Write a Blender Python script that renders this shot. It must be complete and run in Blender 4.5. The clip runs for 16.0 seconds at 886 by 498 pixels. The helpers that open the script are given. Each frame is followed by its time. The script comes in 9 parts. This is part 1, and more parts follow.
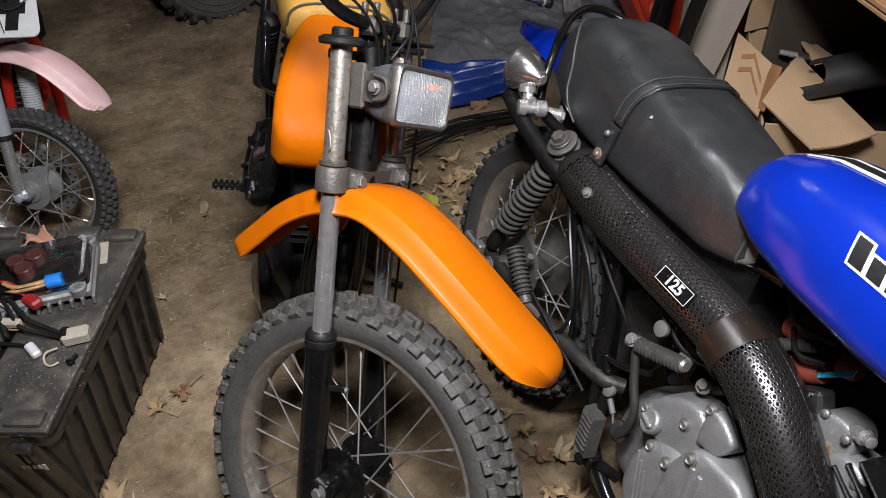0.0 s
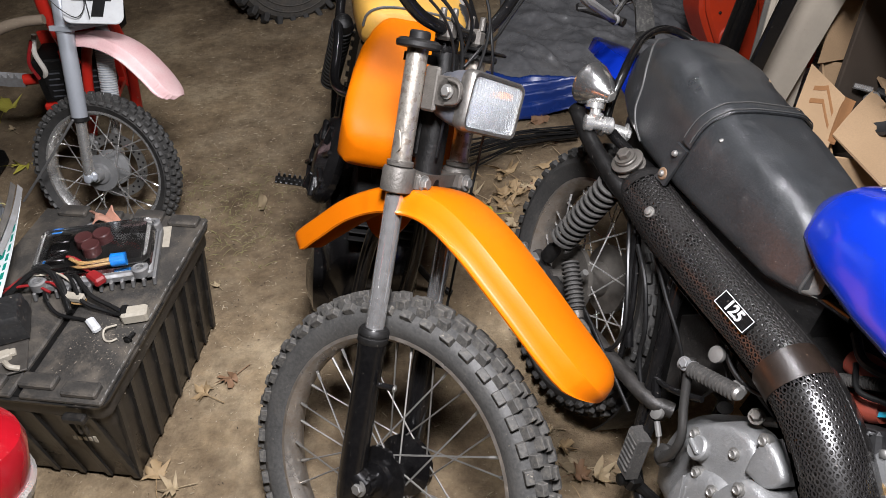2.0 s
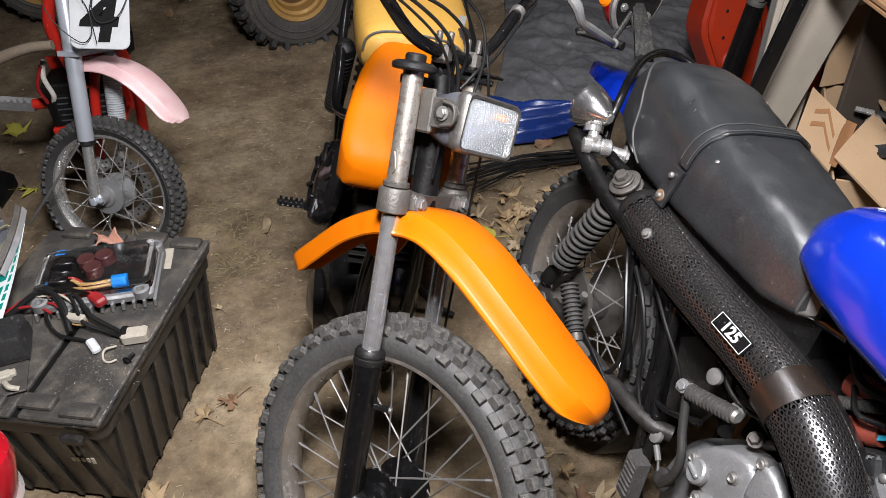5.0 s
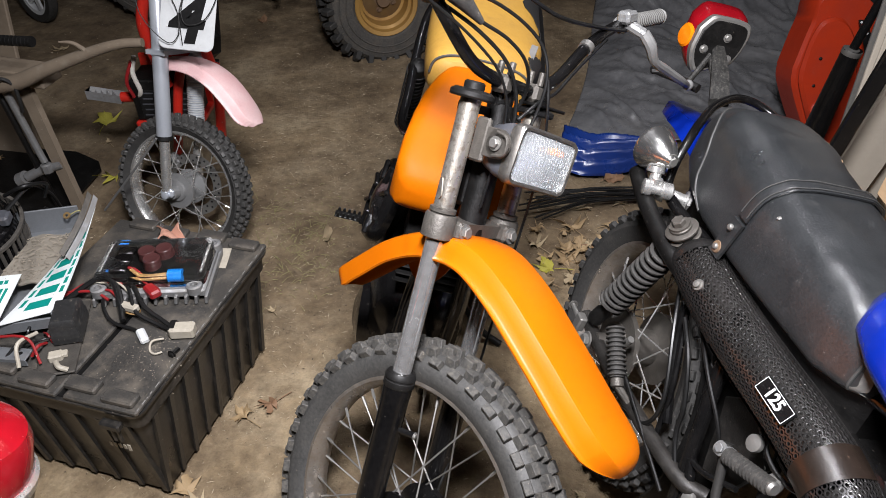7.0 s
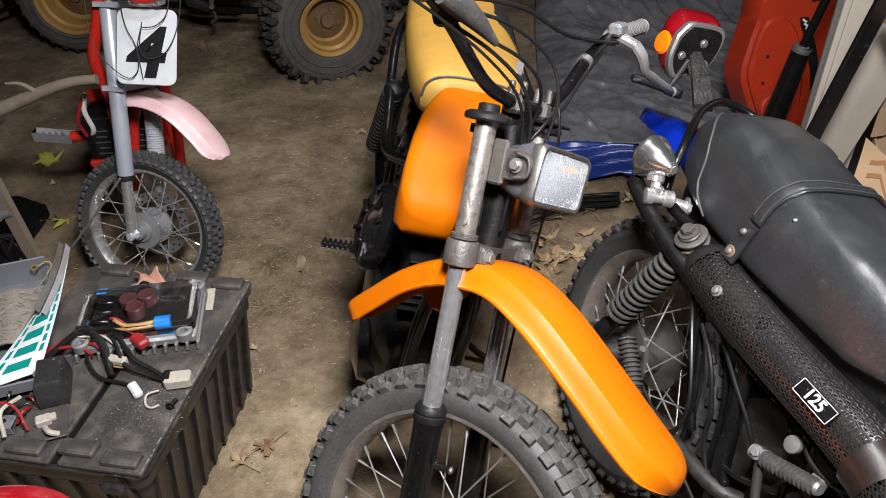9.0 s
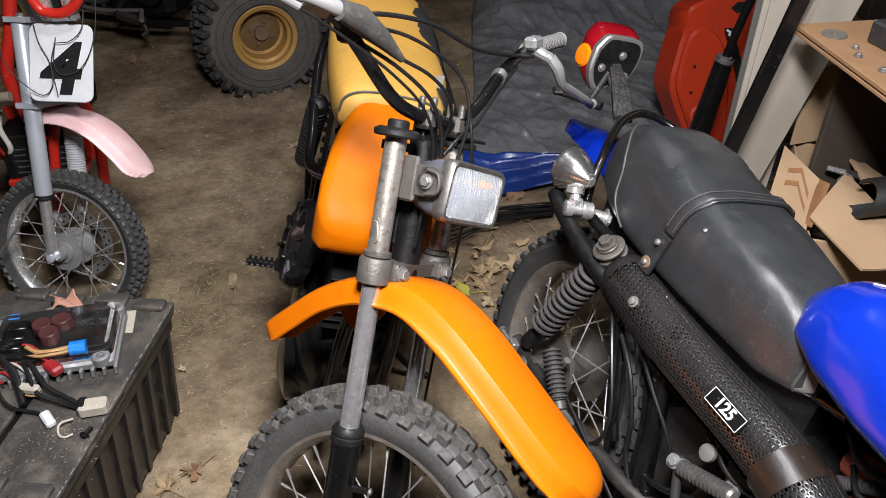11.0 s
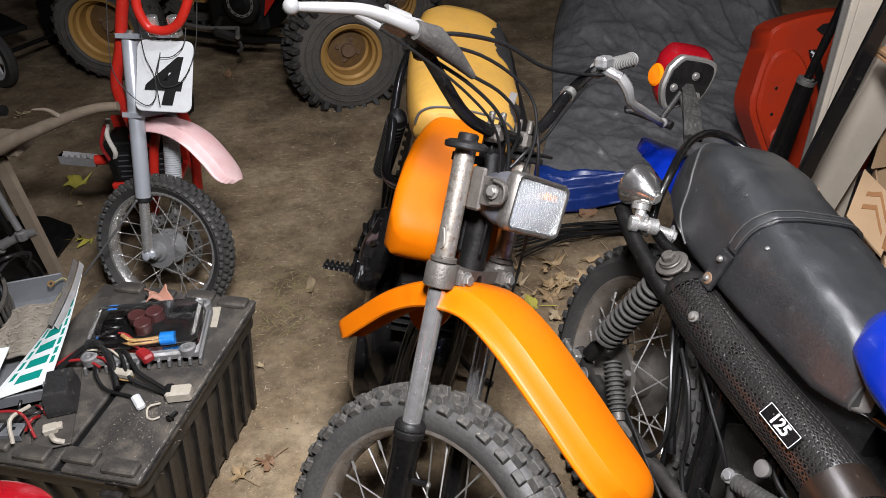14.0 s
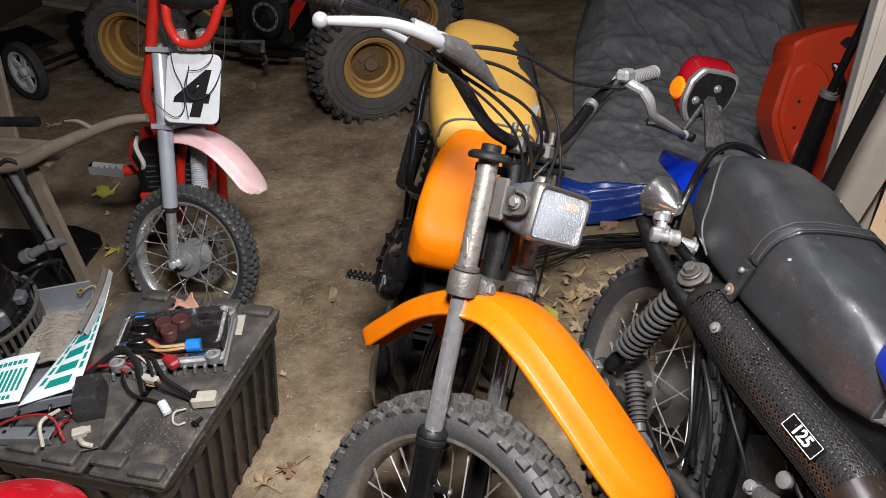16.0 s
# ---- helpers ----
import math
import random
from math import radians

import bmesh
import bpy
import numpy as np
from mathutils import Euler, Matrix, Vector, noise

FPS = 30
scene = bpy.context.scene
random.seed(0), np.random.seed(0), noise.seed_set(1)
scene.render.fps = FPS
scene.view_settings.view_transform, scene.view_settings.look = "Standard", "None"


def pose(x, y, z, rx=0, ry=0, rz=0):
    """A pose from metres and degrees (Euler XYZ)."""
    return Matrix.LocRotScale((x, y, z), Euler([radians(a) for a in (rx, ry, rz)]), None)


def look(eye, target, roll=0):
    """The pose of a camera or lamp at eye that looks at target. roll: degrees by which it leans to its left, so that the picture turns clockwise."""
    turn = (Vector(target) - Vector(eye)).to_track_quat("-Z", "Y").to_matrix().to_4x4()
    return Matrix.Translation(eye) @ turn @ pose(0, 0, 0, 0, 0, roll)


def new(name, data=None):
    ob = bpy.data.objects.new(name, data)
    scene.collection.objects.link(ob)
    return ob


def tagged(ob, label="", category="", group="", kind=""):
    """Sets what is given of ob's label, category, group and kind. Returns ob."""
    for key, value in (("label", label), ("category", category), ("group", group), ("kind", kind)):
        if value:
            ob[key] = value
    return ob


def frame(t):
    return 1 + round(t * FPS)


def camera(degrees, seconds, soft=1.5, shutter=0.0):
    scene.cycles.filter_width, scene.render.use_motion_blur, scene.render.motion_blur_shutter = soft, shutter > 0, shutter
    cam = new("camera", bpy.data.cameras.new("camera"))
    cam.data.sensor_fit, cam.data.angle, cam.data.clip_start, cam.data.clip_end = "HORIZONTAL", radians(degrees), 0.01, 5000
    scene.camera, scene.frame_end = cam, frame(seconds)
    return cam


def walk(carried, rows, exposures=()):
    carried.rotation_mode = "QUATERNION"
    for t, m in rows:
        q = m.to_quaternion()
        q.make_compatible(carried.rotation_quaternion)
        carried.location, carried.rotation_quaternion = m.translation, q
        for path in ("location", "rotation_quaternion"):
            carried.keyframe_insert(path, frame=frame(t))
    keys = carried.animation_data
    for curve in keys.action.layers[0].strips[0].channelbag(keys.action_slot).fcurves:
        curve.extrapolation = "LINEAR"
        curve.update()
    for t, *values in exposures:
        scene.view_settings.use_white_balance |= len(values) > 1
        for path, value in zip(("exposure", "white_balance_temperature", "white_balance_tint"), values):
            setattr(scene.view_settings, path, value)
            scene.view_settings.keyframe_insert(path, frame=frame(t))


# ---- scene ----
cam = camera(60.2, 16.0, 0.5)
PATH = [
    (0, (0.035, 0.034, 1.609), (0.007, 1.505, 0.254), -4.0),
    (0.5, (0.018, 0.031, 1.61), (-0.031, 1.508, 0.262), -2.0),
    (1, (0.022, 0.028, 1.61), (-0.067, 1.511, 0.271), -2.3),
    (1.5, (0.017, 0.015, 1.609), (-0.105, 1.503, 0.278), -2.6),
    (2, (0.007, 0.018, 1.605), (-0.132, 1.51, 0.281), -2.4),
    (2.5, (0.006, 0.02, 1.608), (-0.135, 1.518, 0.29), -2.9),
    (3, (-0.004, 0.02, 1.607), (-0.145, 1.521, 0.292), -3.5),
    (3.5, (-0.024, 0.007, 1.599), (-0.159, 1.51, 0.286), -3.9),
    (5.8, (0.085, 0.025, 1.6), (-0.158, 1.566, 0.349), -0.9),
    (6, (0.096, 0.029, 1.601), (-0.199, 1.565, 0.355), -1.2),
    (6.5, (0.102, 0.04, 1.601), (-0.238, 1.574, 0.364), -1.2),
    (7, (0.082, 0.044, 1.603), (-0.276, 1.579, 0.371), -1.4),
    (7.5, (0.036, 0.05, 1.605), (-0.325, 1.59, 0.381), -2.7),
    (8, (-0.024, 0.062, 1.601), (-0.338, 1.615, 0.381), -3.0),
    (8.5, (-0.068, 0.066, 1.606), (-0.297, 1.635, 0.387), -2.3),
    (9, (-0.076, 0.063, 1.608), (-0.262, 1.643, 0.396), -1.9),
    (9.5, (-0.067, 0.066, 1.609), (-0.21, 1.659, 0.408), -1.5),
    (10, (-0.058, 0.066, 1.609), (-0.141, 1.668, 0.415), -0.8),
    (12.3, (0.045, 0.117, 1.61), (-0.021, 1.719, 0.414), -0.6),
    (12.5, (0.044, 0.112, 1.613), (-0.062, 1.713, 0.419), -1.0),
    (13, (0.037, 0.099, 1.619), (-0.162, 1.699, 0.436), -1.9),
    (13.5, (0.031, 0.063, 1.629), (-0.211, 1.671, 0.465), -2.3),
    (14, (0.019, 0.024, 1.634), (-0.253, 1.635, 0.48), -2.7),
    (14.5, (0.022, 0.008, 1.638), (-0.271, 1.621, 0.492), -3.1),
    (15, (0.02, 0.006, 1.637), (-0.288, 1.622, 0.501), -3.3),
    (15.5, (0.019, 0.007, 1.638), (-0.302, 1.626, 0.509), -3.4),
    (16, (0.016, 0.004, 1.64), (-0.308, 1.626, 0.516), -3.3),
]
walk(cam, [(t, look(eye, target, roll)) for t, eye, target, roll in PATH], ((0.0, -0.33), (0.5, 0.0), (1.0, 0.17), (6.0, 0.21), (16.0, 0.19)))

# ---- light ----
world = bpy.data.worlds.new("shed_air")
scene.world = world
world.use_nodes = True
world.node_tree.nodes["Background"].inputs[0].default_value = (0.75, 0.85, 1.0, 1)
world.node_tree.nodes["Background"].inputs[1].default_value = 0.001


def area_lamp(name, eye, target, size, power, colour):
    data = bpy.data.lights.new(name, "AREA")
    data.shape, data.size, data.energy, data.color = "DISK", size, power, colour
    ob = new(name, data)
    ob.matrix_world = look(eye, target)
    return ob


area_lamp("ceiling_lamp_near", (0.06, 0.32, 2.22), (-0.02, 0.9, 0.2), 0.36, 88, (0.965, 0.95, 1.0))
# added fill between the two lamps, no fitting known here
area_lamp("fill_lamp_middle", (0.22, 1.25, 2.5), (0.2, 1.2, 0), 0.26, 23, (0.965, 0.95, 1.0))
area_lamp("ceiling_lamp_far", (-0.1, 2.8, 2.5), (-1.5, 3.3, 0.2), 0.10, 4.8, (0.965, 0.95, 1.0))
scene.view_settings.exposure = 0.0


# ---- materials ----
def surf(name, c1, c2, rough=0.6, metal=0.0, scale=8.0, bump=0.15, fine=160.0, r2=None, spec=0.5, coat=0.0, dust=0.0, dust_c=(0.28, 0.24, 0.19), dist=0.002, spread=(0.35, 0.7), grit=0.5):
    """A surface of two colours mixed by broad and fine noise, with relief and an uneven gloss; dust: the share of dry dirt lying on it in blotches."""
    m = bpy.data.materials.new(name)
    m.use_nodes = True
    nt = m.node_tree
    b = nt.nodes["Principled BSDF"]
    lk = nt.links.new
    tc = nt.nodes.new("ShaderNodeTexCoord")

    def noise_node(s, detail=6.0, rough_=0.6):
        n = nt.nodes.new("ShaderNodeTexNoise")
        n.inputs["Scale"].default_value, n.inputs["Detail"].default_value, n.inputs["Roughness"].default_value = s, detail, rough_
        lk(tc.outputs["Object"], n.inputs["Vector"])
        return n

    def ramp(src, lo, hi):
        r = nt.nodes.new("ShaderNodeMapRange")
        r.inputs[1].default_value, r.inputs[2].default_value = lo, hi
        lk(src, r.inputs[0])
        return r.outputs[0]

    def mix(fac, a, c):
        n = nt.nodes.new("ShaderNodeMix")
        n.data_type = "RGBA"
        lk(fac, n.inputs[0])
        for src, i in ((a, 6), (c, 7)):
            if isinstance(src, tuple):
                n.inputs[i].default_value = (*src, 1)
            else:
                lk(src, n.inputs[i])
        return n.outputs[2]

    big, small = noise_node(scale), noise_node(fine, 3.0)
    col = mix(ramp(big.outputs["Fac"], *spread), c1, c2)
    g = ramp(small.outputs["Fac"], 0.3, 0.75)
    dark = mix(g, tuple(0.66 * v for v in c1), tuple(min(1.0, 1.2 * v) for v in c2))
    half = nt.nodes.new("ShaderNodeMix")
    half.data_type = "RGBA"
    half.inputs[0].default_value = grit
    lk(col, half.inputs[6]), lk(dark, half.inputs[7])
    col = half.outputs[2]
    rr = nt.nodes.new("ShaderNodeMapRange")
    rr.inputs[1].default_value, rr.inputs[2].default_value = 0.3, 0.7
    rr.inputs[3].default_value, rr.inputs[4].default_value = rough, rough if r2 is None else r2
    lk(big.outputs["Fac"], rr.inputs[0])
    rough_out = rr.outputs[0]
    if dust > 0:
        dn = noise_node(scale * 2.3, 8.0, 0.7)
        fac = ramp(dn.outputs["Fac"], 0.62 - 0.3 * dust, 0.86 - 0.2 * dust)
        fm = nt.nodes.new("ShaderNodeMath")
        fm.operation = "MULTIPLY"
        fm.inputs[1].default_value = min(0.9, 0.35 + dust * 0.6)
        lk(fac, fm.inputs[0])
        col = mix(fm.outputs[0], col, dust_c)
        fl = noise_node(fine * 0.9, 2.0, 0.5)
        flecks = ramp(fl.outputs["Fac"], 0.72 - 0.05 * dust, 0.78 - 0.05 * dust)
        col = mix(flecks, col, tuple(min(0.6, 1.1 * v) for v in dust_c))
        rm = nt.nodes.new("ShaderNodeMix")
        lk(fm.outputs[0], rm.inputs[0]), lk(rough_out, rm.inputs[2])
        rm.inputs[3].default_value = 0.9
        rough_out = rm.outputs[0]
        if metal > 0:
            mm = nt.nodes.new("ShaderNodeMapRange")
            mm.inputs[3].default_value, mm.inputs[4].default_value = metal, 0.0
            lk(fm.outputs[0], mm.inputs[0]), lk(mm.outputs[0], b.inputs["Metallic"])
    lk(col, b.inputs["Base Color"]), lk(rough_out, b.inputs["Roughness"])
    if not (dust > 0 and metal > 0):
        b.inputs["Metallic"].default_value = metal
    b.inputs["Specular IOR Level"].default_value = spec
    b.inputs["Coat Weight"].default_value = coat
    b.inputs["Coat Roughness"].default_value = 0.12
    if bump:
        bn = nt.nodes.new("ShaderNodeBump")
        bn.inputs["Strength"].default_value, bn.inputs["Distance"].default_value = bump, dist
        lk(small.outputs["Fac"], bn.inputs["Height"]), lk(bn.outputs[0], b.inputs["Normal"])
    return m


M_ORANGE = surf("orange_plastic", (0.53, 0.128, 0.002), (0.47, 0.110, 0.0015), 0.30, 0, 5, 0.06, 420, r2=0.38, spec=0.14, grit=0.15)
M_TANK_ORANGE = surf("orange_paint", (0.45, 0.109, 0.0015), (0.40, 0.094, 0.001), 0.36, 0, 6, 0.05, 120, r2=0.46, spec=0.05, grit=0.15)
M_TYRE = surf("tyre_rubber", (0.042, 0.042, 0.041), (0.078, 0.076, 0.071), 0.55, 0, 14, 0.3, 160, dust=0.2, dust_c=(0.11, 0.10, 0.085), spec=0.45)
M_TREAD = surf("dusty_tread_rubber", (0.04, 0.039, 0.037), (0.088, 0.084, 0.076), 0.65, 0, 40, 0.5, 160, dust=0.42, dust_c=(0.20, 0.178, 0.145), spec=0.4)
M_TYRE_DARK = surf("tyre_rubber_dark", (0.022, 0.022, 0.021), (0.042, 0.04, 0.037), 0.7, 0, 16, 0.4, 160, dust=0.2, dust_c=(0.12, 0.105, 0.088), spec=0.4)
M_TYRE_WORN = surf("dusty_worn_sidewall", (0.05, 0.049, 0.046), (0.095, 0.088, 0.078), 0.75, 0, 9, 0.4, 120, dust=0.5, dust_c=(0.12, 0.10, 0.078), spec=0.3)
M_RUST_GOLD = surf("rust_stained_gold_paint", (0.20, 0.115, 0.035), (0.10, 0.058, 0.026), 0.6, 0.2, 16, 0.4, 200, r2=0.8, dust=0.4, dust_c=(0.09, 0.055, 0.032))
# near-black so the shield's holes read dark: shade put into the pipe's colour
M_PIPE = surf("shaded_exhaust_steel", (0.012, 0.011, 0.010), (0.03, 0.026, 0.022), 0.6, 0.2, 20, 0.3, 200)
M_RIM = surf("worn_rim_metal", (0.52, 0.49, 0.45), (0.26, 0.21, 0.16), 0.22, 0.8, 26, 0.15, 260, r2=0.45, dust=0.32, dust_c=(0.13, 0.09, 0.06))
M_TUBE_CHROME = surf("fork_tube_chrome", (0.86, 0.86, 0.86), (0.50, 0.48, 0.46), 0.12, 0.84, 70, 0.03, 420, r2=0.22, dust=0.12, dust_c=(0.10, 0.07, 0.05), spread=(0.48, 0.66))
M_MIRROR = surf("polished_chrome", (0.84, 0.84, 0.83), (0.74, 0.73, 0.71), 0.13, 0.96, 18, 0.04, 300, r2=0.22, dust=0.04, grit=0.2)
M_CHROME = surf("chrome", (0.82, 0.82, 0.80), (0.66, 0.65, 0.62), 0.2, 0.82, 30, 0.08, 300, r2=0.34, dust=0.12, dust_c=(0.36, 0.31, 0.25))
M_PITTED = surf("pitted_fork_chrome", (0.62, 0.59, 0.53), (0.20, 0.155, 0.115), 0.24, 0.82, 70, 0.3, 300, r2=0.5, dust=0.24, dust_c=(0.24, 0.185, 0.13), spread=(0.5, 0.62))
M_STEEL = surf("dull_steel", (0.36, 0.355, 0.34), (0.24, 0.23, 0.21), 0.42, 0.8, 30, 0.15, 300, r2=0.6, dust=0.15)
M_CAST = surf("dirty_cast_clamp", (0.13, 0.12, 0.105), (0.06, 0.054, 0.048), 0.5, 0.45, 34, 0.45, 260, dust=0.25, dust_c=(0.14, 0.115, 0.09))
M_ALU = surf("cast_aluminium_case", (0.36, 0.365, 0.365), (0.20, 0.20, 0.196), 0.32, 0.5, 16, 0.6, 230, r2=0.55, dust=0.34, dust_c=(0.30, 0.29, 0.27))
M_SILVER = surf("silver_fork_paint", (0.50, 0.53, 0.57), (0.42, 0.45, 0.49), 0.28, 0.4, 10, 0.05, 200, r2=0.4, grit=0.15)
M_BLACK = surf("black_gloss_paint", (0.0035, 0.0035, 0.0038), (0.007, 0.0066, 0.0066), 0.14, 0, 16, 0.04, 150, r2=0.27, dust=0.03, dust_c=(0.07, 0.062, 0.054))
M_BLACK_DULL = surf("black_dull_metal", (0.0035, 0.0035, 0.0035), (0.009, 0.0085, 0.008), 0.36, 0.1, 24, 0.35, 160, r2=0.58, dust=0.06, dust_c=(0.10, 0.088, 0.074), spec=0.28)
M_RUBBER = surf("black_rubber", (0.005, 0.005, 0.005), (0.011, 0.0105, 0.010), 0.42, 0, 20, 0.2, 220, r2=0.6, dust=0.05, dust_c=(0.12, 0.11, 0.095), spec=0.32)
M_GRIME = surf("greasy_dark_steel", (0.016, 0.015, 0.014), (0.034, 0.031, 0.028), 0.38, 0.3, 30, 0.4, 220, r2=0.6, dust=0.3, dust_c=(0.085, 0.074, 0.06))
M_GRIME_STEEL = surf("worn_grey_steel", (0.085, 0.083, 0.08), (0.045, 0.042, 0.038), 0.32, 0.6, 30, 0.3, 220, r2=0.5, dust=0.2, dust_c=(0.10, 0.088, 0.07))
M_PLUG_GREY = surf("grey_plug_plastic", (0.15, 0.147, 0.138), (0.11, 0.107, 0.10), 0.5, 0, 40, 0.15, 120, dust=0.2, dust_c=(0.13, 0.115, 0.095))
M_ARM = surf("speckled_grey_bracket_paint", (0.014, 0.0135, 0.013), (0.035, 0.034, 0.031), 0.4, 0.3, 60, 0.4, 240, r2=0.6, dust=0.4, dust_c=(0.16, 0.15, 0.13))
M_GRIP_GREY = surf("pale_grey_grip_rubber", (0.17, 0.168, 0.16), (0.11, 0.108, 0.10), 0.55, 0, 30, 0.3, 200, dust=0.3, dust_c=(0.2, 0.185, 0.16))
M_BOOT = surf("dull_red_rubber", (0.30, 0.055, 0.03), (0.20, 0.035, 0.022), 0.6, 0, 30, 0.3, 200, dust=0.3, dust_c=(0.16, 0.10, 0.075))
M_BRASS = surf("dull_brass", (0.40, 0.27, 0.12), (0.25, 0.16, 0.07), 0.4, 0.6, 30, 0.2, 200, dust=0.3)
M_GREYRUB = surf("dusty_grey_rubber", (0.03, 0.029, 0.027), (0.055, 0.052, 0.048), 0.6, 0, 24, 0.3, 240, r2=0.75, dust=0.3, dust_c=(0.14, 0.125, 0.105), spec=0.35)
M_CABLE = surf("cable_sheath", (0.005, 0.005, 0.005), (0.01, 0.01, 0.01), 0.38, 0, 30, 0.05, 200, spec=0.4)
M_VINYL = surf("worn_black_vinyl", (0.014, 0.0152, 0.0165), (0.030, 0.032, 0.0335), 0.27, 0, 9, 0.3, 240, r2=0.40, dust=0.12, dust_c=(0.075, 0.074, 0.071), dist=0.0014, spec=0.8)
M_PIPING = surf("grey_piping", (0.07, 0.07, 0.067), (0.04, 0.04, 0.039), 0.5, 0, 30, 0.1, 300)
M_BLUE = surf("blue_tank_paint", (0.0026, 0.021, 0.29), (0.0018, 0.016, 0.24), 0.18, 0, 6, 0.0, 160, r2=0.24, coat=0.5, grit=0.15)
M_WHITE = surf("white_paint", (0.60, 0.62, 0.62), (0.50, 0.51, 0.51), 0.4, 0, 12, 0.05, 160, dust=0.1, dust_c=(0.36, 0.34, 0.3), grit=0.15)
M_LEVER = surf("grey_white_lever_paint", (0.27, 0.27, 0.265), (0.20, 0.20, 0.195), 0.36, 0.25, 20, 0.1, 200, dust=0.15, grit=0.15)
M_CAKED = surf("dirt_caked_film", (0.36, 0.325, 0.27), (0.17, 0.15, 0.12), 0.4, 0.1, 20, 0.3, 180, dust=0.5, dust_c=(0.24, 0.215, 0.175), dist=0.004)
M_TRAY = surf("blue_grey_sheet_metal", (0.27, 0.285, 0.30), (0.19, 0.20, 0.21), 0.4, 0.5, 12, 0.15, 220, r2=0.55, dust=0.25, dust_c=(0.16, 0.145, 0.12))
M_INK = surf("print_and_hole_black", (0.006, 0.006, 0.006), (0.012, 0.012, 0.012), 0.45, 0, 20, 0.0, 100, spec=0.3)
M_YELLOW = surf("faded_yellow_vinyl", (0.52, 0.295, 0.052), (0.41, 0.225, 0.042), 0.42, 0, 8, 0.25, 200, r2=0.6, dust=0.3, dust_c=(0.27, 0.18, 0.075), grit=0.3)
M_PINK = surf("faded_pink_plastic", (0.76, 0.45, 0.45), (0.82, 0.62, 0.60), 0.32, 0, 7, 0.05, 200, r2=0.45, grit=0.15)
M_RED = surf("red_frame_paint", (0.52, 0.022, 0.012), (0.42, 0.016, 0.01), 0.3, 0, 10, 0.05, 200, r2=0.45, dust=0.08, grit=0.15)
M_IMPL = surf("orange_red_sheet_metal", (0.40, 0.030, 0.007), (0.30, 0.021, 0.005), 0.34, 0, 7, 0.12, 160, r2=0.52, dust=0.16, dust_c=(0.22, 0.05, 0.022), grit=0.15)
M_GOLD = surf("rusty_gold_rim_paint", (0.46, 0.27, 0.07), (0.33, 0.18, 0.05), 0.5, 0.2, 9, 0.2, 200, r2=0.7, dust=0.3, dust_c=(0.13, 0.085, 0.05))
M_RUST = surf("rusty_hub", (0.22, 0.135, 0.075), (0.12, 0.075, 0.045), 0.75, 0.2, 20, 0.4, 200, dust=0.2)
# one tote in two mixes: lighter for the lid, darker for the tub
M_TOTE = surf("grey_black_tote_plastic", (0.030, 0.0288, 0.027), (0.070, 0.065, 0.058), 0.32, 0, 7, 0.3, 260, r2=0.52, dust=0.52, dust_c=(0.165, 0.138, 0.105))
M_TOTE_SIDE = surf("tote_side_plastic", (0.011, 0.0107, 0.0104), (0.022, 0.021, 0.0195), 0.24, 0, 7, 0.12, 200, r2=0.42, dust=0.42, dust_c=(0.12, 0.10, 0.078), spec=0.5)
M_WORN_EDGE = surf("scuffed_edge", (0.26, 0.25, 0.235), (0.13, 0.125, 0.115), 0.7, 0, 60, 0.2, 300)
M_DIRTY_ALU = surf("dirty_bare_aluminium", (0.30, 0.305, 0.31), (0.17, 0.168, 0.162), 0.45, 0.5, 26, 0.3, 240, r2=0.65, dust=0.5, dust_c=(0.15, 0.13, 0.105))
M_CAP = surf("brown_capacitor_sleeve", (0.075, 0.028, 0.026), (0.055, 0.02, 0.02), 0.3, 0, 20, 0.0, 100)
M_TEAL_PLATE = surf("green_plate_print", (0.0, 0.23, 0.19), (0.0, 0.19, 0.16), 0.5, 0, 30, 0.0, 100)
M_PLATE = surf("white_plate_paint", (0.74, 0.77, 0.76), (0.62, 0.66, 0.65), 0.4, 0.1, 12, 0.05, 200, dust=0.12, grit=0.15)
M_CARD = surf("brown_cardboard", (0.40, 0.27, 0.155), (0.34, 0.225, 0.125), 0.85, 0, 5, 0.2, 260, dust=0.08)
M_CARD_PRINT = surf("cardboard_print", (0.27, 0.13, 0.05), (0.24, 0.11, 0.04), 0.85, 0, 8, 0.1, 260)
M_PANEL = surf("cream_board", (0.43, 0.385, 0.315), (0.34, 0.30, 0.245), 0.55, 0, 4, 0.1, 90, dust=0.12, grit=0.15)
M_WOOD = surf("grey_brown_wood", (0.24, 0.19, 0.135), (0.14, 0.108, 0.076), 0.78, 0, 9, 0.5, 120, dust=0.3, dust_c=(0.27, 0.235, 0.185))
M_PLY = surf("plywood_edge", (0.33, 0.19, 0.09), (0.22, 0.12, 0.055), 0.7, 0, 9, 0.3, 120, dust=0.12)
M_BOARD = surf("weathered_wall_board", (0.05, 0.036, 0.024), (0.028, 0.02, 0.014), 0.85, 0, 4, 0.4, 60, dust=0.1, dust_c=(0.07, 0.055, 0.04))
M_STRIPE_DARK = surf("dark_core_layer", (0.05, 0.03, 0.018), (0.035, 0.02, 0.012), 0.8, 0, 20, 0.1, 100)
M_TARP = surf("grey_black_tarp", (0.10, 0.102, 0.107), (0.18, 0.18, 0.182), 0.19, 0, 4, 0.12, 60, r2=0.33, dust=0.2, dust_c=(0.19, 0.175, 0.155), dist=0.006, spec=0.6, grit=0.2)
M_TARP_BLUE = surf("blue_tarp", (0.008, 0.036, 0.21), (0.006, 0.024, 0.14), 0.24, 0, 9, 0.15, 90, r2=0.36, dist=0.004, spec=0.7)
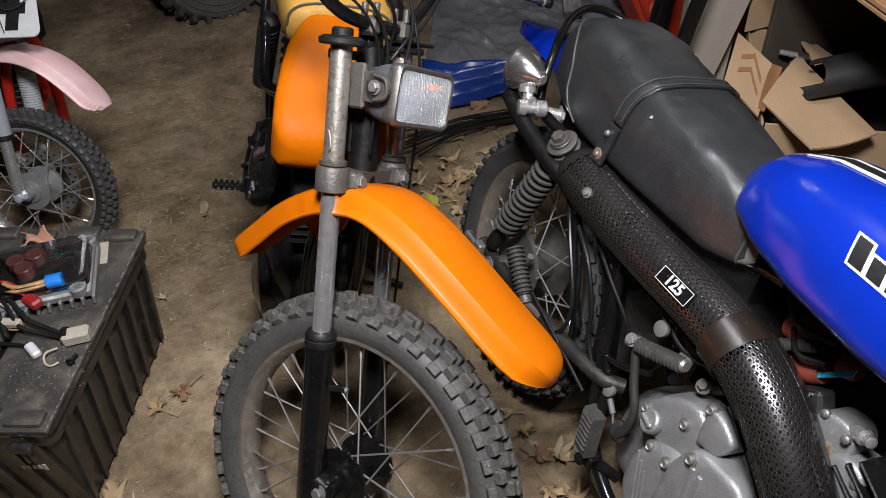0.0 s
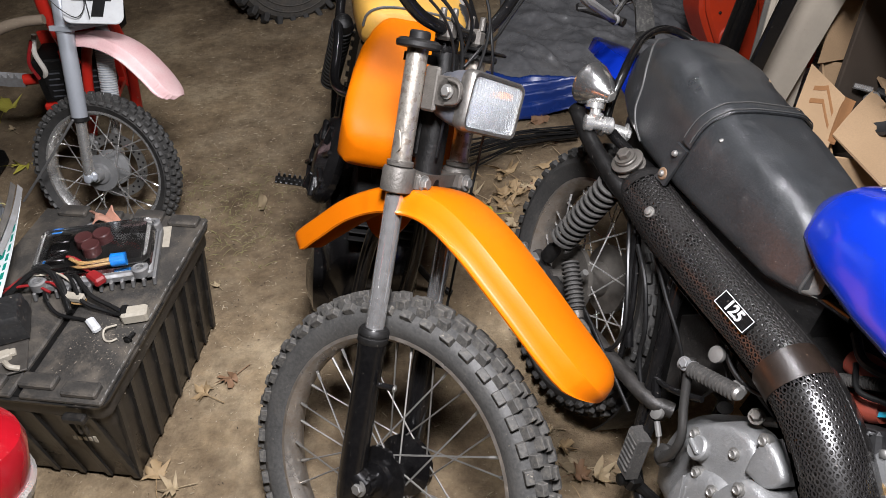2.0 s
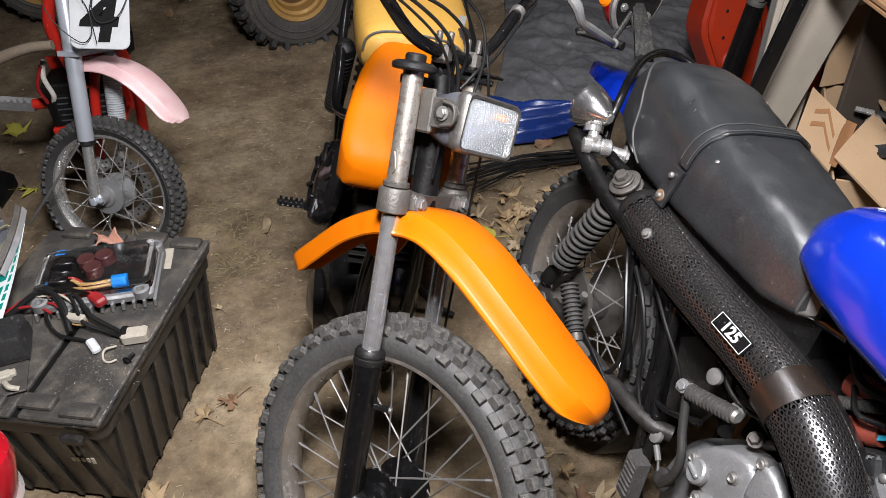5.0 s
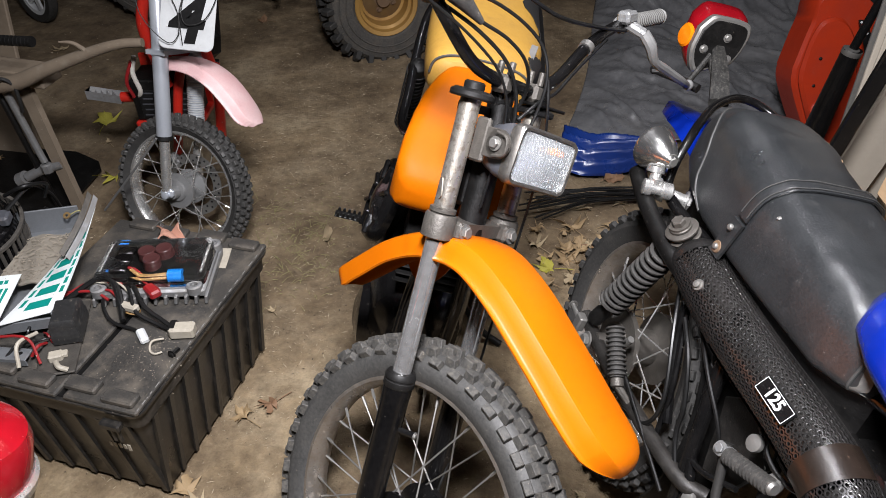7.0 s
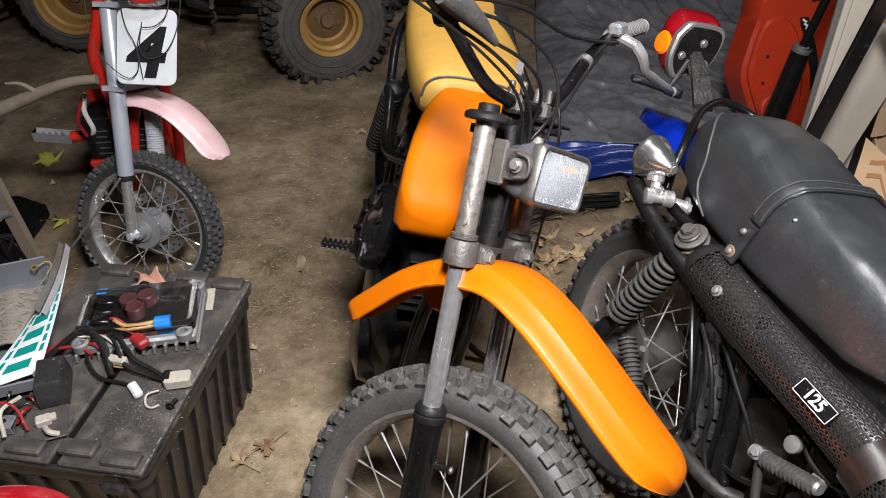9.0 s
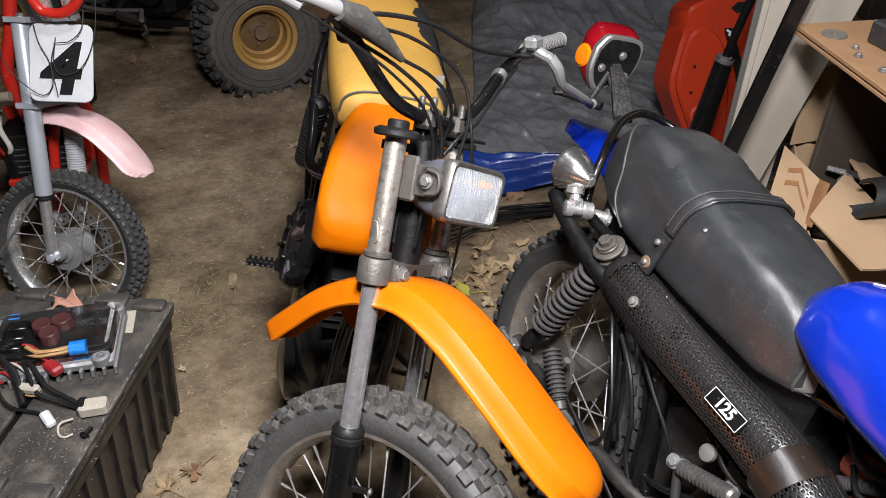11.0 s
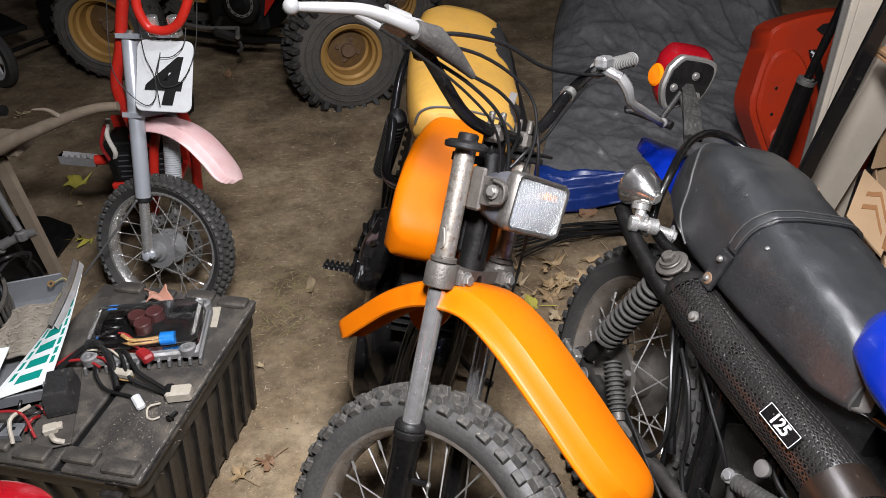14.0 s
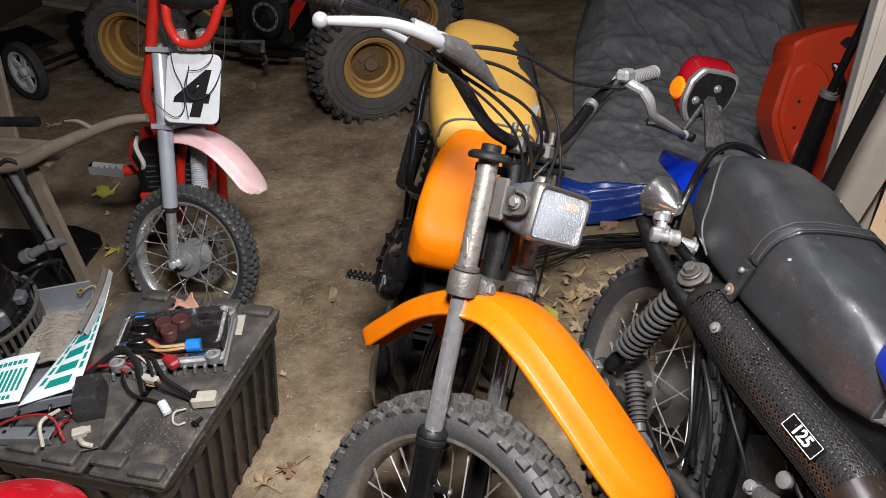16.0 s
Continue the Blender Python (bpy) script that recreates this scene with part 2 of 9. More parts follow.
M_REDLENS = surf("red_lens", (0.24, 0.004, 0.009), (0.16, 0.003, 0.006), 0.14, 0, 14, 0.06, 200, r2=0.26, coat=0.4, dust=0.06, dust_c=(0.3, 0.12, 0.1), grit=0.15)
M_AMBER = surf("amber_lens", (0.85, 0.24, 0.006), (0.75, 0.18, 0.004), 0.12, 0, 20, 0.0, 200, coat=0.4)
M_BLUE_WIRE = surf("blue_plastic", (0.005, 0.16, 0.52), (0.004, 0.12, 0.42), 0.35, 0, 20, 0.0, 100)
M_RED_WIRE = surf("red_wire", (0.30, 0.014, 0.016), (0.2, 0.01, 0.012), 0.45, 0, 30, 0.05, 100, dust=0.15)
M_WHITE_PLUG = surf("yellowed_white_plug", (0.45, 0.41, 0.33), (0.33, 0.30, 0.245), 0.5, 0, 40, 0.15, 120, dust=0.3, dust_c=(0.2, 0.175, 0.14))
M_TAPE = surf("tan_tape", (0.34, 0.20, 0.075), (0.25, 0.15, 0.055), 0.5, 0, 30, 0.1, 100, dust=0.2)
M_PINKISH = surf("salmon_plastic_scrap", (0.52, 0.27, 0.19), (0.42, 0.22, 0.16), 0.6, 0, 30, 0.2, 100)
M_PAPER = surf("paper", (0.62, 0.59, 0.53), (0.55, 0.52, 0.46), 0.8, 0, 20, 0.1, 100)
M_CYAN = surf("cyan_sticker", (0.02, 0.36, 0.5), (0.015, 0.3, 0.42), 0.5, 0, 20, 0.0, 100)
M_YELLOW_STICK = surf("yellow_sticker", (0.78, 0.55, 0.02), (0.7, 0.48, 0.015), 0.5, 0, 20, 0.0, 100)
M_FOAM = surf("dark_grey_foam_tube", (0.020, 0.0195, 0.019), (0.013, 0.0125, 0.012), 0.6, 0, 14, 0.3, 200)
M_TOOLS = surf("tool_tray_plastic", (0.018, 0.018, 0.018), (0.03, 0.03, 0.03), 0.4, 0, 20, 0.15, 160, dust=0.15)
M_DEBRIS = surf("dry_chaff", (0.56, 0.47, 0.33), (0.34, 0.27, 0.18), 0.9, 0, 3, 0.0, 100)
M_CHAFF = surf("dusty_grey_chaff", (0.34, 0.30, 0.24), (0.20, 0.17, 0.13), 0.9, 0, 3, 0.0, 100)
M_FLY = surf("grimy_dark_casting", (0.085, 0.078, 0.068), (0.04, 0.036, 0.031), 0.6, 0.2, 40, 0.4, 240, r2=0.8, dust=0.5, dust_c=(0.13, 0.112, 0.09))
M_BARK = surf("dark_bark_bits", (0.07, 0.05, 0.035), (0.04, 0.03, 0.022), 0.9, 0, 3, 0.0, 100)
M_GRASS = surf("dull_grass", (0.30, 0.27, 0.12), (0.22, 0.2, 0.085), 0.8, 0, 6, 0.0, 100)


def glass_mat(name, colour, rough):
    m = bpy.data.materials.new(name)
    m.use_nodes = True
    b = m.node_tree.nodes["Principled BSDF"]
    b.inputs["Base Color"].default_value = (*colour, 1)
    b.inputs["Roughness"].default_value = rough
    b.inputs["Transmission Weight"].default_value = 1.0
    b.inputs["IOR"].default_value = 1.45
    return m


M_GLASS = surf("ribbed_headlight_glass", (0.82, 0.85, 0.86), (0.72, 0.75, 0.76), 0.03, 0, 30, 0.02, 120, r2=0.07, coat=0.3, grit=0.1)
M_GLASS.node_tree.nodes["Principled BSDF"].inputs["Transmission Weight"].default_value = 0.86
M_SHELL = surf("grey_steel_shell", (0.11, 0.115, 0.13), (0.065, 0.068, 0.078), 0.36, 0.3, 12, 0.2, 200, r2=0.6, dust=0.2, dust_c=(0.22, 0.14, 0.09))
M_REFLECT = surf("silvered_reflector", (0.80, 0.80, 0.79), (0.62, 0.62, 0.61), 0.16, 0.85, 20, 0.1, 200, r2=0.3)
M_HEADRIM = surf("tarnished_rim_metal", (0.32, 0.315, 0.30), (0.12, 0.10, 0.08), 0.25, 0.85, 40, 0.15, 260, r2=0.5, dust=0.22, dust_c=(0.12, 0.09, 0.06))
M_CEIL = surf("unseen_bounce_ceiling", (0.10, 0.095, 0.088), (0.075, 0.071, 0.065), 0.8, 0, 3, 0.1, 60)
M_CLEAR = glass_mat("smoky_clear_cover", (0.82, 0.81, 0.78), 0.08)


def leaf_mat(name, c1, c2):
    return surf(name, c1, c2, 0.7, 0, 22, 0.3, 160)


M_LEAF_TAN = leaf_mat("dry_tan_leaf", (0.36, 0.26, 0.14), (0.27, 0.18, 0.09))
M_LEAF_PALE = leaf_mat("dry_pale_leaf", (0.40, 0.32, 0.2), (0.32, 0.24, 0.14))
M_LEAF_BROWN = leaf_mat("dry_brown_leaf", (0.26, 0.15, 0.08), (0.18, 0.10, 0.055))
M_LEAF_YELLOW = leaf_mat("yellow_leaf", (0.45, 0.40, 0.055), (0.36, 0.33, 0.05))


def dirt():
    m = bpy.data.materials.new("packed_dirt")
    m.use_nodes = True
    nt = m.node_tree
    b, lk = nt.nodes["Principled BSDF"], nt.links.new
    tc = nt.nodes.new("ShaderNodeTexCoord")

    def nz(s, d=8.0, r=0.65):
        n = nt.nodes.new("ShaderNodeTexNoise")
        n.inputs["Scale"].default_value, n.inputs["Detail"].default_value, n.inputs["Roughness"].default_value = s, d, r
        lk(tc.outputs["Object"], n.inputs["Vector"])
        return n.outputs["Fac"]

    def rampc(src, stops):
        r = nt.nodes.new("ShaderNodeValToRGB")
        els = r.color_ramp.elements
        els[0].position, els[0].color = stops[0][0], (*stops[0][1], 1)
        els[1].position, els[1].color = stops[-1][0], (*stops[-1][1], 1)
        for p, c in stops[1:-1]:
            e = els.new(p)
            e.color = (*c, 1)
        lk(src, r.inputs[0])
        return r.outputs[0]

    base = rampc(nz(2.6, 10, 0.72), [(0.34, (0.098, 0.068, 0.038)), (0.5, (0.186, 0.138, 0.083)), (0.64, (0.278, 0.221, 0.143))])
    patch = rampc(nz(8.5, 9, 0.7), [(0.36, (0.66, 0.63, 0.6)), (0.5, (1, 1, 1)), (0.66, (1.24, 1.23, 1.2))])
    mp = nt.nodes.new("ShaderNodeMix")
    mp.data_type, mp.blend_type = "RGBA", "MULTIPLY"
    mp.inputs[0].default_value = 0.85
    lk(base, mp.inputs[6]), lk(patch, mp.inputs[7])
    base = mp.outputs[2]
    damp = rampc(nz(0.9, 5, 0.6), [(0.36, (0.72, 0.69, 0.66)), (0.5, (1.08, 1.07, 1.06)), (0.62, (1.4, 1.4, 1.37))])
    m0 = nt.nodes.new("ShaderNodeMix")
    m0.data_type, m0.blend_type = "RGBA", "MULTIPLY"
    m0.inputs[0].default_value = 1.0
    lk(base, m0.inputs[6]), lk(damp, m0.inputs[7])
    base = m0.outputs[2]
    grain = rampc(nz(38, 9, 0.72), [(0.28, (0.55, 0.53, 0.51)), (0.52, (1, 1, 1)), (0.76, (1.3, 1.28, 1.24))])
    mx = nt.nodes.new("ShaderNodeMix")
    mx.data_type, mx.blend_type = "RGBA", "MULTIPLY"
    mx.inputs[0].default_value = 0.75
    lk(base, mx.inputs[6]), lk(grain, mx.inputs[7])
    specks = rampc(nz(150, 3), [(0.68, (0, 0, 0)), (0.72, (1, 1, 1))])
    m2 = nt.nodes.new("ShaderNodeMix")
    m2.data_type = "RGBA"
    m2.inputs[7].default_value = (0.40, 0.35, 0.27, 1)
    lk(specks, m2.inputs[0]), lk(mx.outputs[2], m2.inputs[6])
    lk(m2.outputs[2], b.inputs["Base Color"])
    b.inputs["Roughness"].default_value = 0.88
    bn = nt.nodes.new("ShaderNodeBump")
    bn.inputs["Strength"].default_value, bn.inputs["Distance"].default_value = 0.55, 0.012
    add = nt.nodes.new("ShaderNodeMath")
    add.operation = "ADD"
    lk(nz(24, 8), add.inputs[0]), lk(nz(120, 4), add.inputs[1])
    lk(add.outputs[0], bn.inputs["Height"]), lk(bn.outputs[0], b.inputs["Normal"])
    return m


M_DIRT = dirt()


# ---- mesh tools ----
def V(*a):
    return Vector(a)


def frame_at(origin, z_axis, x_hint=(1, 0, 0)):
    """A pose at origin whose z runs along z_axis."""
    z = Vector(z_axis).normalized()
    x = Vector(x_hint)
    x = x - x.dot(z) * z
    if x.length < 1e-4:
        x = Vector((0, 1, 0)) - z.y * z
    x.normalize()
    y = z.cross(x)
    m = Matrix((x, y, z)).transposed().to_4x4()
    m.translation = Vector(origin)
    return m


def smooth_line(pts, sub=6):
    pts = [Vector(p) for p in pts]
    if len(pts) < 3 or sub < 2:
        return pts
    out = []
    ext = [2 * pts[0] - pts[1]] + pts + [2 * pts[-1] - pts[-2]]
    for i in range(1, len(ext) - 2):
        a, b, c, d = ext[i - 1 : i + 3]
        for k in range(sub):
            t = k / sub
            out.append(0.5 * ((2 * b) + (c - a) * t + (2 * a - 5 * b + 4 * c - d) * t * t + (3 * b - a - 3 * c + d) * t ** 3))
    out.append(pts[-1])
    return out


class Shape:
    """Gathers the faces of one part."""

    def __init__(self):
        self.v, self.f = [], []

    def add(self, vs, fs, m=None):
        o = len(self.v)
        self.v += [tuple(m @ Vector(p)) if m else tuple(p) for p in vs]
        self.f += [tuple(i + o for i in face) for face in fs]
        return self

    def box(self, size, m=None, c=0.003, taper=1.0):
        x, y, z = (s / 2 for s in size)
        c = min(c, 0.45 * min(size))
        vs, idx = [], {}
        for sx in (-1, 1):
            for sy in (-1, 1):
                for sz in (-1, 1):
                    k = taper if sz > 0 else 1.0
                    p = (sx * x * k, sy * y * k, sz * z)
                    for a in range(3):
                        q = list(p)
                        for b in range(3):
                            if b != a:
                                q[b] -= (sx, sy, sz)[b] * c
                        idx[(sx, sy, sz, a)] = len(vs)
                        vs.append(q)
        fs = []
        for a in range(3):
            b, d = (a + 1) % 3, (a + 2) % 3
            for s in (-1, 1):
                ring = []
                for sb, sd in ((-1, -1), (1, -1), (1, 1), (-1, 1)):
                    k = [0, 0, 0]
                    k[a], k[b], k[d] = s, sb, sd
                    ring.append(idx[(*k, a)])
                fs.append(ring if s > 0 else ring[::-1])
            for sb in (-1, 1):
                for sd in (-1, 1):
                    k0, k1 = [0, 0, 0], [0, 0, 0]
                    k0[a], k0[b], k0[d] = -1, sb, sd
                    k1[a], k1[b], k1[d] = 1, sb, sd
                    q = [idx[(*k0, b)], idx[(*k1, b)], idx[(*k1, d)], idx[(*k0, d)]]
                    fs.append(q if sb * sd < 0 else q[::-1])
        for sx in (-1, 1):
            for sy in (-1, 1):
                for sz in (-1, 1):
                    t = [idx[(sx, sy, sz, a)] for a in range(3)]
                    fs.append(t if sx * sy * sz > 0 else t[::-1])
        return self.add(vs, fs, m)

    def tube(self, pts, r, n=10, sub=6, m=None, closed=False, cap=True):
        line = smooth_line(pts, sub)
        k = len(line)
        rad = [r] * k if not isinstance(r, (list, tuple)) else [r[0] + (r[-1] - r[0]) * i / (k - 1) if len(r) == 2 else float(np.interp(i / (k - 1), np.linspace(0, 1, len(r)), r)) for i in range(k)]
        t0 = (line[1] - line[0]).normalized()
        up = Vector((0, 0, 1)) if abs(t0.z) < 0.9 else Vector((1, 0, 0))
        x = up.cross(t0).normalized()
        vs = []
        for i, p in enumerate(line):
            t = (line[min(i + 1, k - 1)] - line[max(i - 1, 0)]).normalized()
            x = (x - x.dot(t) * t).normalized()
            y = t.cross(x)
            for j in range(n):
                a = 2 * math.pi * j / n
                vs.append(p + rad[i] * (math.cos(a) * x + math.sin(a) * y))
        fs = [(i * n + j, i * n + (j + 1) % n, (i + 1) * n + (j + 1) % n, (i + 1) * n + j) for i in range(k - 1) for j in range(n)]
        if cap:
            fs += [tuple(range(n))[::-1], tuple((k - 1) * n + j for j in range(n))]
        return self.add(vs, fs, m)

    def lathe(self, prof, m=None, n=28, arc=2 * math.pi):
        """Turns rows of (radius, height) about z."""
        vs, fs = [], []
        full = abs(arc - 2 * math.pi) < 1e-6
        cols = n if full else n + 1
        for r, h in prof:
            for j in range(cols):
                a = arc * j / n
                vs.append((r * math.cos(a), r * math.sin(a), h))
        for i in range(len(prof) - 1):
            for j in range(n):
                a, b = i * cols + j, i * cols + (j + 1) % cols
                fs.append((a, b, b + cols, a + cols))
        if full:
            if prof[0][0] > 1e-6:
                fs.append(tuple(range(n))[::-1])
            if prof[-1][0] > 1e-6:
                fs.append(tuple((len(prof) - 1) * cols + j for j in range(n)))
        return self.add(vs, fs, m)

    def ring(self, prof, m=None, n=40):
        """Turns a closed row of (radius, height) about z."""
        k = len(prof)
        vs = [(r * math.cos(2 * math.pi * j / n), r * math.sin(2 * math.pi * j / n), h) for j in range(n) for r, h in prof]
        fs = [(j * k + i, ((j + 1) % n) * k + i, ((j + 1) % n) * k + (i + 1) % k, j * k + (i + 1) % k) for j in range(n) for i in range(k)]
        return self.add(vs, fs, m)

    def loft(self, rings, m=None, cap=True):
        n = len(rings[0])
        vs = [p for ring in rings for p in ring]
        fs = [(i * n + j, i * n + (j + 1) % n, (i + 1) * n + (j + 1) % n, (i + 1) * n + j) for i in range(len(rings) - 1) for j in range(n)]
        if cap:
            fs += [tuple(range(n))[::-1], tuple((len(rings) - 1) * n + j for j in range(n))]
        return self.add(vs, fs, m)

    def sheet(self, grid, thick, m=None):
        """A curved sheet of a thickness from rows of points."""
        g = np.array([[tuple(p) for p in row] for row in grid], float)
        du, dv = np.gradient(g, axis=0), np.gradient(g, axis=1)
        nrm = np.cross(du, dv)
        nrm /= np.linalg.norm(nrm, axis=2, keepdims=True) + 1e-12
        a, b = g.shape[:2]
        top, bot = g + nrm * thick / 2, g - nrm * thick / 2
        vs = [tuple(p) for p in top.reshape(-1, 3)] + [tuple(p) for p in bot.reshape(-1, 3)]
        o = a * b
        fs = []
        for i in range(a - 1):
            for j in range(b - 1):
                q = (i * b + j, (i + 1) * b + j, (i + 1) * b + j + 1, i * b + j + 1)
                fs += [q, tuple(k + o for k in q[::-1])]
        edge = [i * b for i in range(a)] + [(a - 1) * b + j for j in range(1, b)] + [i * b + b - 1 for i in range(a - 2, -1, -1)] + [j for j in range(b - 2, 0, -1)]
        for i, e in enumerate(edge):
            e2 = edge[(i + 1) % len(edge)]
            fs.append((e, e + o, e2 + o, e2))
        return self.add(vs, fs, m)

    def prism(self, poly, thick, m=None, c=0.0):
        """An outline in x, y made thick along z, with a small chamfer."""
        n = len(poly)
        pts = [Vector((*p, 0)) for p in poly]
        mid = sum(pts, Vector()) / n
        inn = [p + (mid - p).normalized() * c for p in pts]
        rings = [[(p.x, p.y, -thick / 2) for p in (inn if c else pts)]]
        if c:
            rings += [[(p.x, p.y, -thick / 2 + c) for p in pts], [(p.x, p.y, thick / 2 - c) for p in pts]]
        rings += [[(p.x, p.y, thick / 2) for p in (inn if c else pts)]]
        return self.loft(rings, m)

    def ball(self, r, m=None, n=12):
        return self.lathe([(max(1e-5, r * math.sin(math.pi * i / n)), -r * math.cos(math.pi * i / n)) for i in range(n + 1)], m, 2 * n)

    def hexbolt(self, m, r=0.007, h=0.005):
        """A hexagon head on a washer, along z."""
        self.lathe([(r * 1.45, 0), (r * 1.45, h * 0.25), (r * 0.9, h * 0.26)], m, 18)
        return self.loft([[(r * math.cos(a * math.pi / 3) * q, r * math.sin(a * math.pi / 3) * q, z) for a in range(6)] for q, z in ((1, 0), (1, h * 0.85), (0.85, h))], m)


WHERE = {}


def mesh_of(name, shape, mat, angle=35):
    me = bpy.data.meshes.new(name)
    me.from_pydata(shape.v, [], shape.f)
    me.validate()
    me.update()
    bm = bmesh.new()
    bm.from_mesh(me)
    bmesh.ops.recalc_face_normals(bm, faces=bm.faces)
    bm.to_mesh(me)
    bm.free()
    me.shade_smooth()
    me.set_sharp_from_angle(angle=radians(angle))
    me.materials.append(mat)
    return me


def place(ob, parent, at):
    WHERE[ob.name] = Vector(at)
    if parent:
        ob.parent = parent
        ob.matrix_basis = Matrix.Translation(Vector(at) - WHERE[parent.name])
    else:
        ob.matrix_basis = Matrix.Translation(at)


def part(name, shape, mat, parent, label="", m=None, angle=35):
    """One mesh under a thing or a part; the shape is in the world's metres, or in those of the pose m."""
    if m is not None:
        shape.v = [tuple(m @ Vector(p)) for p in shape.v]
    a = np.array(shape.v)
    mid = (a.min(0) + a.max(0)) / 2
    shape.v = [tuple(p) for p in a - mid]
    ob = new(name, mesh_of(name, shape, mat, angle))
    place(ob, parent, mid)
    return tagged(ob, label)


def thing(name, at, label, category, group="", kind=""):
    ob = new(name)
    place(ob, None, at)
    return tagged(ob, label, category, group, kind)


def solid(name, shape, mat, label, category, group="", kind="", m=None, angle=35):
    """A thing of one mesh."""
    ob = part(name, shape, mat, None, label, m, angle)
    return tagged(ob, "", category, group, kind)


def lettering(text, size, depth, bold=0.0):
    """A shape with the built-in letters, middle at the origin, facing z."""
    cu = bpy.data.curves.new("letters", "FONT")
    cu.body, cu.size, cu.extrude, cu.offset = text, size, depth, bold
    cu.align_x, cu.align_y = "CENTER", "CENTER"
    ob = new("letters", cu)
    dg = bpy.context.evaluated_depsgraph_get()
    me = bpy.data.meshes.new_from_object(ob.evaluated_get(dg))
    s = Shape()
    s.add([tuple(v.co) for v in me.vertices], [tuple(p.vertices) for p in me.polygons])
    bpy.data.objects.remove(ob)
    bpy.data.curves.remove(cu)
    bpy.data.meshes.remove(me)
    return s


def pose_rows(rows, origin):
    """A pose from the world directions of its x, y and z."""
    m = Matrix(rows).transposed().to_4x4()
    m.translation = Vector(origin)
    return m

# ---- the setting ----
def hump(x, y):
    """The uneven height of the dirt."""
    return 0.012 * noise.noise((x * 0.9, y * 0.9, 3.1)) + 0.004 * noise.noise((x * 4, y * 4, 7.7))


def ground():
    xs = np.concatenate([np.linspace(-40, -5, 8), np.linspace(-4.4, 2.4, 110), np.linspace(3.5, 40, 8)])
    ys = np.concatenate([np.linspace(-40, -3, 8), np.linspace(-2.2, 7.6, 140), np.linspace(8.2, 40, 8)])
    s = Shape()
    inside = lambda x, y: -4.5 < x < 2.5 and -2.3 < y < 7.7
    s.add([(x, y, hump(x, y) - 0.006 if inside(x, y) else -0.006) for y in ys for x in xs],
          [(j * len(xs) + i, j * len(xs) + i + 1, (j + 1) * len(xs) + i + 1, (j + 1) * len(xs) + i) for j in range(len(ys) - 1) for i in range(len(xs) - 1)])
    solid("ground", s, M_DIRT, "packed brown dirt floor scattered with dry leaves", "floor", kind="structure", angle=180)


ground()
X0, X1, Y0, Y1, ZC = -4.2, 2.3, -2.0, 7.4, 2.7


def board_wall(name, a, b, label):
    """A wall of upright boards from a to b on plan."""
    a, b = Vector((*a, 0)), Vector((*b, 0))
    d = (b - a).normalized()
    core = Shape().box(((b - a).length, 0.05, ZC + 0.05), Matrix.Translation((a + b) / 2 + V(0, 0, ZC / 2)) @ Matrix.Rotation(math.atan2(d.y, d.x), 4, "Z"), 0.004)
    return solid(name, core, M_BOARD, label, "wall", kind="structure")


walls = {}
for nm, a, b in (("wall_north", (X0, Y1), (X1, Y1)), ("wall_south", (X0, Y0), (X1, Y0)), ("wall_west", (X0, Y0), (X0, Y1)), ("wall_east", (X1, Y0), (X1, Y1))):
    walls[nm] = board_wall(nm, a, b, "dark weathered board wall of the shed")
# ceiling added out of view; its tone sets how much light bounces back
solid("ceiling", Shape().box((X1 - X0 + 0.1, Y1 - Y0 + 0.1, 0.05), Matrix.Translation(((X0 + X1) / 2, (Y0 + Y1) / 2, ZC + 0.05)), 0.004), M_CEIL, "unseen ceiling added to close the shed and bounce light", "ceiling", kind="structure")

AX = Matrix.Rotation(radians(-90), 4, "X")


# ---- wheels ----
def tyre_shape(R, w, rim_r, kh):
    rc = R - kh
    half = [(rim_r, 0.30), (rim_r + 0.012, 0.40), ((rim_r + rc) / 2, 0.5), (rc - 0.022, 0.46), (rc - 0.007, 0.30), (rc, 0.1)]
    s = Shape().ring([(r, -h * w) for r, h in half] + [(r, h * w) for r, h in half[::-1]], AX, 64)
    return s


def tread_shape(R, w, kh, rows, count):
    """The rows of rubber blocks round a tyre."""
    rc = R - kh
    s = Shape()
    for k in range(count):
        for y, along, across, phase, tilt in rows:
            a = 2 * math.pi * (k + phase) / count
            r = float(np.interp(abs(y) / w, [0, 0.1, 0.3, 0.46], [rc, rc, rc - 0.007, rc - 0.022]))
            m = AX @ Matrix.Rotation(a, 4, "Z") @ Matrix.Translation((r + kh * 0.35 * math.cos(radians(tilt)), 0, y)) @ Matrix.Rotation(radians(90 - math.copysign(tilt, y) if y else 90), 4, "Y")
            s.box((across, along, kh * 1.3), m, 0.0013, 0.86)
    return s


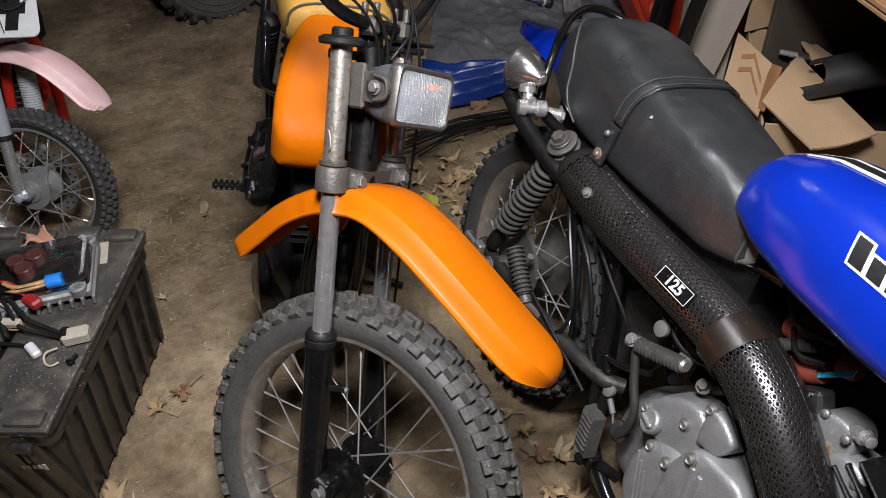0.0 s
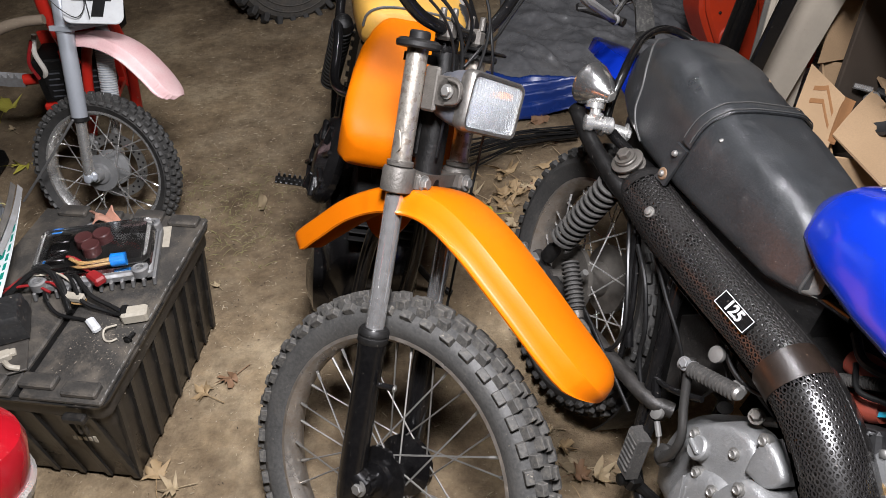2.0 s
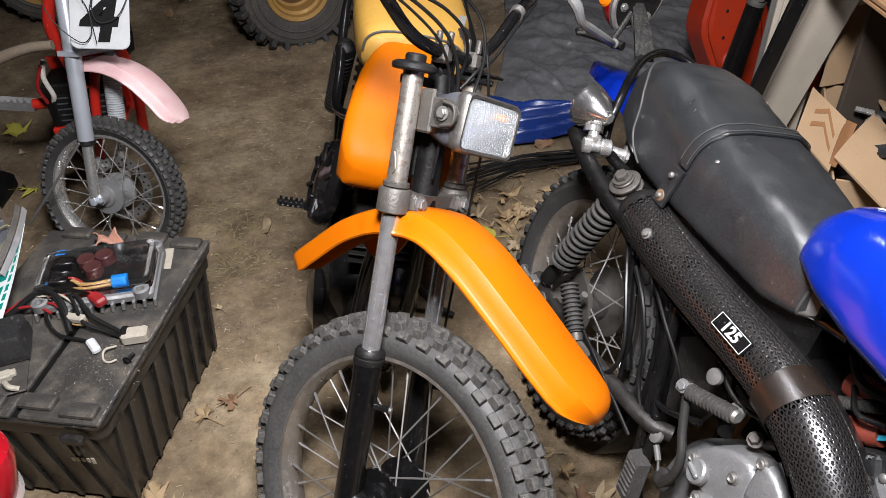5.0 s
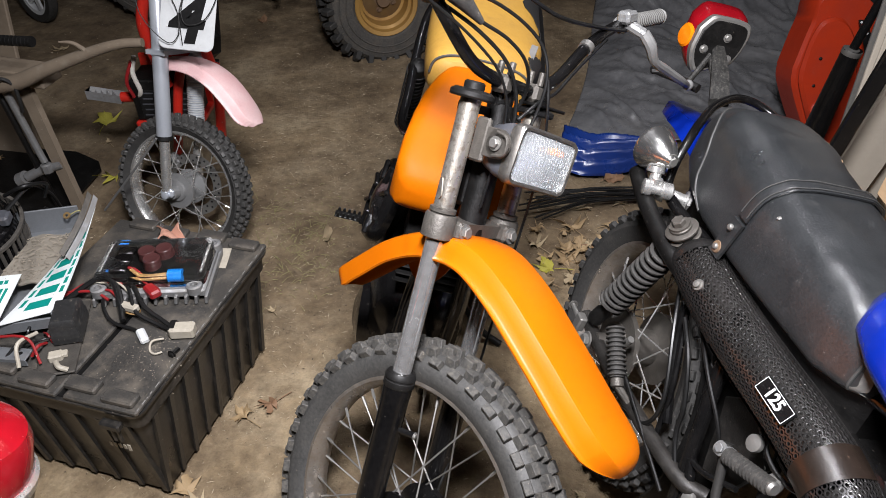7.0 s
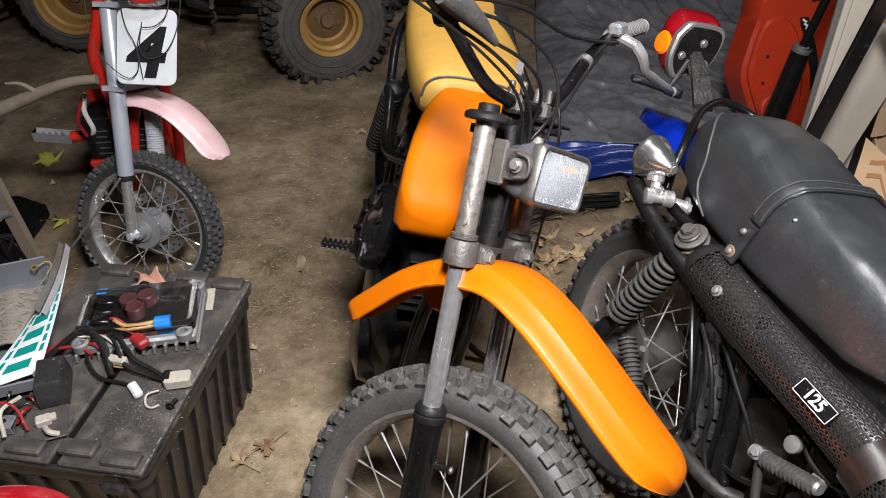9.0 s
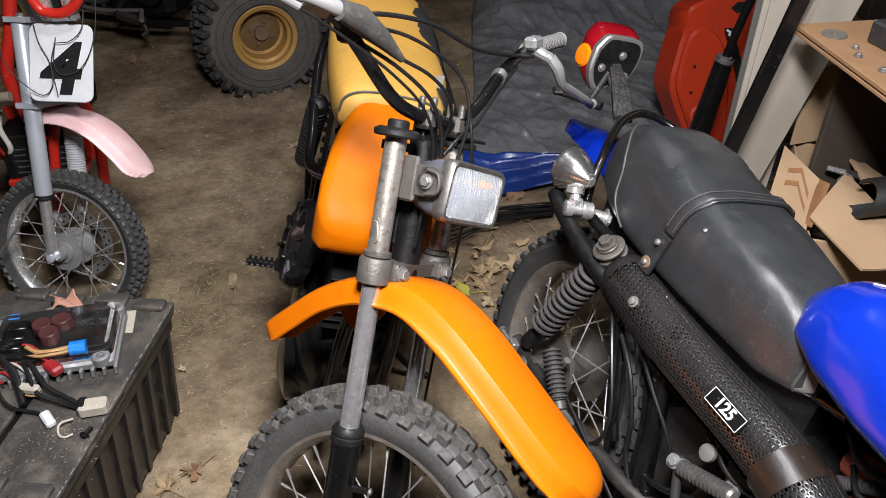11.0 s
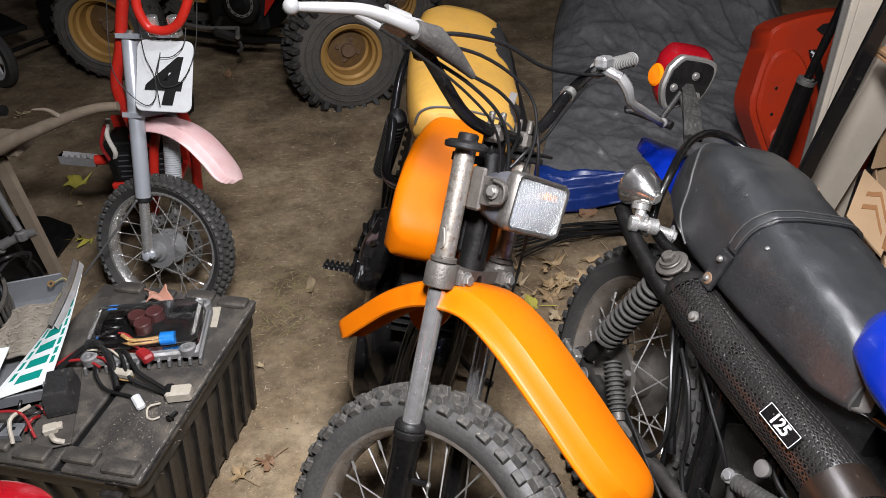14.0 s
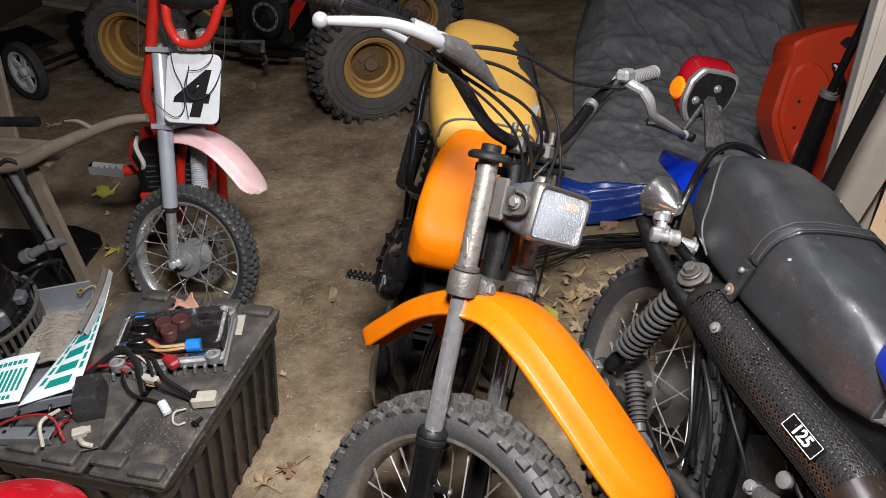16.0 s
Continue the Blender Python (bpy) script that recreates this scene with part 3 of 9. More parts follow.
def wire_wheel(bike, name, m, R, w, rim_r, kh, rows, count, hub_mat, hub_r, hub_w, spokes, mats, label=""):
    """A spoked wheel about the y of the pose m."""
    hub = Shape().lathe([(0.008, -hub_w * 0.75), (0.02, -hub_w * 0.74), (0.022, -hub_w * 0.5), (hub_r * 0.55, -hub_w * 0.48), (hub_r * 0.6, -hub_w * 0.4), (hub_r, -hub_w * 0.38), (hub_r, -hub_w * 0.3), (hub_r * 0.5, -hub_w * 0.24), (hub_r * 0.5, hub_w * 0.2), (hub_r, hub_w * 0.3), (hub_r * 0.98, hub_w * 0.42), (0.022, hub_w * 0.46), (0.02, hub_w * 0.74), (0.008, hub_w * 0.75)], AX, 32)
    wheel = part(name, hub, hub_mat, bike, label, m)
    part("tyre", tyre_shape(R, w, rim_r, kh), mats[0], wheel, "black knobbly rubber tyre", m)
    tagged(part("tread", tread_shape(R, w, kh, rows, count), mats[3] if len(mats) > 3 else M_TREAD if mats[0] == M_TYRE else mats[0], wheel, "rows of raised rubber blocks", m), kind="stuff")
    q = rim_r
    part("rim", Shape().ring([(q + 0.012, -0.30 * w), (q + 0.014, -0.34 * w), (q - 0.002, -0.345 * w), (q - 0.006, -0.26 * w), (q - 0.011, -0.15 * w), (q - 0.013, 0), (q - 0.011, 0.15 * w), (q - 0.006, 0.26 * w), (q - 0.002, 0.345 * w), (q + 0.014, 0.34 * w), (q + 0.012, 0.30 * w), (q - 0.004, 0)], AX, 64), mats[1], wheel, "worn metal rim", m)
    for k in range(spokes):
        side = -1 if k % 2 else 1
        a = 2 * math.pi * k / spokes
        b = a + (1 if (k // 2) % 2 else -1) * 0.95 * math.pi / 4
        h = V(hub_r * 0.93 * math.cos(b), side * hub_w * 0.34, hub_r * 0.93 * math.sin(b))
        e = V((q - 0.014) * math.cos(a), side * 0.006, (q - 0.014) * math.sin(a))
        sp = Shape().tube([h, e], 0.0019, 5, 1)
        sp.tube([e + (h - e) * 0.09, e], 0.0032, 6, 1)
        part("spoke", sp, mats[2], wheel, "", m)
    return wheel


KNOBS_MX = [(-0.0085, 0.027, 0.0145, 0.0, 2), (0.0085, 0.027, 0.0145, 0.14, 2), (-0.0245, 0.025, 0.0155, 0.5, 16), (0.0245, 0.025, 0.0155, 0.62, 16), (-0.0365, 0.028, 0.018, 0.0, 48), (0.0365, 0.028, 0.018, 0.12, 48)]
KNOBS_REAR = [(-0.012, 0.018, 0.022, 0.0, 4), (0.016, 0.018, 0.02, 0.5, 8), (-0.036, 0.022, 0.016, 0.5, 25), (0.038, 0.022, 0.016, 0.0, 25), (-0.05, 0.022, 0.012, 0.0, 55), (0.05, 0.022, 0.012, 0.5, 55)]

# ---- the orange motorcycle ----
FORK = pose_rows(((0.8486, -0.5127, 0.1345), (0.505, 0.705, -0.499), (0.161, 0.4911, 0.8561)), (-0.186, 0.84, 0.293))
BODY = pose_rows(((0.1513, -0.9885, 0.0), (0.9548, 0.1461, -0.2588), (0.2558, 0.0391, 0.9659)), (-0.3427, 1.2103, 0.0))
moto = thing("motorcycle", (-0.34, 1.6, 0.0), "old trail motorcycle with orange tank and fender and torn yellow seat", "motorcycle")
wire_wheel(moto, "front_wheel", FORK, 0.357, 0.084, 0.272, 0.015, KNOBS_MX, 44, M_BLACK, 0.062, 0.12, 36, (M_TYRE, M_RIM, M_STEEL), "spoked front wheel with black drum hub")

for side, nm in ((-1, "right"), (1, "left")):
    y = 0.09 * side
    stan = Shape().tube([(-0.03, y, 0.28), (-0.03, y, 0.55)], 0.0172, 20, 1)
    st = part("fork_tube", stan, M_TUBE_CHROME, moto, "chromed fork tube, pitted above the clamp", FORK)
    part("upper_tube", Shape().tube([(-0.03, y, 0.555), (-0.03, y, 0.80)], 0.0182, 20, 1), M_PITTED, st, "corroded upper fork tube", FORK)
    sl = Shape().lathe([(0.006, -0.06), (0.018, -0.055), (0.0245, -0.03), (0.0255, 0.02), (0.0255, 0.255), (0.0265, 0.262), (0.0265, 0.278), (0.022, 0.279)], Matrix.Translation((-0.03, y, 0.0)), 24)
    sl.tube([(-0.03, y, 0.02), (0.0, y * 0.9, 0.0)], 0.024, 14, 1)
    sl.box((0.03, 0.03, 0.05), Matrix.Translation((0.0, y * 0.9, 0.0)), 0.006)
    sl.tube([(0.0, y - 0.004, 0.205), (0.028, y + 0.008, 0.205)], 0.006, 10, 1)
    slider = part("fork_slider", sl, M_BLACK, moto, "black painted lower fork leg", FORK)
    part("dust_seal", Shape().lathe([(0.0265, 0.276), (0.0285, 0.279), (0.0285, 0.288), (0.027, 0.289), (0.027, 0.292), (0.0285, 0.293), (0.0285, 0.298), (0.025, 0.304), (0.0185, 0.305)], Matrix.Translation((-0.03, y, 0.0)), 24), M_RUBBER, slider, "black rubber dust seal", FORK)
    part("drain_bolt", Shape().hexbolt(frame_at((0.028, y + 0.008, 0.205), (1, 0.2, 0)), 0.005, 0.004), M_STEEL, slider, "", FORK)
    part("axle_nut", Shape().hexbolt(frame_at((0.0, y * 1.12, 0.0), (0, side, 0)), 0.011, 0.012), M_STEEL, slider, "", FORK)

clamp = Shape()
for y in (-0.09, 0.09):
    clamp.lathe([(0.022, 0.553), (0.029, 0.556), (0.029, 0.592), (0.026, 0.597), (0.0185, 0.598)], Matrix.Translation((-0.03, y, 0)), 22)
    clamp.lathe([(0.02, 0.598), (0.0235, 0.600), (0.0235, 0.607), (0.0185, 0.609)], Matrix.Translation((-0.03, y, 0)), 20)
    clamp.box((0.028, 0.03, 0.032), Matrix.Translation((-0.008, y + (0.028 if y < 0 else -0.02), 0.574)), 0.006)
clamp.loft([[(-0.052, y, 0.562), (-0.012, y, 0.562), (-0.008, y, 0.586), (-0.05, y, 0.59)] for y in (-0.075, -0.03, 0.03, 0.075)])
lower = part("lower_clamp", clamp, M_CAST, moto, "dirty cast lower fork clamp", FORK)
for y in (-0.062, 0.071):
    part("clamp_bolt", Shape().hexbolt(frame_at((0.006, y, 0.574), (1, 0, 0.1)), 0.0105, 0.010), M_STEEL, lower, "", FORK)
upper = Shape()
upper.loft([[(-0.075, y, 0.775), (-0.035, y, 0.775), (-0.035, y, 0.79), (-0.075, y, 0.79)] for y in (-0.068, 0.0, 0.068)])
for y in (-0.09, 0.09):
    upper.lathe([(0.016, 0.775), (0.0178, 0.777), (0.0178, 0.793), (0.016, 0.795)], Matrix.Translation((-0.03, y, 0)), 20)
up = part("upper_clamp", upper, M_BLACK_DULL, moto, "black upper fork clamp", FORK)
for y in (-0.09, 0.09):
    part("fork_cap", Shape().lathe([(0.036, 0.796), (0.0385, 0.799), (0.0385, 0.806), (0.031, 0.811), (0.018, 0.812), (0.018, 0.822), (0.015, 0.825)], Matrix.Translation((-0.03, y, 0)), 24), M_RUBBER, up, "black rubber washer under the fork cap", FORK)
part("gauge_bracket", Shape().box((0.045, 0.11, 0.006), Matrix.Translation((-0.02, 0.10, 0.815)) @ Matrix.Rotation(radians(8), 4, "Z"), 0.002), M_BLACK_DULL, up, "flat black bracket", FORK)
part("ignition_switch", Shape().lathe([(0.02, 0.79), (0.022, 0.80), (0.022, 0.835), (0.018, 0.842)], Matrix.Translation((-0.035, -0.005, 0)), 18), M_BLACK, up, "", FORK)


def fender_sheet(line, halves, drop, steps=40, across=15, lip=0.012, side=(0.0, 0.0), round0=0.0, round1=0.0):
    """A curved fender along (x, z) points, with rounded section and turned-down edges."""
    n = len(line)
    u = np.linspace(0, n - 1, steps)
    pts = smooth_line([(p[0], 0, p[1]) for p in line], 10)
    k = np.linspace(0, len(pts) - 1, steps)
    rows = []
    for i in range(steps):
        p = pts[int(round(k[i]))]
        q0, q1 = pts[max(0, int(round(k[i])) - 2)], pts[min(len(pts) - 1, int(round(k[i])) + 2)]
        t = (q1 - q0).normalized()
        nz = V(-t.z, 0, t.x)
        hw = float(np.interp(i / (steps - 1), np.linspace(0, 1, len(halves)), halves))
        f = i / (steps - 1)
        nose = 1.0
        if f < round0:
            nose = math.sqrt(max(0.02, 1 - (1 - f / round0) ** 2))
        if f > 1 - round1:
            nose = math.sqrt(max(0.02, 1 - (1 - (1 - f) / round1) ** 2))
        hw *= nose
        row = []
        for j in range(across):
            e = -1 + 2 * j / (across - 1)
            ed = abs(e)
            sm = min(1.0, max(0.0, (ed - 0.75) / 0.17))
            fall = drop * (0.30 * min(ed, 0.92) ** 2 + 0.78 * sm * (0.45 + 0.55 * sm * (2 - sm))) + lip * 0.25 * max(0, (ed - 0.92) / 0.08)
            fall = fall * nose + 0.9 * drop * (1 - nose) ** 1.5
            row.append(p + V(0, float(np.interp(i / (steps - 1), np.linspace(0, 1, len(side)), side)) + hw * e, 0) - nz * fall)
        rows.append(row)
    return rows


FEND = FORK @ Matrix.Translation((0, -0.02, 0)) @ Matrix.Rotation(radians(2.5), 4, "Z")
rows = fender_sheet([(-0.305, 0.405), (-0.25, 0.452), (-0.18, 0.507), (-0.10, 0.545), (-0.02, 0.563), (0.05, 0.561), (0.13, 0.523), (0.22, 0.458), (0.30, 0.395), (0.355, 0.352), (0.395, 0.318)],
                    [0.026, 0.031, 0.036, 0.042, 0.050, 0.066, 0.082, 0.088, 0.088, 0.088, 0.087, 0.084, 0.082, 0.079, 0.075, 0.072], 0.040, 96, 41, 0.012, (0, 0, 0, 0, 0, 0, 0, 0.002, 0.005, 0.009, 0.014), 0.04, 0.13)
part("front_fender", Shape().sheet(rows, 0.004), M_ORANGE, moto, "glossy orange plastic front fender", FEND)
part("fender_skirt", Shape().sheet([[(-0.17 + 0.11 * u, 0.040 + 0.012 * u, 0.49 + 0.045 * u - v * 0.075 * math.sin(math.pi * (0.06 + 0.88 * u)) ** 0.7) for v in np.linspace(0, 1, 6)] for u in np.linspace(0, 1, 12)], 0.004), M_ORANGE, moto, "hanging inner lip of the fender", FEND)

# headlight
HL = FORK @ Matrix.Translation((0.062, 0.018, 0.722)) @ Matrix.Rotation(radians(-3), 4, "Z") @ Matrix.Rotation(radians(-4), 4, "X") @ Matrix.Rotation(radians(2), 4, "Y") @ Matrix.Diagonal((1.0, 0.97, 0.88, 1.0))


def round_rect(w, h, r, x, n=5):
    out = []
    for cy, cz, a0 in ((1, 1, 0), (-1, 1, 90), (-1, -1, 180), (1, -1, 270)):
        for k in range(n):
            a = radians(a0 + 90 * k / (n - 1))
            out.append((x, cy * (w / 2 - r) + r * math.cos(a), cz * (h / 2 - r) + r * math.sin(a)))
    return out


housing = Shape().loft([round_rect(0.10, 0.06, 0.02, -0.085), round_rect(0.14, 0.09, 0.025, -0.07), round_rect(0.165, 0.108, 0.02, -0.03), round_rect(0.168, 0.111, 0.018, 0.0)])
light = part("headlight", housing, M_SHELL, moto, "rectangular headlight with grey steel shell and tarnished rim", HL)
part("headlight_rim", Shape().loft([round_rect(0.170, 0.113, 0.018, -0.012), round_rect(0.174, 0.117, 0.018, -0.006), round_rect(0.174, 0.117, 0.018, 0.006), round_rect(0.166, 0.109, 0.016, 0.012), round_rect(0.156, 0.099, 0.014, 0.011), round_rect(0.155, 0.098, 0.014, -0.010)], None, False), M_HEADRIM, light, "tarnished dark metal rim", HL)
bowl = Shape()
bowl.loft([round_rect(0.154, 0.097, 0.014, 0.003), round_rect(0.14, 0.085, 0.02, -0.02), round_rect(0.09, 0.055, 0.02, -0.045), round_rect(0.03, 0.02, 0.009, -0.056)], None, False)
part("reflector", bowl, M_REFLECT, light, "bright reflector bowl", HL)
lens = [[(0.008 + 0.010 * (1 - (y / 0.078) ** 2) * (1 - (z / 0.05) ** 2) + 0.0004 * math.cos(y * 2 * math.pi / 0.0076), y, z) for z in np.linspace(-0.0475, 0.0475, 9)] for y in np.linspace(-0.076, 0.076, 110)]
ln = part("headlight_lens", Shape().sheet(lens, 0.0022), M_GLASS, light, "ribbed glass lens", HL)
ln.visible_shadow = False
# amber block added in place of the orange reflection high in the lens
part("amber_reflection", Shape().box((0.006, 0.042, 0.014), Matrix.Translation((0.002, 0.034, 0.026)), 0.003), M_AMBER, light, "small amber block standing for a reflection in the lens", HL)
ear = Shape().box((0.05, 0.004, 0.05), Matrix.Translation((0.012, -0.074, 0.735)), 0.0015)
ear.lathe([(0.025, -0.002), (0.025, 0.002)], frame_at((0.037, -0.074, 0.735), (0, 1, 0)), 20)
ear.tube([(0.035, -0.082, 0.755), (0.058, -0.083, 0.748), (0.06, -0.083, 0.722), (0.036, -0.082, 0.715)], 0.003, 8, 4)
ear.box((0.03, 0.012, 0.075), Matrix.Translation((-0.004, -0.072, 0.735)), 0.004)
be = part("headlight_bracket", ear, M_CAST, moto, "dirty steel headlight bracket", FORK)
part("bracket_bolt", Shape().hexbolt(frame_at((0.034, -0.078, 0.735), (0, -1, 0)), 0.0085, 0.009), M_STEEL, be, "", FORK)
ear2 = Shape().box((0.06, 0.004, 0.045), Matrix.Translation((0.0, 0.108, 0.725)), 0.0015)
part("headlight_bracket", ear2, M_CAST, moto, "dirty steel headlight bracket", FORK)
stem = Shape().tube([(-0.035, 0, 0.56), (-0.035, 0, 0.80)], 0.026, 18, 1)
stem.box((0.035, 0.05, 0.14), Matrix.Translation((-0.06, 0, 0.68)), 0.008)
part("steering_head", stem, M_BLACK_DULL, moto, "black steering head", FORK)

# handlebar
bar = Shape().tube([(-0.20, -0.50, 0.985), (-0.15, -0.40, 0.985), (-0.095, -0.29, 0.975), (-0.065, -0.22, 0.945), (-0.035, -0.12, 0.86), (-0.02, -0.06, 0.838), (-0.018, 0.0, 0.836), (-0.018, 0.06, 0.838), (-0.018, 0.12, 0.875), (-0.022, 0.19, 0.945), (-0.036, 0.28, 1.0), (-0.050, 0.36, 1.031), (-0.060, 0.50, 1.078)], 0.0112, 14, 6)
hb = part("handlebar", bar, M_BLACK, moto, "black steel handlebar", FORK)
for y in (-0.035, 0.055):
    cl = Shape().box((0.034, 0.026, 0.032), Matrix.Translation((-0.018, y, 0.834)), 0.006)
    for dx in (-0.012, 0.012):
        cl.lathe([(0.006, 0), (0.006, 0.022), (0.004, 0.024)], Matrix.Translation((-0.018 + dx, y, 0.848)), 10)
    part("bar_clamp", cl, M_CAST, hb, "steel handlebar clamp with two bolts", FORK)


def grip(a, b, name, mat, ribs=14):
    a, b = Vector(a), Vector(b)
    d = b - a
    prof = [(0.0125, 0), (0.021, 0.001), (0.021, 0.005), (0.0155, 0.008)]
    for k in range(ribs):
        h = 0.01 + (d.length - 0.016) * k / ribs
        prof += [(0.0165, h), (0.0165, h + 0.004), (0.0148, h + 0.0045), (0.0148, h + (d.length - 0.016) / ribs - 0.0005)]
    prof += [(0.0175, d.length - 0.005), (0.0165, d.length), (0.006, d.length)]
    return Shape().lathe(prof, frame_at(a, d), 18)


part("grip", grip((-0.052, 0.372, 1.035), (-0.060, 0.50, 1.078), "grip", M_RUBBER), M_GRIP_GREY, hb, "dirty grey ribbed rubber grip", FORK)
part("grip", grip((-0.14, -0.385, 0.985), (-0.205, -0.50, 0.985), "grip", M_RUBBER), M_RUBBER, hb, "black rubber grip", FORK)
part("cable_clip", Shape().ring([(0.0115, -0.007), (0.0145, -0.007), (0.0145, 0.007), (0.0115, 0.007)], frame_at((-0.022, 0.19, 0.945), (-0.1, 0.7, 0.7)), 18), M_STEEL, hb, "", FORK)
# clutch side, light alloy perch and lever
perch = Shape().ring([(0.0115, -0.012), (0.018, -0.012), (0.018, 0.012), (0.0115, 0.012)], frame_at((-0.046, 0.335, 1.022), (-0.15, 0.93, 0.35)), 18)
perch.tube([(-0.046, 0.335, 1.026), (-0.02, 0.33, 1.018), (0.0, 0.345, 1.01)], 0.012, 10, 4)
perch.box((0.03, 0.04, 0.026), Matrix.Translation((-0.03, 0.318, 1.034)) @ Matrix.Rotation(radians(20), 4, "X"), 0.006)
pc = part("lever_perch", perch, M_ALU, moto, "light alloy clutch lever perch", FORK)
part("lever", Shape().tube([(0.0, 0.345, 1.012), (0.014, 0.362, 0.992), (0.014, 0.395, 0.968), (0.012, 0.455, 0.962), (0.012, 0.54, 0.955), (0.0, 0.605, 0.955)], [0.012, 0.0125, 0.0095, 0.0105, 0.0095, 0.007], 10, 5).ball(0.0125, Matrix.Translation((-0.002, 0.61, 0.956)), 8), M_LEVER, pc, "bare alloy lever with ball end", FORK)
# brake side, white lever under a grey rubber boot
perch = Shape().ring([(0.0115, -0.02), (0.020, -0.02), (0.020, 0.02), (0.0115, 0.02)], frame_at((-0.082, -0.265, 0.967), (-0.4, -0.9, 0.1)), 18)
perch.tube([(-0.08, -0.265, 0.967), (-0.05, -0.25, 0.965), (-0.035, -0.255, 0.96)], 0.012, 10, 4)
pb = part("lever_perch", perch, M_LEVER, moto, "white painted brake lever perch", FORK)
part("lever", Shape().tube([(-0.045, -0.235, 0.954), (-0.035, -0.27, 0.957), (-0.05, -0.305, 0.962), (-0.072, -0.345, 0.963), (-0.10, -0.39, 0.953), (-0.123, -0.425, 0.944)], [0.012, 0.0115, 0.0105, 0.0095, 0.0085, 0.007], 12, 5).ball(0.0125, Matrix.Translation((-0.126, -0.43, 0.943)), 8), M_LEVER, pb, "white brake lever with ball end", FORK)
part("lever_boot", Shape().loft([[V(-0.03, -0.27, 0.955) + V(0.012 * math.cos(a), 0, 0.015 * math.sin(a)) for a in np.linspace(0, 2 * math.pi, 12, endpoint=False)], [V(-0.028, -0.225, 0.952) + V(0.020 * math.cos(a), 0, 0.021 * math.sin(a)) for a in np.linspace(0, 2 * math.pi, 12, endpoint=False)], [V(-0.02, -0.175, 0.935) + V(0.014 * math.cos(a), 0, 0.015 * math.sin(a)) for a in np.linspace(0, 2 * math.pi, 12, endpoint=False)], [V(-0.012, -0.135, 0.915) + V(0.006 * math.cos(a), 0, 0.006 * math.sin(a)) for a in np.linspace(0, 2 * math.pi, 12, endpoint=False)]]), M_GREYRUB, pb, "grey rubber lever boot", FORK)
part("switch_block", Shape().box((0.04, 0.045, 0.042), Matrix.Translation((-0.062, -0.205, 0.945)) @ Matrix.Rotation(radians(35), 4, "X"), 0.008), M_BLACK_DULL, moto, "black switch block", FORK)

CABLES = [
    ("clutch_cable", [(-0.03, 0.33, 1.01), (-0.02, 0.22, 0.99), (0.0, 0.05, 0.97), (-0.02, -0.06, 0.985), (-0.05, -0.16, 0.975), (-0.06, -0.20, 0.955)], 0.0052),
    ("brake_cable", [(-0.075, -0.345, 0.955), (-0.04, -0.25, 0.925), (0.0, -0.16, 0.885), (0.02, -0.09, 0.84), (0.012, -0.04, 0.77), (0.0, -0.03, 0.62)], 0.0034),
    ("throttle_cable", [(-0.012, -0.135, 0.915), (0.01, -0.08, 0.90), (0.02, -0.03, 0.87), (0.0, 0.01, 0.82), (-0.04, 0.01, 0.74)], 0.0042),
    ("wire_loom", [(-0.06, -0.20, 0.93), (-0.02, -0.12, 0.90), (0.008, -0.06, 0.86), (0.012, -0.02, 0.80), (0.0, 0.0, 0.72)], 0.0045),
    ("wire_loom", [(-0.075, -0.215, 0.95), (-0.03, -0.10, 0.955), (0.012, -0.01, 0.92), (0.03, 0.02, 0.86), (0.02, 0.025, 0.78), (0.0, 0.02, 0.71)], 0.0042),
    ("speedometer_cable", [(0.02, 0.04, 0.86), (0.03, 0.05, 0.80), (0.01, 0.10, 0.70), (-0.02, 0.13, 0.45), (-0.01, 0.10, 0.15), (0.0, 0.07, 0.04)], 0.0036),
    ("wire_loom", [(-0.02, 0.25, 0.975), (-0.008, 0.16, 0.90), (0.0, 0.1, 0.845), (0.005, 0.05, 0.82), (0.0, 0.01, 0.78)], 0.0042),
]
for nm, pts, r in CABLES:
    part(nm, Shape().tube(pts, r * 0.75, 8, 6), M_CABLE, moto, "black sheathed cable", FORK)
part("cable_adjuster", Shape().tube([(-0.078, -0.352, 0.957), (-0.062, -0.315, 0.947)], 0.0062, 10, 1), M_LEVER, moto, "pale cable adjuster", FORK)
part("wire_loop", Shape().tube([(-0.02, -0.125, 0.66), (0.005, -0.15, 0.66), (0.01, -0.15, 0.635), (-0.012, -0.128, 0.625)], 0.0012, 6, 6), M_WHITE_PLUG, moto, "", FORK)


# tank, seat, engine
def oval(x, cy, hw, z0, z1, n=28, p=3.0, flat=0.0):
    out = []
    for k in range(n):
        a = 2 * math.pi * k / n
        c, s = math.cos(a), math.sin(a)
        out.append((x, cy + hw * math.copysign(abs(c) ** (2 / p), c), (z0 + z1) / 2 + (z1 - z0) / 2 * math.copysign(abs(s) ** (2 / p), s)))
    return out


tank = Shape()
tank.loft([oval(x, -0.03, hw, z0, z1, 44, p) for x, hw, z0, z1, p in ((-0.034, 0.06, 0.735, 0.757, 3), (-0.038, 0.098, 0.722, 0.772, 4), (-0.050, 0.116, 0.708, 0.790, 6), (-0.075, 0.126, 0.70, 0.812, 7), (-0.12, 0.124, 0.70, 0.850, 7), (-0.17, 0.115, 0.71, 0.886, 7), (-0.21, 0.104, 0.73, 0.912, 6), (-0.245, 0.088, 0.75, 0.932, 5), (-0.275, 0.070, 0.77, 0.942, 4), (-0.31, 0.05, 0.81, 0.93, 3))])
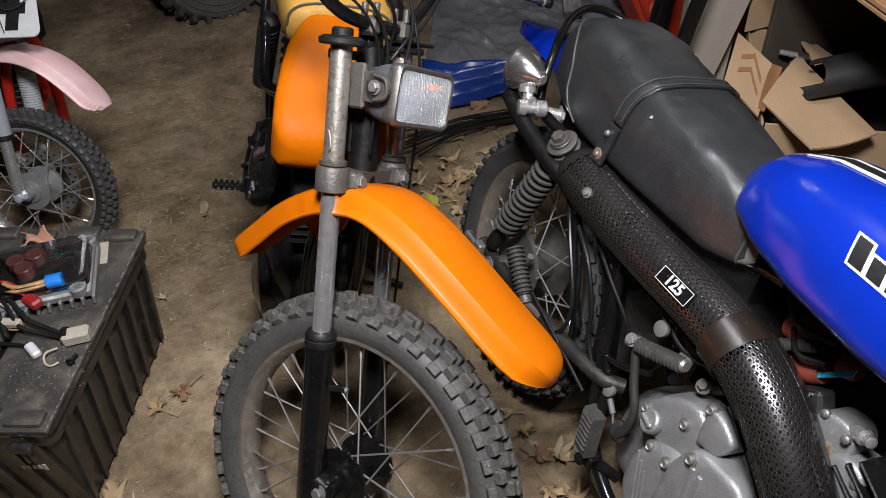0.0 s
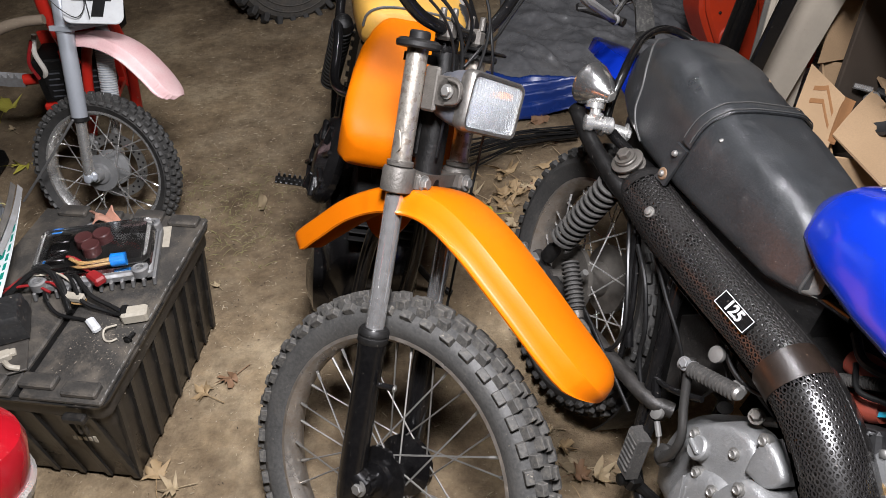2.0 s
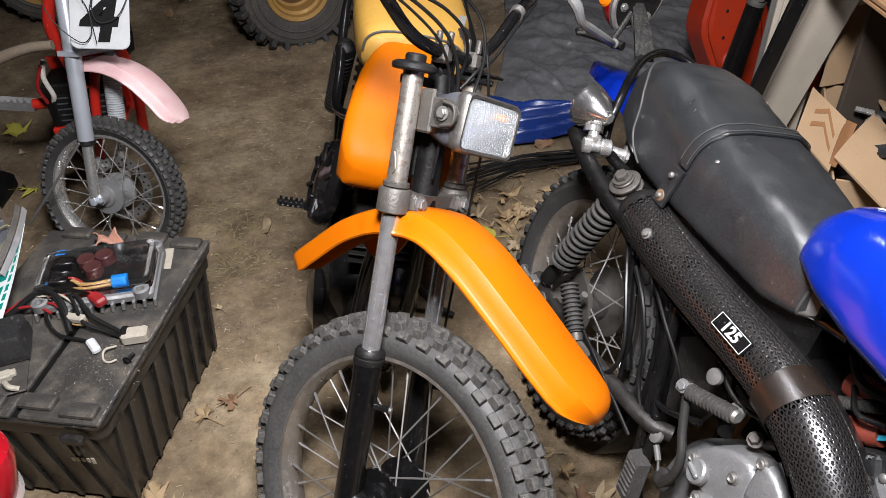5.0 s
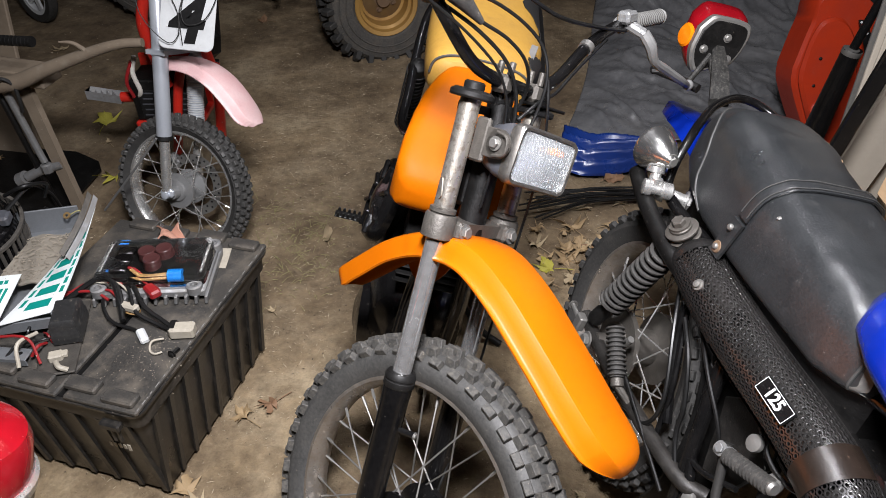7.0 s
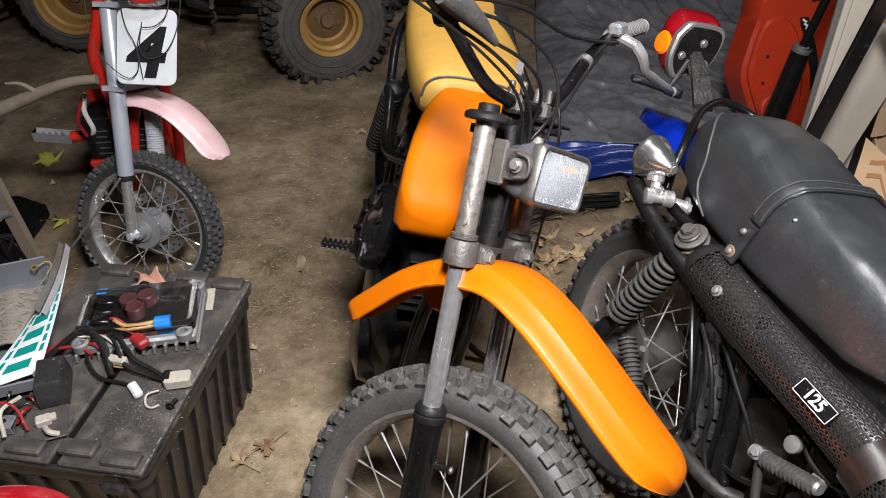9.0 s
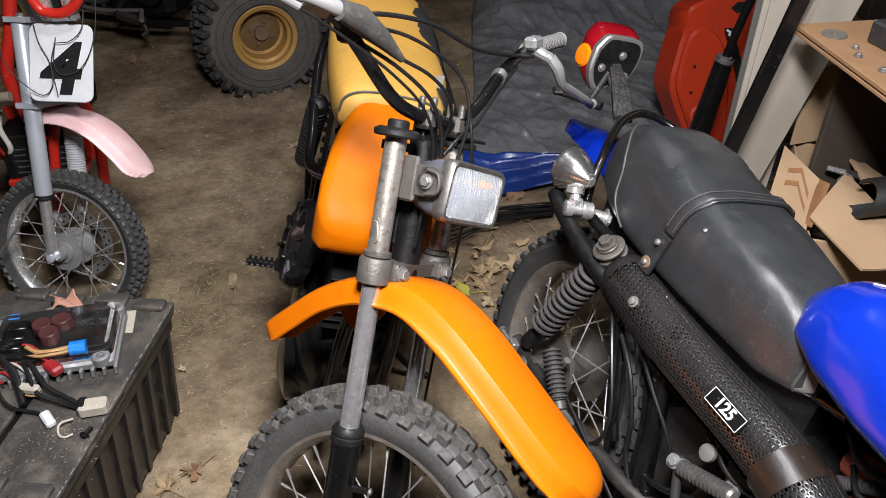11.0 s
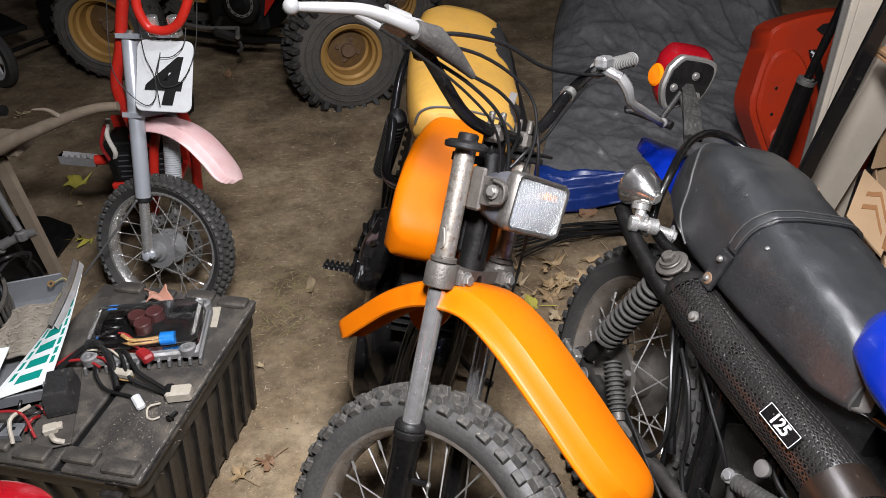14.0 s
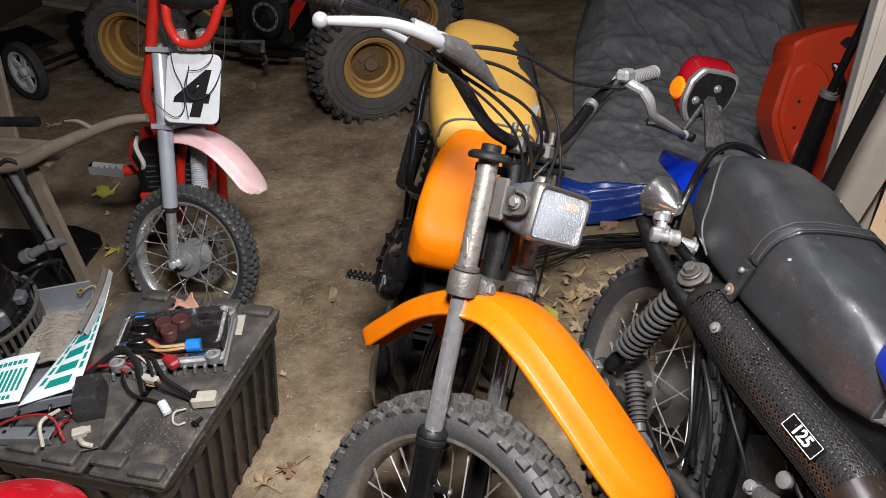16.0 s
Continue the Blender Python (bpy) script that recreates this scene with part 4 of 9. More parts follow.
part("fuel_tank", tank, M_TANK_ORANGE, moto, "orange fuel tank", BODY)
seat = Shape()
sec = [(-0.262, 0.06, 0.89, 0.935), (-0.268, 0.09, 0.86, 0.948), (-0.285, 0.110, 0.845, 0.955), (-0.33, 0.118, 0.825, 0.955), (-0.44, 0.128, 0.80, 0.945), (-0.55, 0.134, 0.79, 0.935), (-0.70, 0.135, 0.79, 0.925), (-0.85, 0.132, 0.80, 0.94), (-0.97, 0.115, 0.82, 0.95), (-1.03, 0.085, 0.85, 0.94), (-1.05, 0.05, 0.87, 0.925)]
seat.loft([oval(x, -0.022 + 0.016 * min(1.0, max(0.0, (-0.3 - x) / 0.2)), hw * (1.0 + 0.06 * min(1.0, max(0.0, (-0.3 - x) / 0.2))), z0, z1, p=3.0) for x, hw, z0, z1 in sec])
st = part("seat", seat, M_YELLOW, moto, "faded yellow vinyl seat with torn edge", BODY)
part("seat_welt", Shape().tube([p for p in oval(-0.280, -0.022, 0.1085, 0.847, 0.955, p=3.0)[0:15]], 0.0028, 6, 2), M_PIPING, st, "worn seam welt along the seat front", BODY)
part("seat_base", Shape().loft([oval(x - 0.026, 0.012, hw + 0.016, z0 - 0.025, z0 + (z1 - z0) * 0.78, p=3.0) for x, hw, z0, z1 in sec]), M_BLACK_DULL, st, "black foam and seat base showing at the tear", BODY)


def seat_pt(x, a, off):
    """A point on the seat's skin at the angle a, lifted by off."""
    xs = [r[0] for r in sec][::-1]
    hw, z0, z1 = (float(np.interp(x, xs, [r[k] for r in sec][::-1])) for k in (1, 2, 3))
    w = min(1.0, max(0.0, (-0.3 - x) / 0.2))
    c, s = math.cos(a), math.sin(a)
    return (x, -0.022 + 0.016 * w + (hw * (1 + 0.06 * w) + off) * math.copysign(abs(c) ** (2 / 3), c), (z0 + z1) / 2 + ((z1 - z0) / 2 + off) * math.copysign(abs(s) ** (2 / 3), s))


def seat_tear(x0, x1, low, high, seed):
    """Bare dark foam where the vinyl has gone, with a ragged edge."""
    r = random.Random(seed)
    rows = []
    for t in np.linspace(0, 1, 26):
        top = radians(low + (high - low) * math.sin(math.pi * (0.04 + 0.92 * t)) ** 0.6 + r.uniform(-5, 5))
        rows.append([seat_pt(x0 + (x1 - x0) * t, radians(low) + (top - radians(low)) * v, 0.0022) for v in np.linspace(0, 1, 7)])
    part("tear", Shape().sheet(rows, 0.0016), M_FOAM, st, "ragged tear showing dark foam", BODY)


seat_tear(-0.66, -1.0, 8, 66, 4)
seat_tear(-0.31, -0.46, 4, 50, 9)
part("torn_flap", Shape().sheet([[(-0.40 - 0.04 * u + 0.009 * v, 0.085 + 0.006 * v + 0.008 * u, 0.93 + 0.022 * u * u + 0.003 * v) for v in np.linspace(-1, 1, 4)] for u in np.linspace(0, 1, 5)], 0.002), M_LEVER, st, "grey torn flap of vinyl", BODY)

case = Shape()
case.loft([oval(-0.47, -0.02, 0.08, 0.24, 0.42), oval(-0.44, -0.02, 0.125, 0.19, 0.48), oval(-0.33, -0.02, 0.135, 0.16, 0.52), oval(-0.2, -0.02, 0.125, 0.15, 0.47), oval(-0.12, -0.02, 0.11, 0.17, 0.42), oval(-0.09, -0.02, 0.07, 0.22, 0.36)])
eng = part("engine", case, M_BLACK, moto, "black engine with oily cases", BODY)
cover = Shape().lathe([(0.105, 0.0), (0.108, 0.018), (0.10, 0.03), (0.085, 0.036), (0.08, 0.03), (0.05, 0.034), (0.02, 0.042)], frame_at((-0.31, -0.145, 0.53), (0.1, -1, 0.25)), 32)
part("side_cover", cover, M_BLACK, eng, "black round side cover", BODY)
for k in range(8):
    part("cover_rib", Shape().box((0.012, 0.05, 0.012), frame_at((-0.31, -0.145, 0.53), (0.1, -1, 0.25)) @ Matrix.Rotation(k * math.pi / 4, 4, "Z") @ Matrix.Translation((0, 0.07, 0.036)), 0.003), M_BLACK, eng, "", BODY)
barrel = Shape().lathe([(0.03, -0.15), (0.09, -0.13), (0.105, -0.09), (0.105, 0.07), (0.09, 0.11), (0.03, 0.13)], BODY.inverted() @ BODY @ frame_at((-0.21, -0.02, 0.26), (0, 1, 0.12)), 32)
part("exhaust_chamber", barrel, M_BLACK, moto, "glossy black exhaust chamber", BODY)
cyl = Shape()
for k in range(7):
    part("cooling_fin", Shape().box((0.16, 0.16, 0.006), Matrix.Translation((-0.16, -0.02, 0.50 + 0.022 * k)) @ Matrix.Rotation(radians(12), 4, "Y"), 0.002), M_BLACK_DULL, eng, "", BODY)
cyl.box((0.10, 0.10, 0.18), Matrix.Translation((-0.16, -0.02, 0.56)), 0.01)
part("cylinder", cyl, M_BLACK_DULL, eng, "black cylinder", BODY)
for y in (-0.06, 0.04):
    part("frame_tube", Shape().tube([(-0.02, y * 0.4, 0.82), (0.0, y, 0.55), (-0.03, y, 0.24), (-0.12, y, 0.15), (-0.45, y * 1.5, 0.15), (-0.55, y * 2, 0.3), (-0.5, y * 2.2, 0.62)], 0.015, 12, 6), M_BLACK, moto, "black frame tube", BODY)
for y in (-0.155, 0.12):
    part("frame_tube", Shape().tube([(-0.30, y * 0.6, 0.72), (-0.45, y, 0.66), (-0.6, y * 1.02, 0.68), (-0.85, y, 0.78), (-1.05, y * 0.7, 0.82)], 0.0125, 12, 6), M_BLACK, moto, "black rear frame tube", BODY)


def spring_boot(a, b, r, ribs):
    a, b = Vector(a), Vector(b)
    h = (b - a).length
    prof = [(r * 0.4, 0)]
    for k in range(ribs):
        prof += [(r, h * (k + 0.15) / ribs), (r, h * (k + 0.5) / ribs), (r * 0.72, h * (k + 0.7) / ribs), (r * 0.72, h * (k + 0.95) / ribs)]
    return Shape().lathe(prof + [(r * 0.4, h)], frame_at(a, b - a), 20)


for y in (-0.148, 0.11):
    sh = part("rear_shock", spring_boot((-0.70, y, 0.70), (-0.93, y, 0.40), 0.03, 16), M_RUBBER, moto, "rear shock under a ribbed rubber boot", BODY)
    part("shock_top", Shape().lathe([(0.026, -0.02), (0.028, 0.0), (0.022, 0.02), (0.012, 0.026)], frame_at((-0.695, y, 0.705), (0.5, 0, 0.7)), 18), M_BLACK_DULL, sh, "", BODY)
peg = Shape().box((0.028, 0.10, 0.006), Matrix.Translation((-0.42, -0.225, 0.375)), 0.002)
for k in range(7):
    for dx in (-0.012, 0.012):
        peg.box((0.005, 0.009, 0.014), Matrix.Translation((-0.42 + dx, -0.185 - 0.0135 * k, 0.382)), 0.001, 0.6)
peg.box((0.03, 0.04, 0.03), Matrix.Translation((-0.42, -0.165, 0.372)), 0.005)
part("footpeg", peg, M_BLACK_DULL, moto, "toothed black footpeg", BODY)
REARW = BODY @ Matrix.Translation((-1.02, -0.02, 0.32))
wire_wheel(moto, "rear_wheel", REARW, 0.32, 0.10, 0.229, 0.012, KNOBS_REAR, 46, M_BLACK_DULL, 0.07, 0.14, 18, (M_TYRE_DARK, M_RIM, M_STEEL))
for y in (-0.12, 0.09):
    part("swingarm", Shape().tube([(-0.45, y, 0.33), (-0.8, y, 0.33), (-1.05, y, 0.32)], 0.016, 12, 3), M_BLACK, moto, "black swingarm", BODY)
part("side_stand", Shape().tube([(-0.42, 0.10, 0.20), (-0.40, 0.20, 0.10), (-0.38, 0.27, 0.075)], 0.010, 10, 4), M_BLACK_DULL, moto, "", BODY)

# ---- the blue motorcycle ----
BLUE = pose_rows(((0.342, -0.9397, 0.0), (0.8937, 0.3253, -0.309), (0.2904, 0.1057, 0.9511)), (0.1556, 1.3457, 0.0))
bike = thing("motorcycle", (0.3, 1.2, 0.0), "blue trail motorcycle with black seat and perforated exhaust shield", "motorcycle")
wire_wheel(bike, "rear_wheel", BLUE @ Matrix.Translation((0.0, -0.02, 0.325)), 0.328, 0.108, 0.238, 0.013, KNOBS_REAR, 44, M_CAST, 0.085, 0.15, 36, (M_TYRE_DARK, M_RIM, M_CHROME), "spoked rear wheel with grimy drum")
part("inner_fender", Shape().sheet([[(0.358 * math.cos(radians(a)), y, 0.325 + 0.358 * math.sin(radians(a)) - 0.4 * (y + 0.02) ** 2) for y in np.linspace(-0.095, 0.06, 9)] for a in np.linspace(-28, 74, 30)], 0.004), M_BLACK_DULL, bike, "black inner fender ahead of the wheel", BLUE)
part("brake_arm", Shape().tube([(0.0, -0.11, 0.33), (0.06, -0.115, 0.36), (0.09, -0.115, 0.42)], 0.008, 8, 3), M_STEEL, bike, "", BLUE)
for y in (-0.125, 0.09):
    part("swingarm", Shape().tube([(-0.09, y, 0.325), (0.0, y, 0.325), (0.2, y, 0.345), (0.40, y * 0.9, 0.372), (0.45, y * 0.6, 0.378)], 0.016, 14, 4), M_GRIME, bike, "black swingarm", BLUE)
    part("axle_nut", Shape().hexbolt(frame_at((0.0, y * 1.2, 0.325), (0, y, 0)), 0.014, 0.014), M_STEEL, bike, "", BLUE)
part("chain_adjuster", Shape().tube([(-0.05, -0.15, 0.325), (-0.12, -0.15, 0.325)], 0.006, 8, 1).box((0.03, 0.02, 0.04), Matrix.Translation((-0.06, -0.15, 0.325)), 0.004).hexbolt(frame_at((-0.12, -0.15, 0.325), (-1, 0, 0)), 0.008, 0.008), M_STEEL, bike, "dull steel chain adjuster", BLUE)

# rear shocks with open coils
for y in (-0.135, 0.115):
    a, b = V(0.085, y, 0.685), V(-0.035, y, 0.36)
    body = Shape().lathe([(0.014, 0), (0.019, 0.02), (0.019, 0.2), (0.012, 0.21), (0.012, 0.3), (0.018, 0.31), (0.018, 0.345)], frame_at(a, b - a), 18)
    sh = part("rear_shock", body, M_BLACK_DULL, bike, "black rear shock with open coil spring", BLUE)
    d = frame_at(a, b - a)
    coil = [d @ V(0.0275 * math.cos(t), 0.0275 * math.sin(t), 0.05 + 0.225 * t / (2 * math.pi * 12)) for t in np.linspace(0, 2 * math.pi * 12, 12 * 16)]
    part("spring", Shape().tube(coil, 0.0052, 7, 1), M_GREYRUB, sh, "dusty black coil spring", BLUE)
    top = Shape()
    for r0, r1, h0, h1 in ((0.031, 0.033, 0.0, 0.010), (0.027, 0.029, 0.010, 0.020), (0.033, 0.033, 0.020, 0.027), (0.022, 0.022, 0.027, 0.034)):
        top.lathe([(r0 * 0.9, h0), (r0, h0 + 0.002), (r1, h1 - 0.002), (r1 * 0.9, h1)], frame_at((0.085, y + (0.012 if y < 0 else -0.012), 0.69), (-0.1, math.copysign(0.7, y), 0.7)), 22)
    top.hexbolt(frame_at((0.085, y + (0.012 if y < 0 else -0.012), 0.69), (-0.1, math.copysign(0.7, y), 0.7)) @ Matrix.Translation((0, 0, 0.034)), 0.014, 0.016)
    part("shock_mount", top, M_CAST, sh, "grimy rubber and steel washers with a large nut", BLUE)

# exhaust: chamber, tail pipe, perforated shield
LINE = [(0.12, -0.085, 0.660), (0.21, -0.085, 0.650), (0.32, -0.082, 0.645), (0.42, -0.075, 0.643), (0.52, -0.07, 0.644), (0.61, -0.07, 0.640), (0.69, -0.07, 0.618), (0.76, -0.07, 0.578), (0.83, -0.065, 0.525), (0.90, -0.055, 0.455), (0.95, -0.04, 0.38)]
part("exhaust_pipe", Shape().tube(LINE + [(0.98, -0.02, 0.32)], 0.038, 16, 4), M_PIPE, bike, "steel exhaust chamber, coloured dark for the shade behind the holes", BLUE)
part("tail_pipe", Shape().tube([(0.17, -0.11, 0.645), (0.10, -0.14, 0.655), (0.02, -0.152, 0.668), (-0.06, -0.155, 0.683), (-0.125, -0.155, 0.702)], [0.026, 0.021, 0.018, 0.018, 0.018], 16, 5).ring([(0.013, 0), (0.0185, 0), (0.0185, 0.006), (0.013, 0.006)], frame_at((-0.125, -0.155, 0.702), (-1, 0, 0.28)), 16), M_BLACK_DULL, bike, "matt black tail pipe", BLUE)
SPINE = smooth_line(LINE, 24)


def shield_point(u, a, grow=0.0):
    """u: 0 to 1 along the shield, a: degrees from outward to up."""
    k = u * (len(SPINE) - 1)
    i = min(int(k), len(SPINE) - 2)
    p = SPINE[i].lerp(SPINE[i + 1], k - i)
    t = (SPINE[min(i + 3, len(SPINE) - 1)] - SPINE[max(i - 3, 0)]).normalized()
    up = V(0, 0, 1)
    up = (up - up.dot(t) * t).normalized()
    out = t.cross(up) * -1
    if out.y > 0:
        out = -out
    r = 0.062 + grow
    flat = 1.0 + 0.12 * math.cos(radians(2 * a - 40))
    return p + r * flat * (math.cos(radians(a)) * out + math.sin(radians(a)) * up)


def perforated(nu, nv, a0, a1, u0=0.0, u1=1.0):
    """A thin shield with rows of round holes, every hole a real opening."""
    s = Shape()
    for i in range(nu):
        for j in range(nv):
            off = 0.5 * (j % 2)
            ua, ub = (i + off) / nu, (i + 1 + off) / nu
            if ub > 1.0001:
                continue
            cell = lambda x, y: shield_point(u0 + (u1 - u0) * (ua + (ub - ua) * x), a0 + (a1 - a0) * (j + y) / nv)
            k = 8
            outer, inner = [], []
            for q in range(k):
                t = 2 * math.pi * (q + 0.5) / k
                c, d = math.cos(t), math.sin(t)
                w = 0.5 / max(abs(c), abs(d))
                outer.append(cell(0.5 + w * c, 0.5 + w * d))
                inner.append(cell(0.5 + 0.31 * c, 0.5 + 0.31 * d))
            deep = []
            for q in range(k):
                t = 2 * math.pi * (q + 0.5) / k
                x, y = 0.5 + 0.31 * math.cos(t), 0.5 + 0.31 * math.sin(t)
                deep.append(shield_point(u0 + (u1 - u0) * (ua + (ub - ua) * x), a0 + (a1 - a0) * (j + y) / nv, -0.0022))
            fs = [(q, (q + 1) % k, k + (q + 1) % k, k + q) for q in range(k)] + [(k + q, k + (q + 1) % k, 2 * k + (q + 1) % k, 2 * k + q) for q in range(k)]
            s.add(outer + inner + deep, fs)
    return s


M_SHIELD = surf("black_perforated_shield", (0.011, 0.0107, 0.0106), (0.018, 0.0165, 0.0155), 0.18, 0.0, 6, 0.0, 160, r2=0.30, dust=0.03, dust_c=(0.07, 0.06, 0.05), spec=0.7, grit=0.2)
M_SHIELD_BAND = surf("heat_stained_black_paint", (0.010, 0.0075, 0.006), (0.022, 0.014, 0.010), 0.26, 0, 12, 0.1, 200, r2=0.45, dust=0.1, dust_c=(0.07, 0.045, 0.03), grit=0.3)
holes = perforated(38, 19, -50, 104, 0.012, 0.475)
lower_holes = perforated(38, 19, -50, 104, 0.512, 0.97)
holes.add(lower_holes.v, lower_holes.f)
mid_line = [Vector(p) for p in SPINE[::3]]
out_dirs = []
for p in holes.v:
    p = Vector(p)
    near = min(mid_line, key=lambda q: (q - p).length_squared)
    k = mid_line.index(near)
    t = (mid_line[min(k + 1, len(mid_line) - 1)] - mid_line[max(k - 1, 0)]).normalized()
    d = p - near
    out_dirs.append(tuple(BLUE.to_3x3() @ (d - d.dot(t) * t).normalized()))
shield = part("heat_shield", holes, M_SHIELD, bike, "black heat shield with rows of punched holes", BLUE, angle=180)
shield.data.normals_split_custom_set_from_vertices(out_dirs)
band = [[shield_point(u, a) for a in np.linspace(104, 140, 8)] for u in np.linspace(0.0, 0.985, 60)]
part("shield_flange", Shape().sheet(band, 0.002), M_SHIELD, shield, "smooth black flange of the shield", BLUE)
end = [[shield_point(u, a) for a in np.linspace(-52, 130, 18)] for u in np.linspace(-0.0, 0.014, 3)]
part("shield_end", Shape().sheet(end, 0.003), M_SHIELD, shield, "", BLUE)
nose = []
for k in range(7):
    q = k / 6
    back = (SPINE[3] - SPINE[0]).normalized() * (-0.034 * math.sin(q * math.pi / 2))
    nose.append([SPINE[0] + back + (shield_point(0.0, a) - SPINE[0]) * max(0.03, math.cos(q * math.pi / 2)) for a in np.linspace(-57, 140, 24)])
part("shield_nose", Shape().sheet(nose, 0.002), M_SHIELD, shield, "smooth rounded end of the shield", BLUE)
part("shield_joint", Shape().sheet([[shield_point(u, a, 0.0008) for a in np.linspace(-50, 104, 24)] for u in np.linspace(0.468, 0.522, 5)], 0.002), M_SHIELD_BAND, shield, "smooth brown-black band between the two rows of holes", BLUE)
low = [[shield_point(u, a) for a in np.linspace(-57, -50, 3)] for u in np.linspace(0.0, 0.985, 60)]
part("shield_hem", Shape().sheet(low, 0.003), M_SHIELD, shield, "", BLUE)
p0 = shield_point(0.105, 24)
part("shield_bolt", Shape().lathe([(0.011, 0), (0.011, 0.003), (0.007, 0.003), (0.007, 0.009), (0.003, 0.010)], frame_at(p0, p0 - SPINE[int(0.105 * len(SPINE))]), 16), M_STEEL, shield, "steel bolt and washer", BLUE)
badge_u, badge_a = 0.366, 27
bp = shield_point(badge_u, badge_a, 0.004)
bt = (shield_point(badge_u + 0.05, badge_a, 0.004) - shield_point(badge_u - 0.05, badge_a, 0.004)).normalized()
bn_ = (bp - shield_point(badge_u, badge_a, -0.03)).normalized()
BADGE = frame_at(bp, bn_, bt)
badge = part("number_badge", Shape().box((0.082, 0.031, 0.004), None, 0.0015), M_BLACK, shield, "small black badge with white number and border", BLUE @ BADGE)


def bordered(w, h, t, lift):
    s = Shape()
    for x, y, a, b in ((0, h / 2, w, t), (0, -h / 2, w, t), (w / 2, 0, t, h), (-w / 2, 0, t, h)):
        s.box((a, b, 0.001), Matrix.Translation((x, y, lift)), 0.0002)
    return s


part("badge_border", bordered(0.076, 0.026, 0.0012, 0.0024), M_WHITE, shield, "", BLUE @ BADGE)
part("badge_number", lettering("125", 0.027, 0.0006, 0.0007), M_WHITE, shield, "white number 125", BLUE @ BADGE @ Matrix.Translation((0, 0, 0.0028)))

# seat
SEAT = [(-0.20, -0.002, 0.066, 0.789, 0.822), (-0.17, -0.031, 0.095, 0.762, 0.857), (-0.12, -0.064, 0.121, 0.741, 0.897), (-0.05, -0.088, 0.14, 0.723, 0.926), (0.05, -0.103, 0.149, 0.71, 0.926), (0.155, -0.107, 0.149, 0.710, 0.908), (0.27, -0.104, 0.141, 0.714, 0.893), (0.38, -0.099, 0.124, 0.719, 0.881), (0.455, -0.095, 0.107, 0.722, 0.868), (0.515, -0.084, 0.087, 0.739, 0.854), (0.548, -0.070, 0.068, 0.756, 0.842)]


def seat_skin(x, a, lift=0.0):
    """A point of the seat's skin: a is 0 at the far side, 90 on top, 180 at the near side."""
    cols = np.array(SEAT)
    y0, y1, z0, z1 = (float(np.interp(x, cols[:, 0], cols[:, i])) for i in (1, 2, 3, 4))
    c, s = math.cos(radians(a)), math.sin(radians(a))
    p = 3.4 if s > 0 else 5.0
    zm = z0 + 0.36 * (z1 - z0)
    sag = 0.004 * noise.noise((x * 9, a / 40, 2.5)) + 0.0025 * noise.noise((x * 26, a / 14, 6.5))
    lift = lift + sag * max(0.0, s)
    return V(x, (y0 + y1) / 2 + ((y1 - y0) / 2 + lift) * math.copysign(abs(c) ** (2 / p), c), zm + ((z1 - zm + lift) if s > 0 else (zm - z0)) * math.copysign(abs(s) ** (2 / p), s))


xs = np.concatenate([np.linspace(-0.20, -0.15, 8), np.linspace(-0.14, 0.50, 60), np.linspace(0.51, 0.548, 6)])
bs = part("seat", Shape().loft([[seat_skin(x, 360 * k / 72) for k in range(72)] for x in xs]), M_VINYL, bike, "worn black vinyl seat with strap and grey piping", BLUE, angle=60)
part("seat_pan", Shape().loft([[(x, y, z) for y, z in ((y0 + 0.03, z0 + 0.02), (y1 - 0.03, z0 + 0.02), (y1 - 0.045, z0 - 0.085), (y0 + 0.045, z0 - 0.085))] for x, y0, y1, z0, z1 in SEAT]), M_BLACK_DULL, bs, "black steel seat pan", BLUE)
part("seat_strap", Shape().sheet([[seat_skin(x + 0.020 * max(0.0, math.sin(radians(a))) ** 2, a, 0.0045 + 0.001 * math.cos(k * math.pi / 2 - math.pi)) for k, x in enumerate(np.linspace(0.165, 0.193, 5))] for a in np.linspace(-20, 176, 50)], 0.004), M_VINYL, bs, "black strap across the seat", BLUE)
for x in (0.169, 0.189):
    part("strap_stitching", Shape().tube([seat_skin(x + 0.020 * max(0.0, math.sin(radians(a))) ** 2, a, 0.0075) for a in np.linspace(-15, 174, 48)], 0.0012, 5, 1), M_PIPING, bs, "raised seam of the strap", BLUE)
part("seat_piping", Shape().tube([seat_skin(-0.145 + 0.185 * (abs(a - 90) / 120) ** 1.6, a, 0.001) for a in np.linspace(-30, 210, 60)], 0.0026, 8, 1), M_PIPING, bs, "grey piping along the seat seam", BLUE)
part("seat_piping", Shape().tube([seat_skin(0.524, a, 0.001) for a in np.linspace(-30, 215, 50)], 0.0028, 8, 1), M_PIPING, bs, "grey piping along the seat seam", BLUE)
tab = Shape().loft([[V(x0, -0.1095 + dy, z) for x0, dy in ((0.152 + sk, 0), (0.186 + sk, 0), (0.186 + sk, -0.006), (0.152 + sk, -0.006))] for z, sk in ((0.716, -0.004), (0.742, 0.0), (0.775, 0.004), (0.80, 0.008))])
sb = part("strap_bracket", tab, M_VINYL, bs, "stitched end of the strap", BLUE)
part("strap_plate", Shape().lathe([(0.012, 0), (0.0125, 0.002), (0.011, 0.004), (0.004, 0.0045)], frame_at((0.165, -0.114, 0.733), (0, -1, 0.1)), 20), M_RUST, sb, "rusty washer", BLUE)
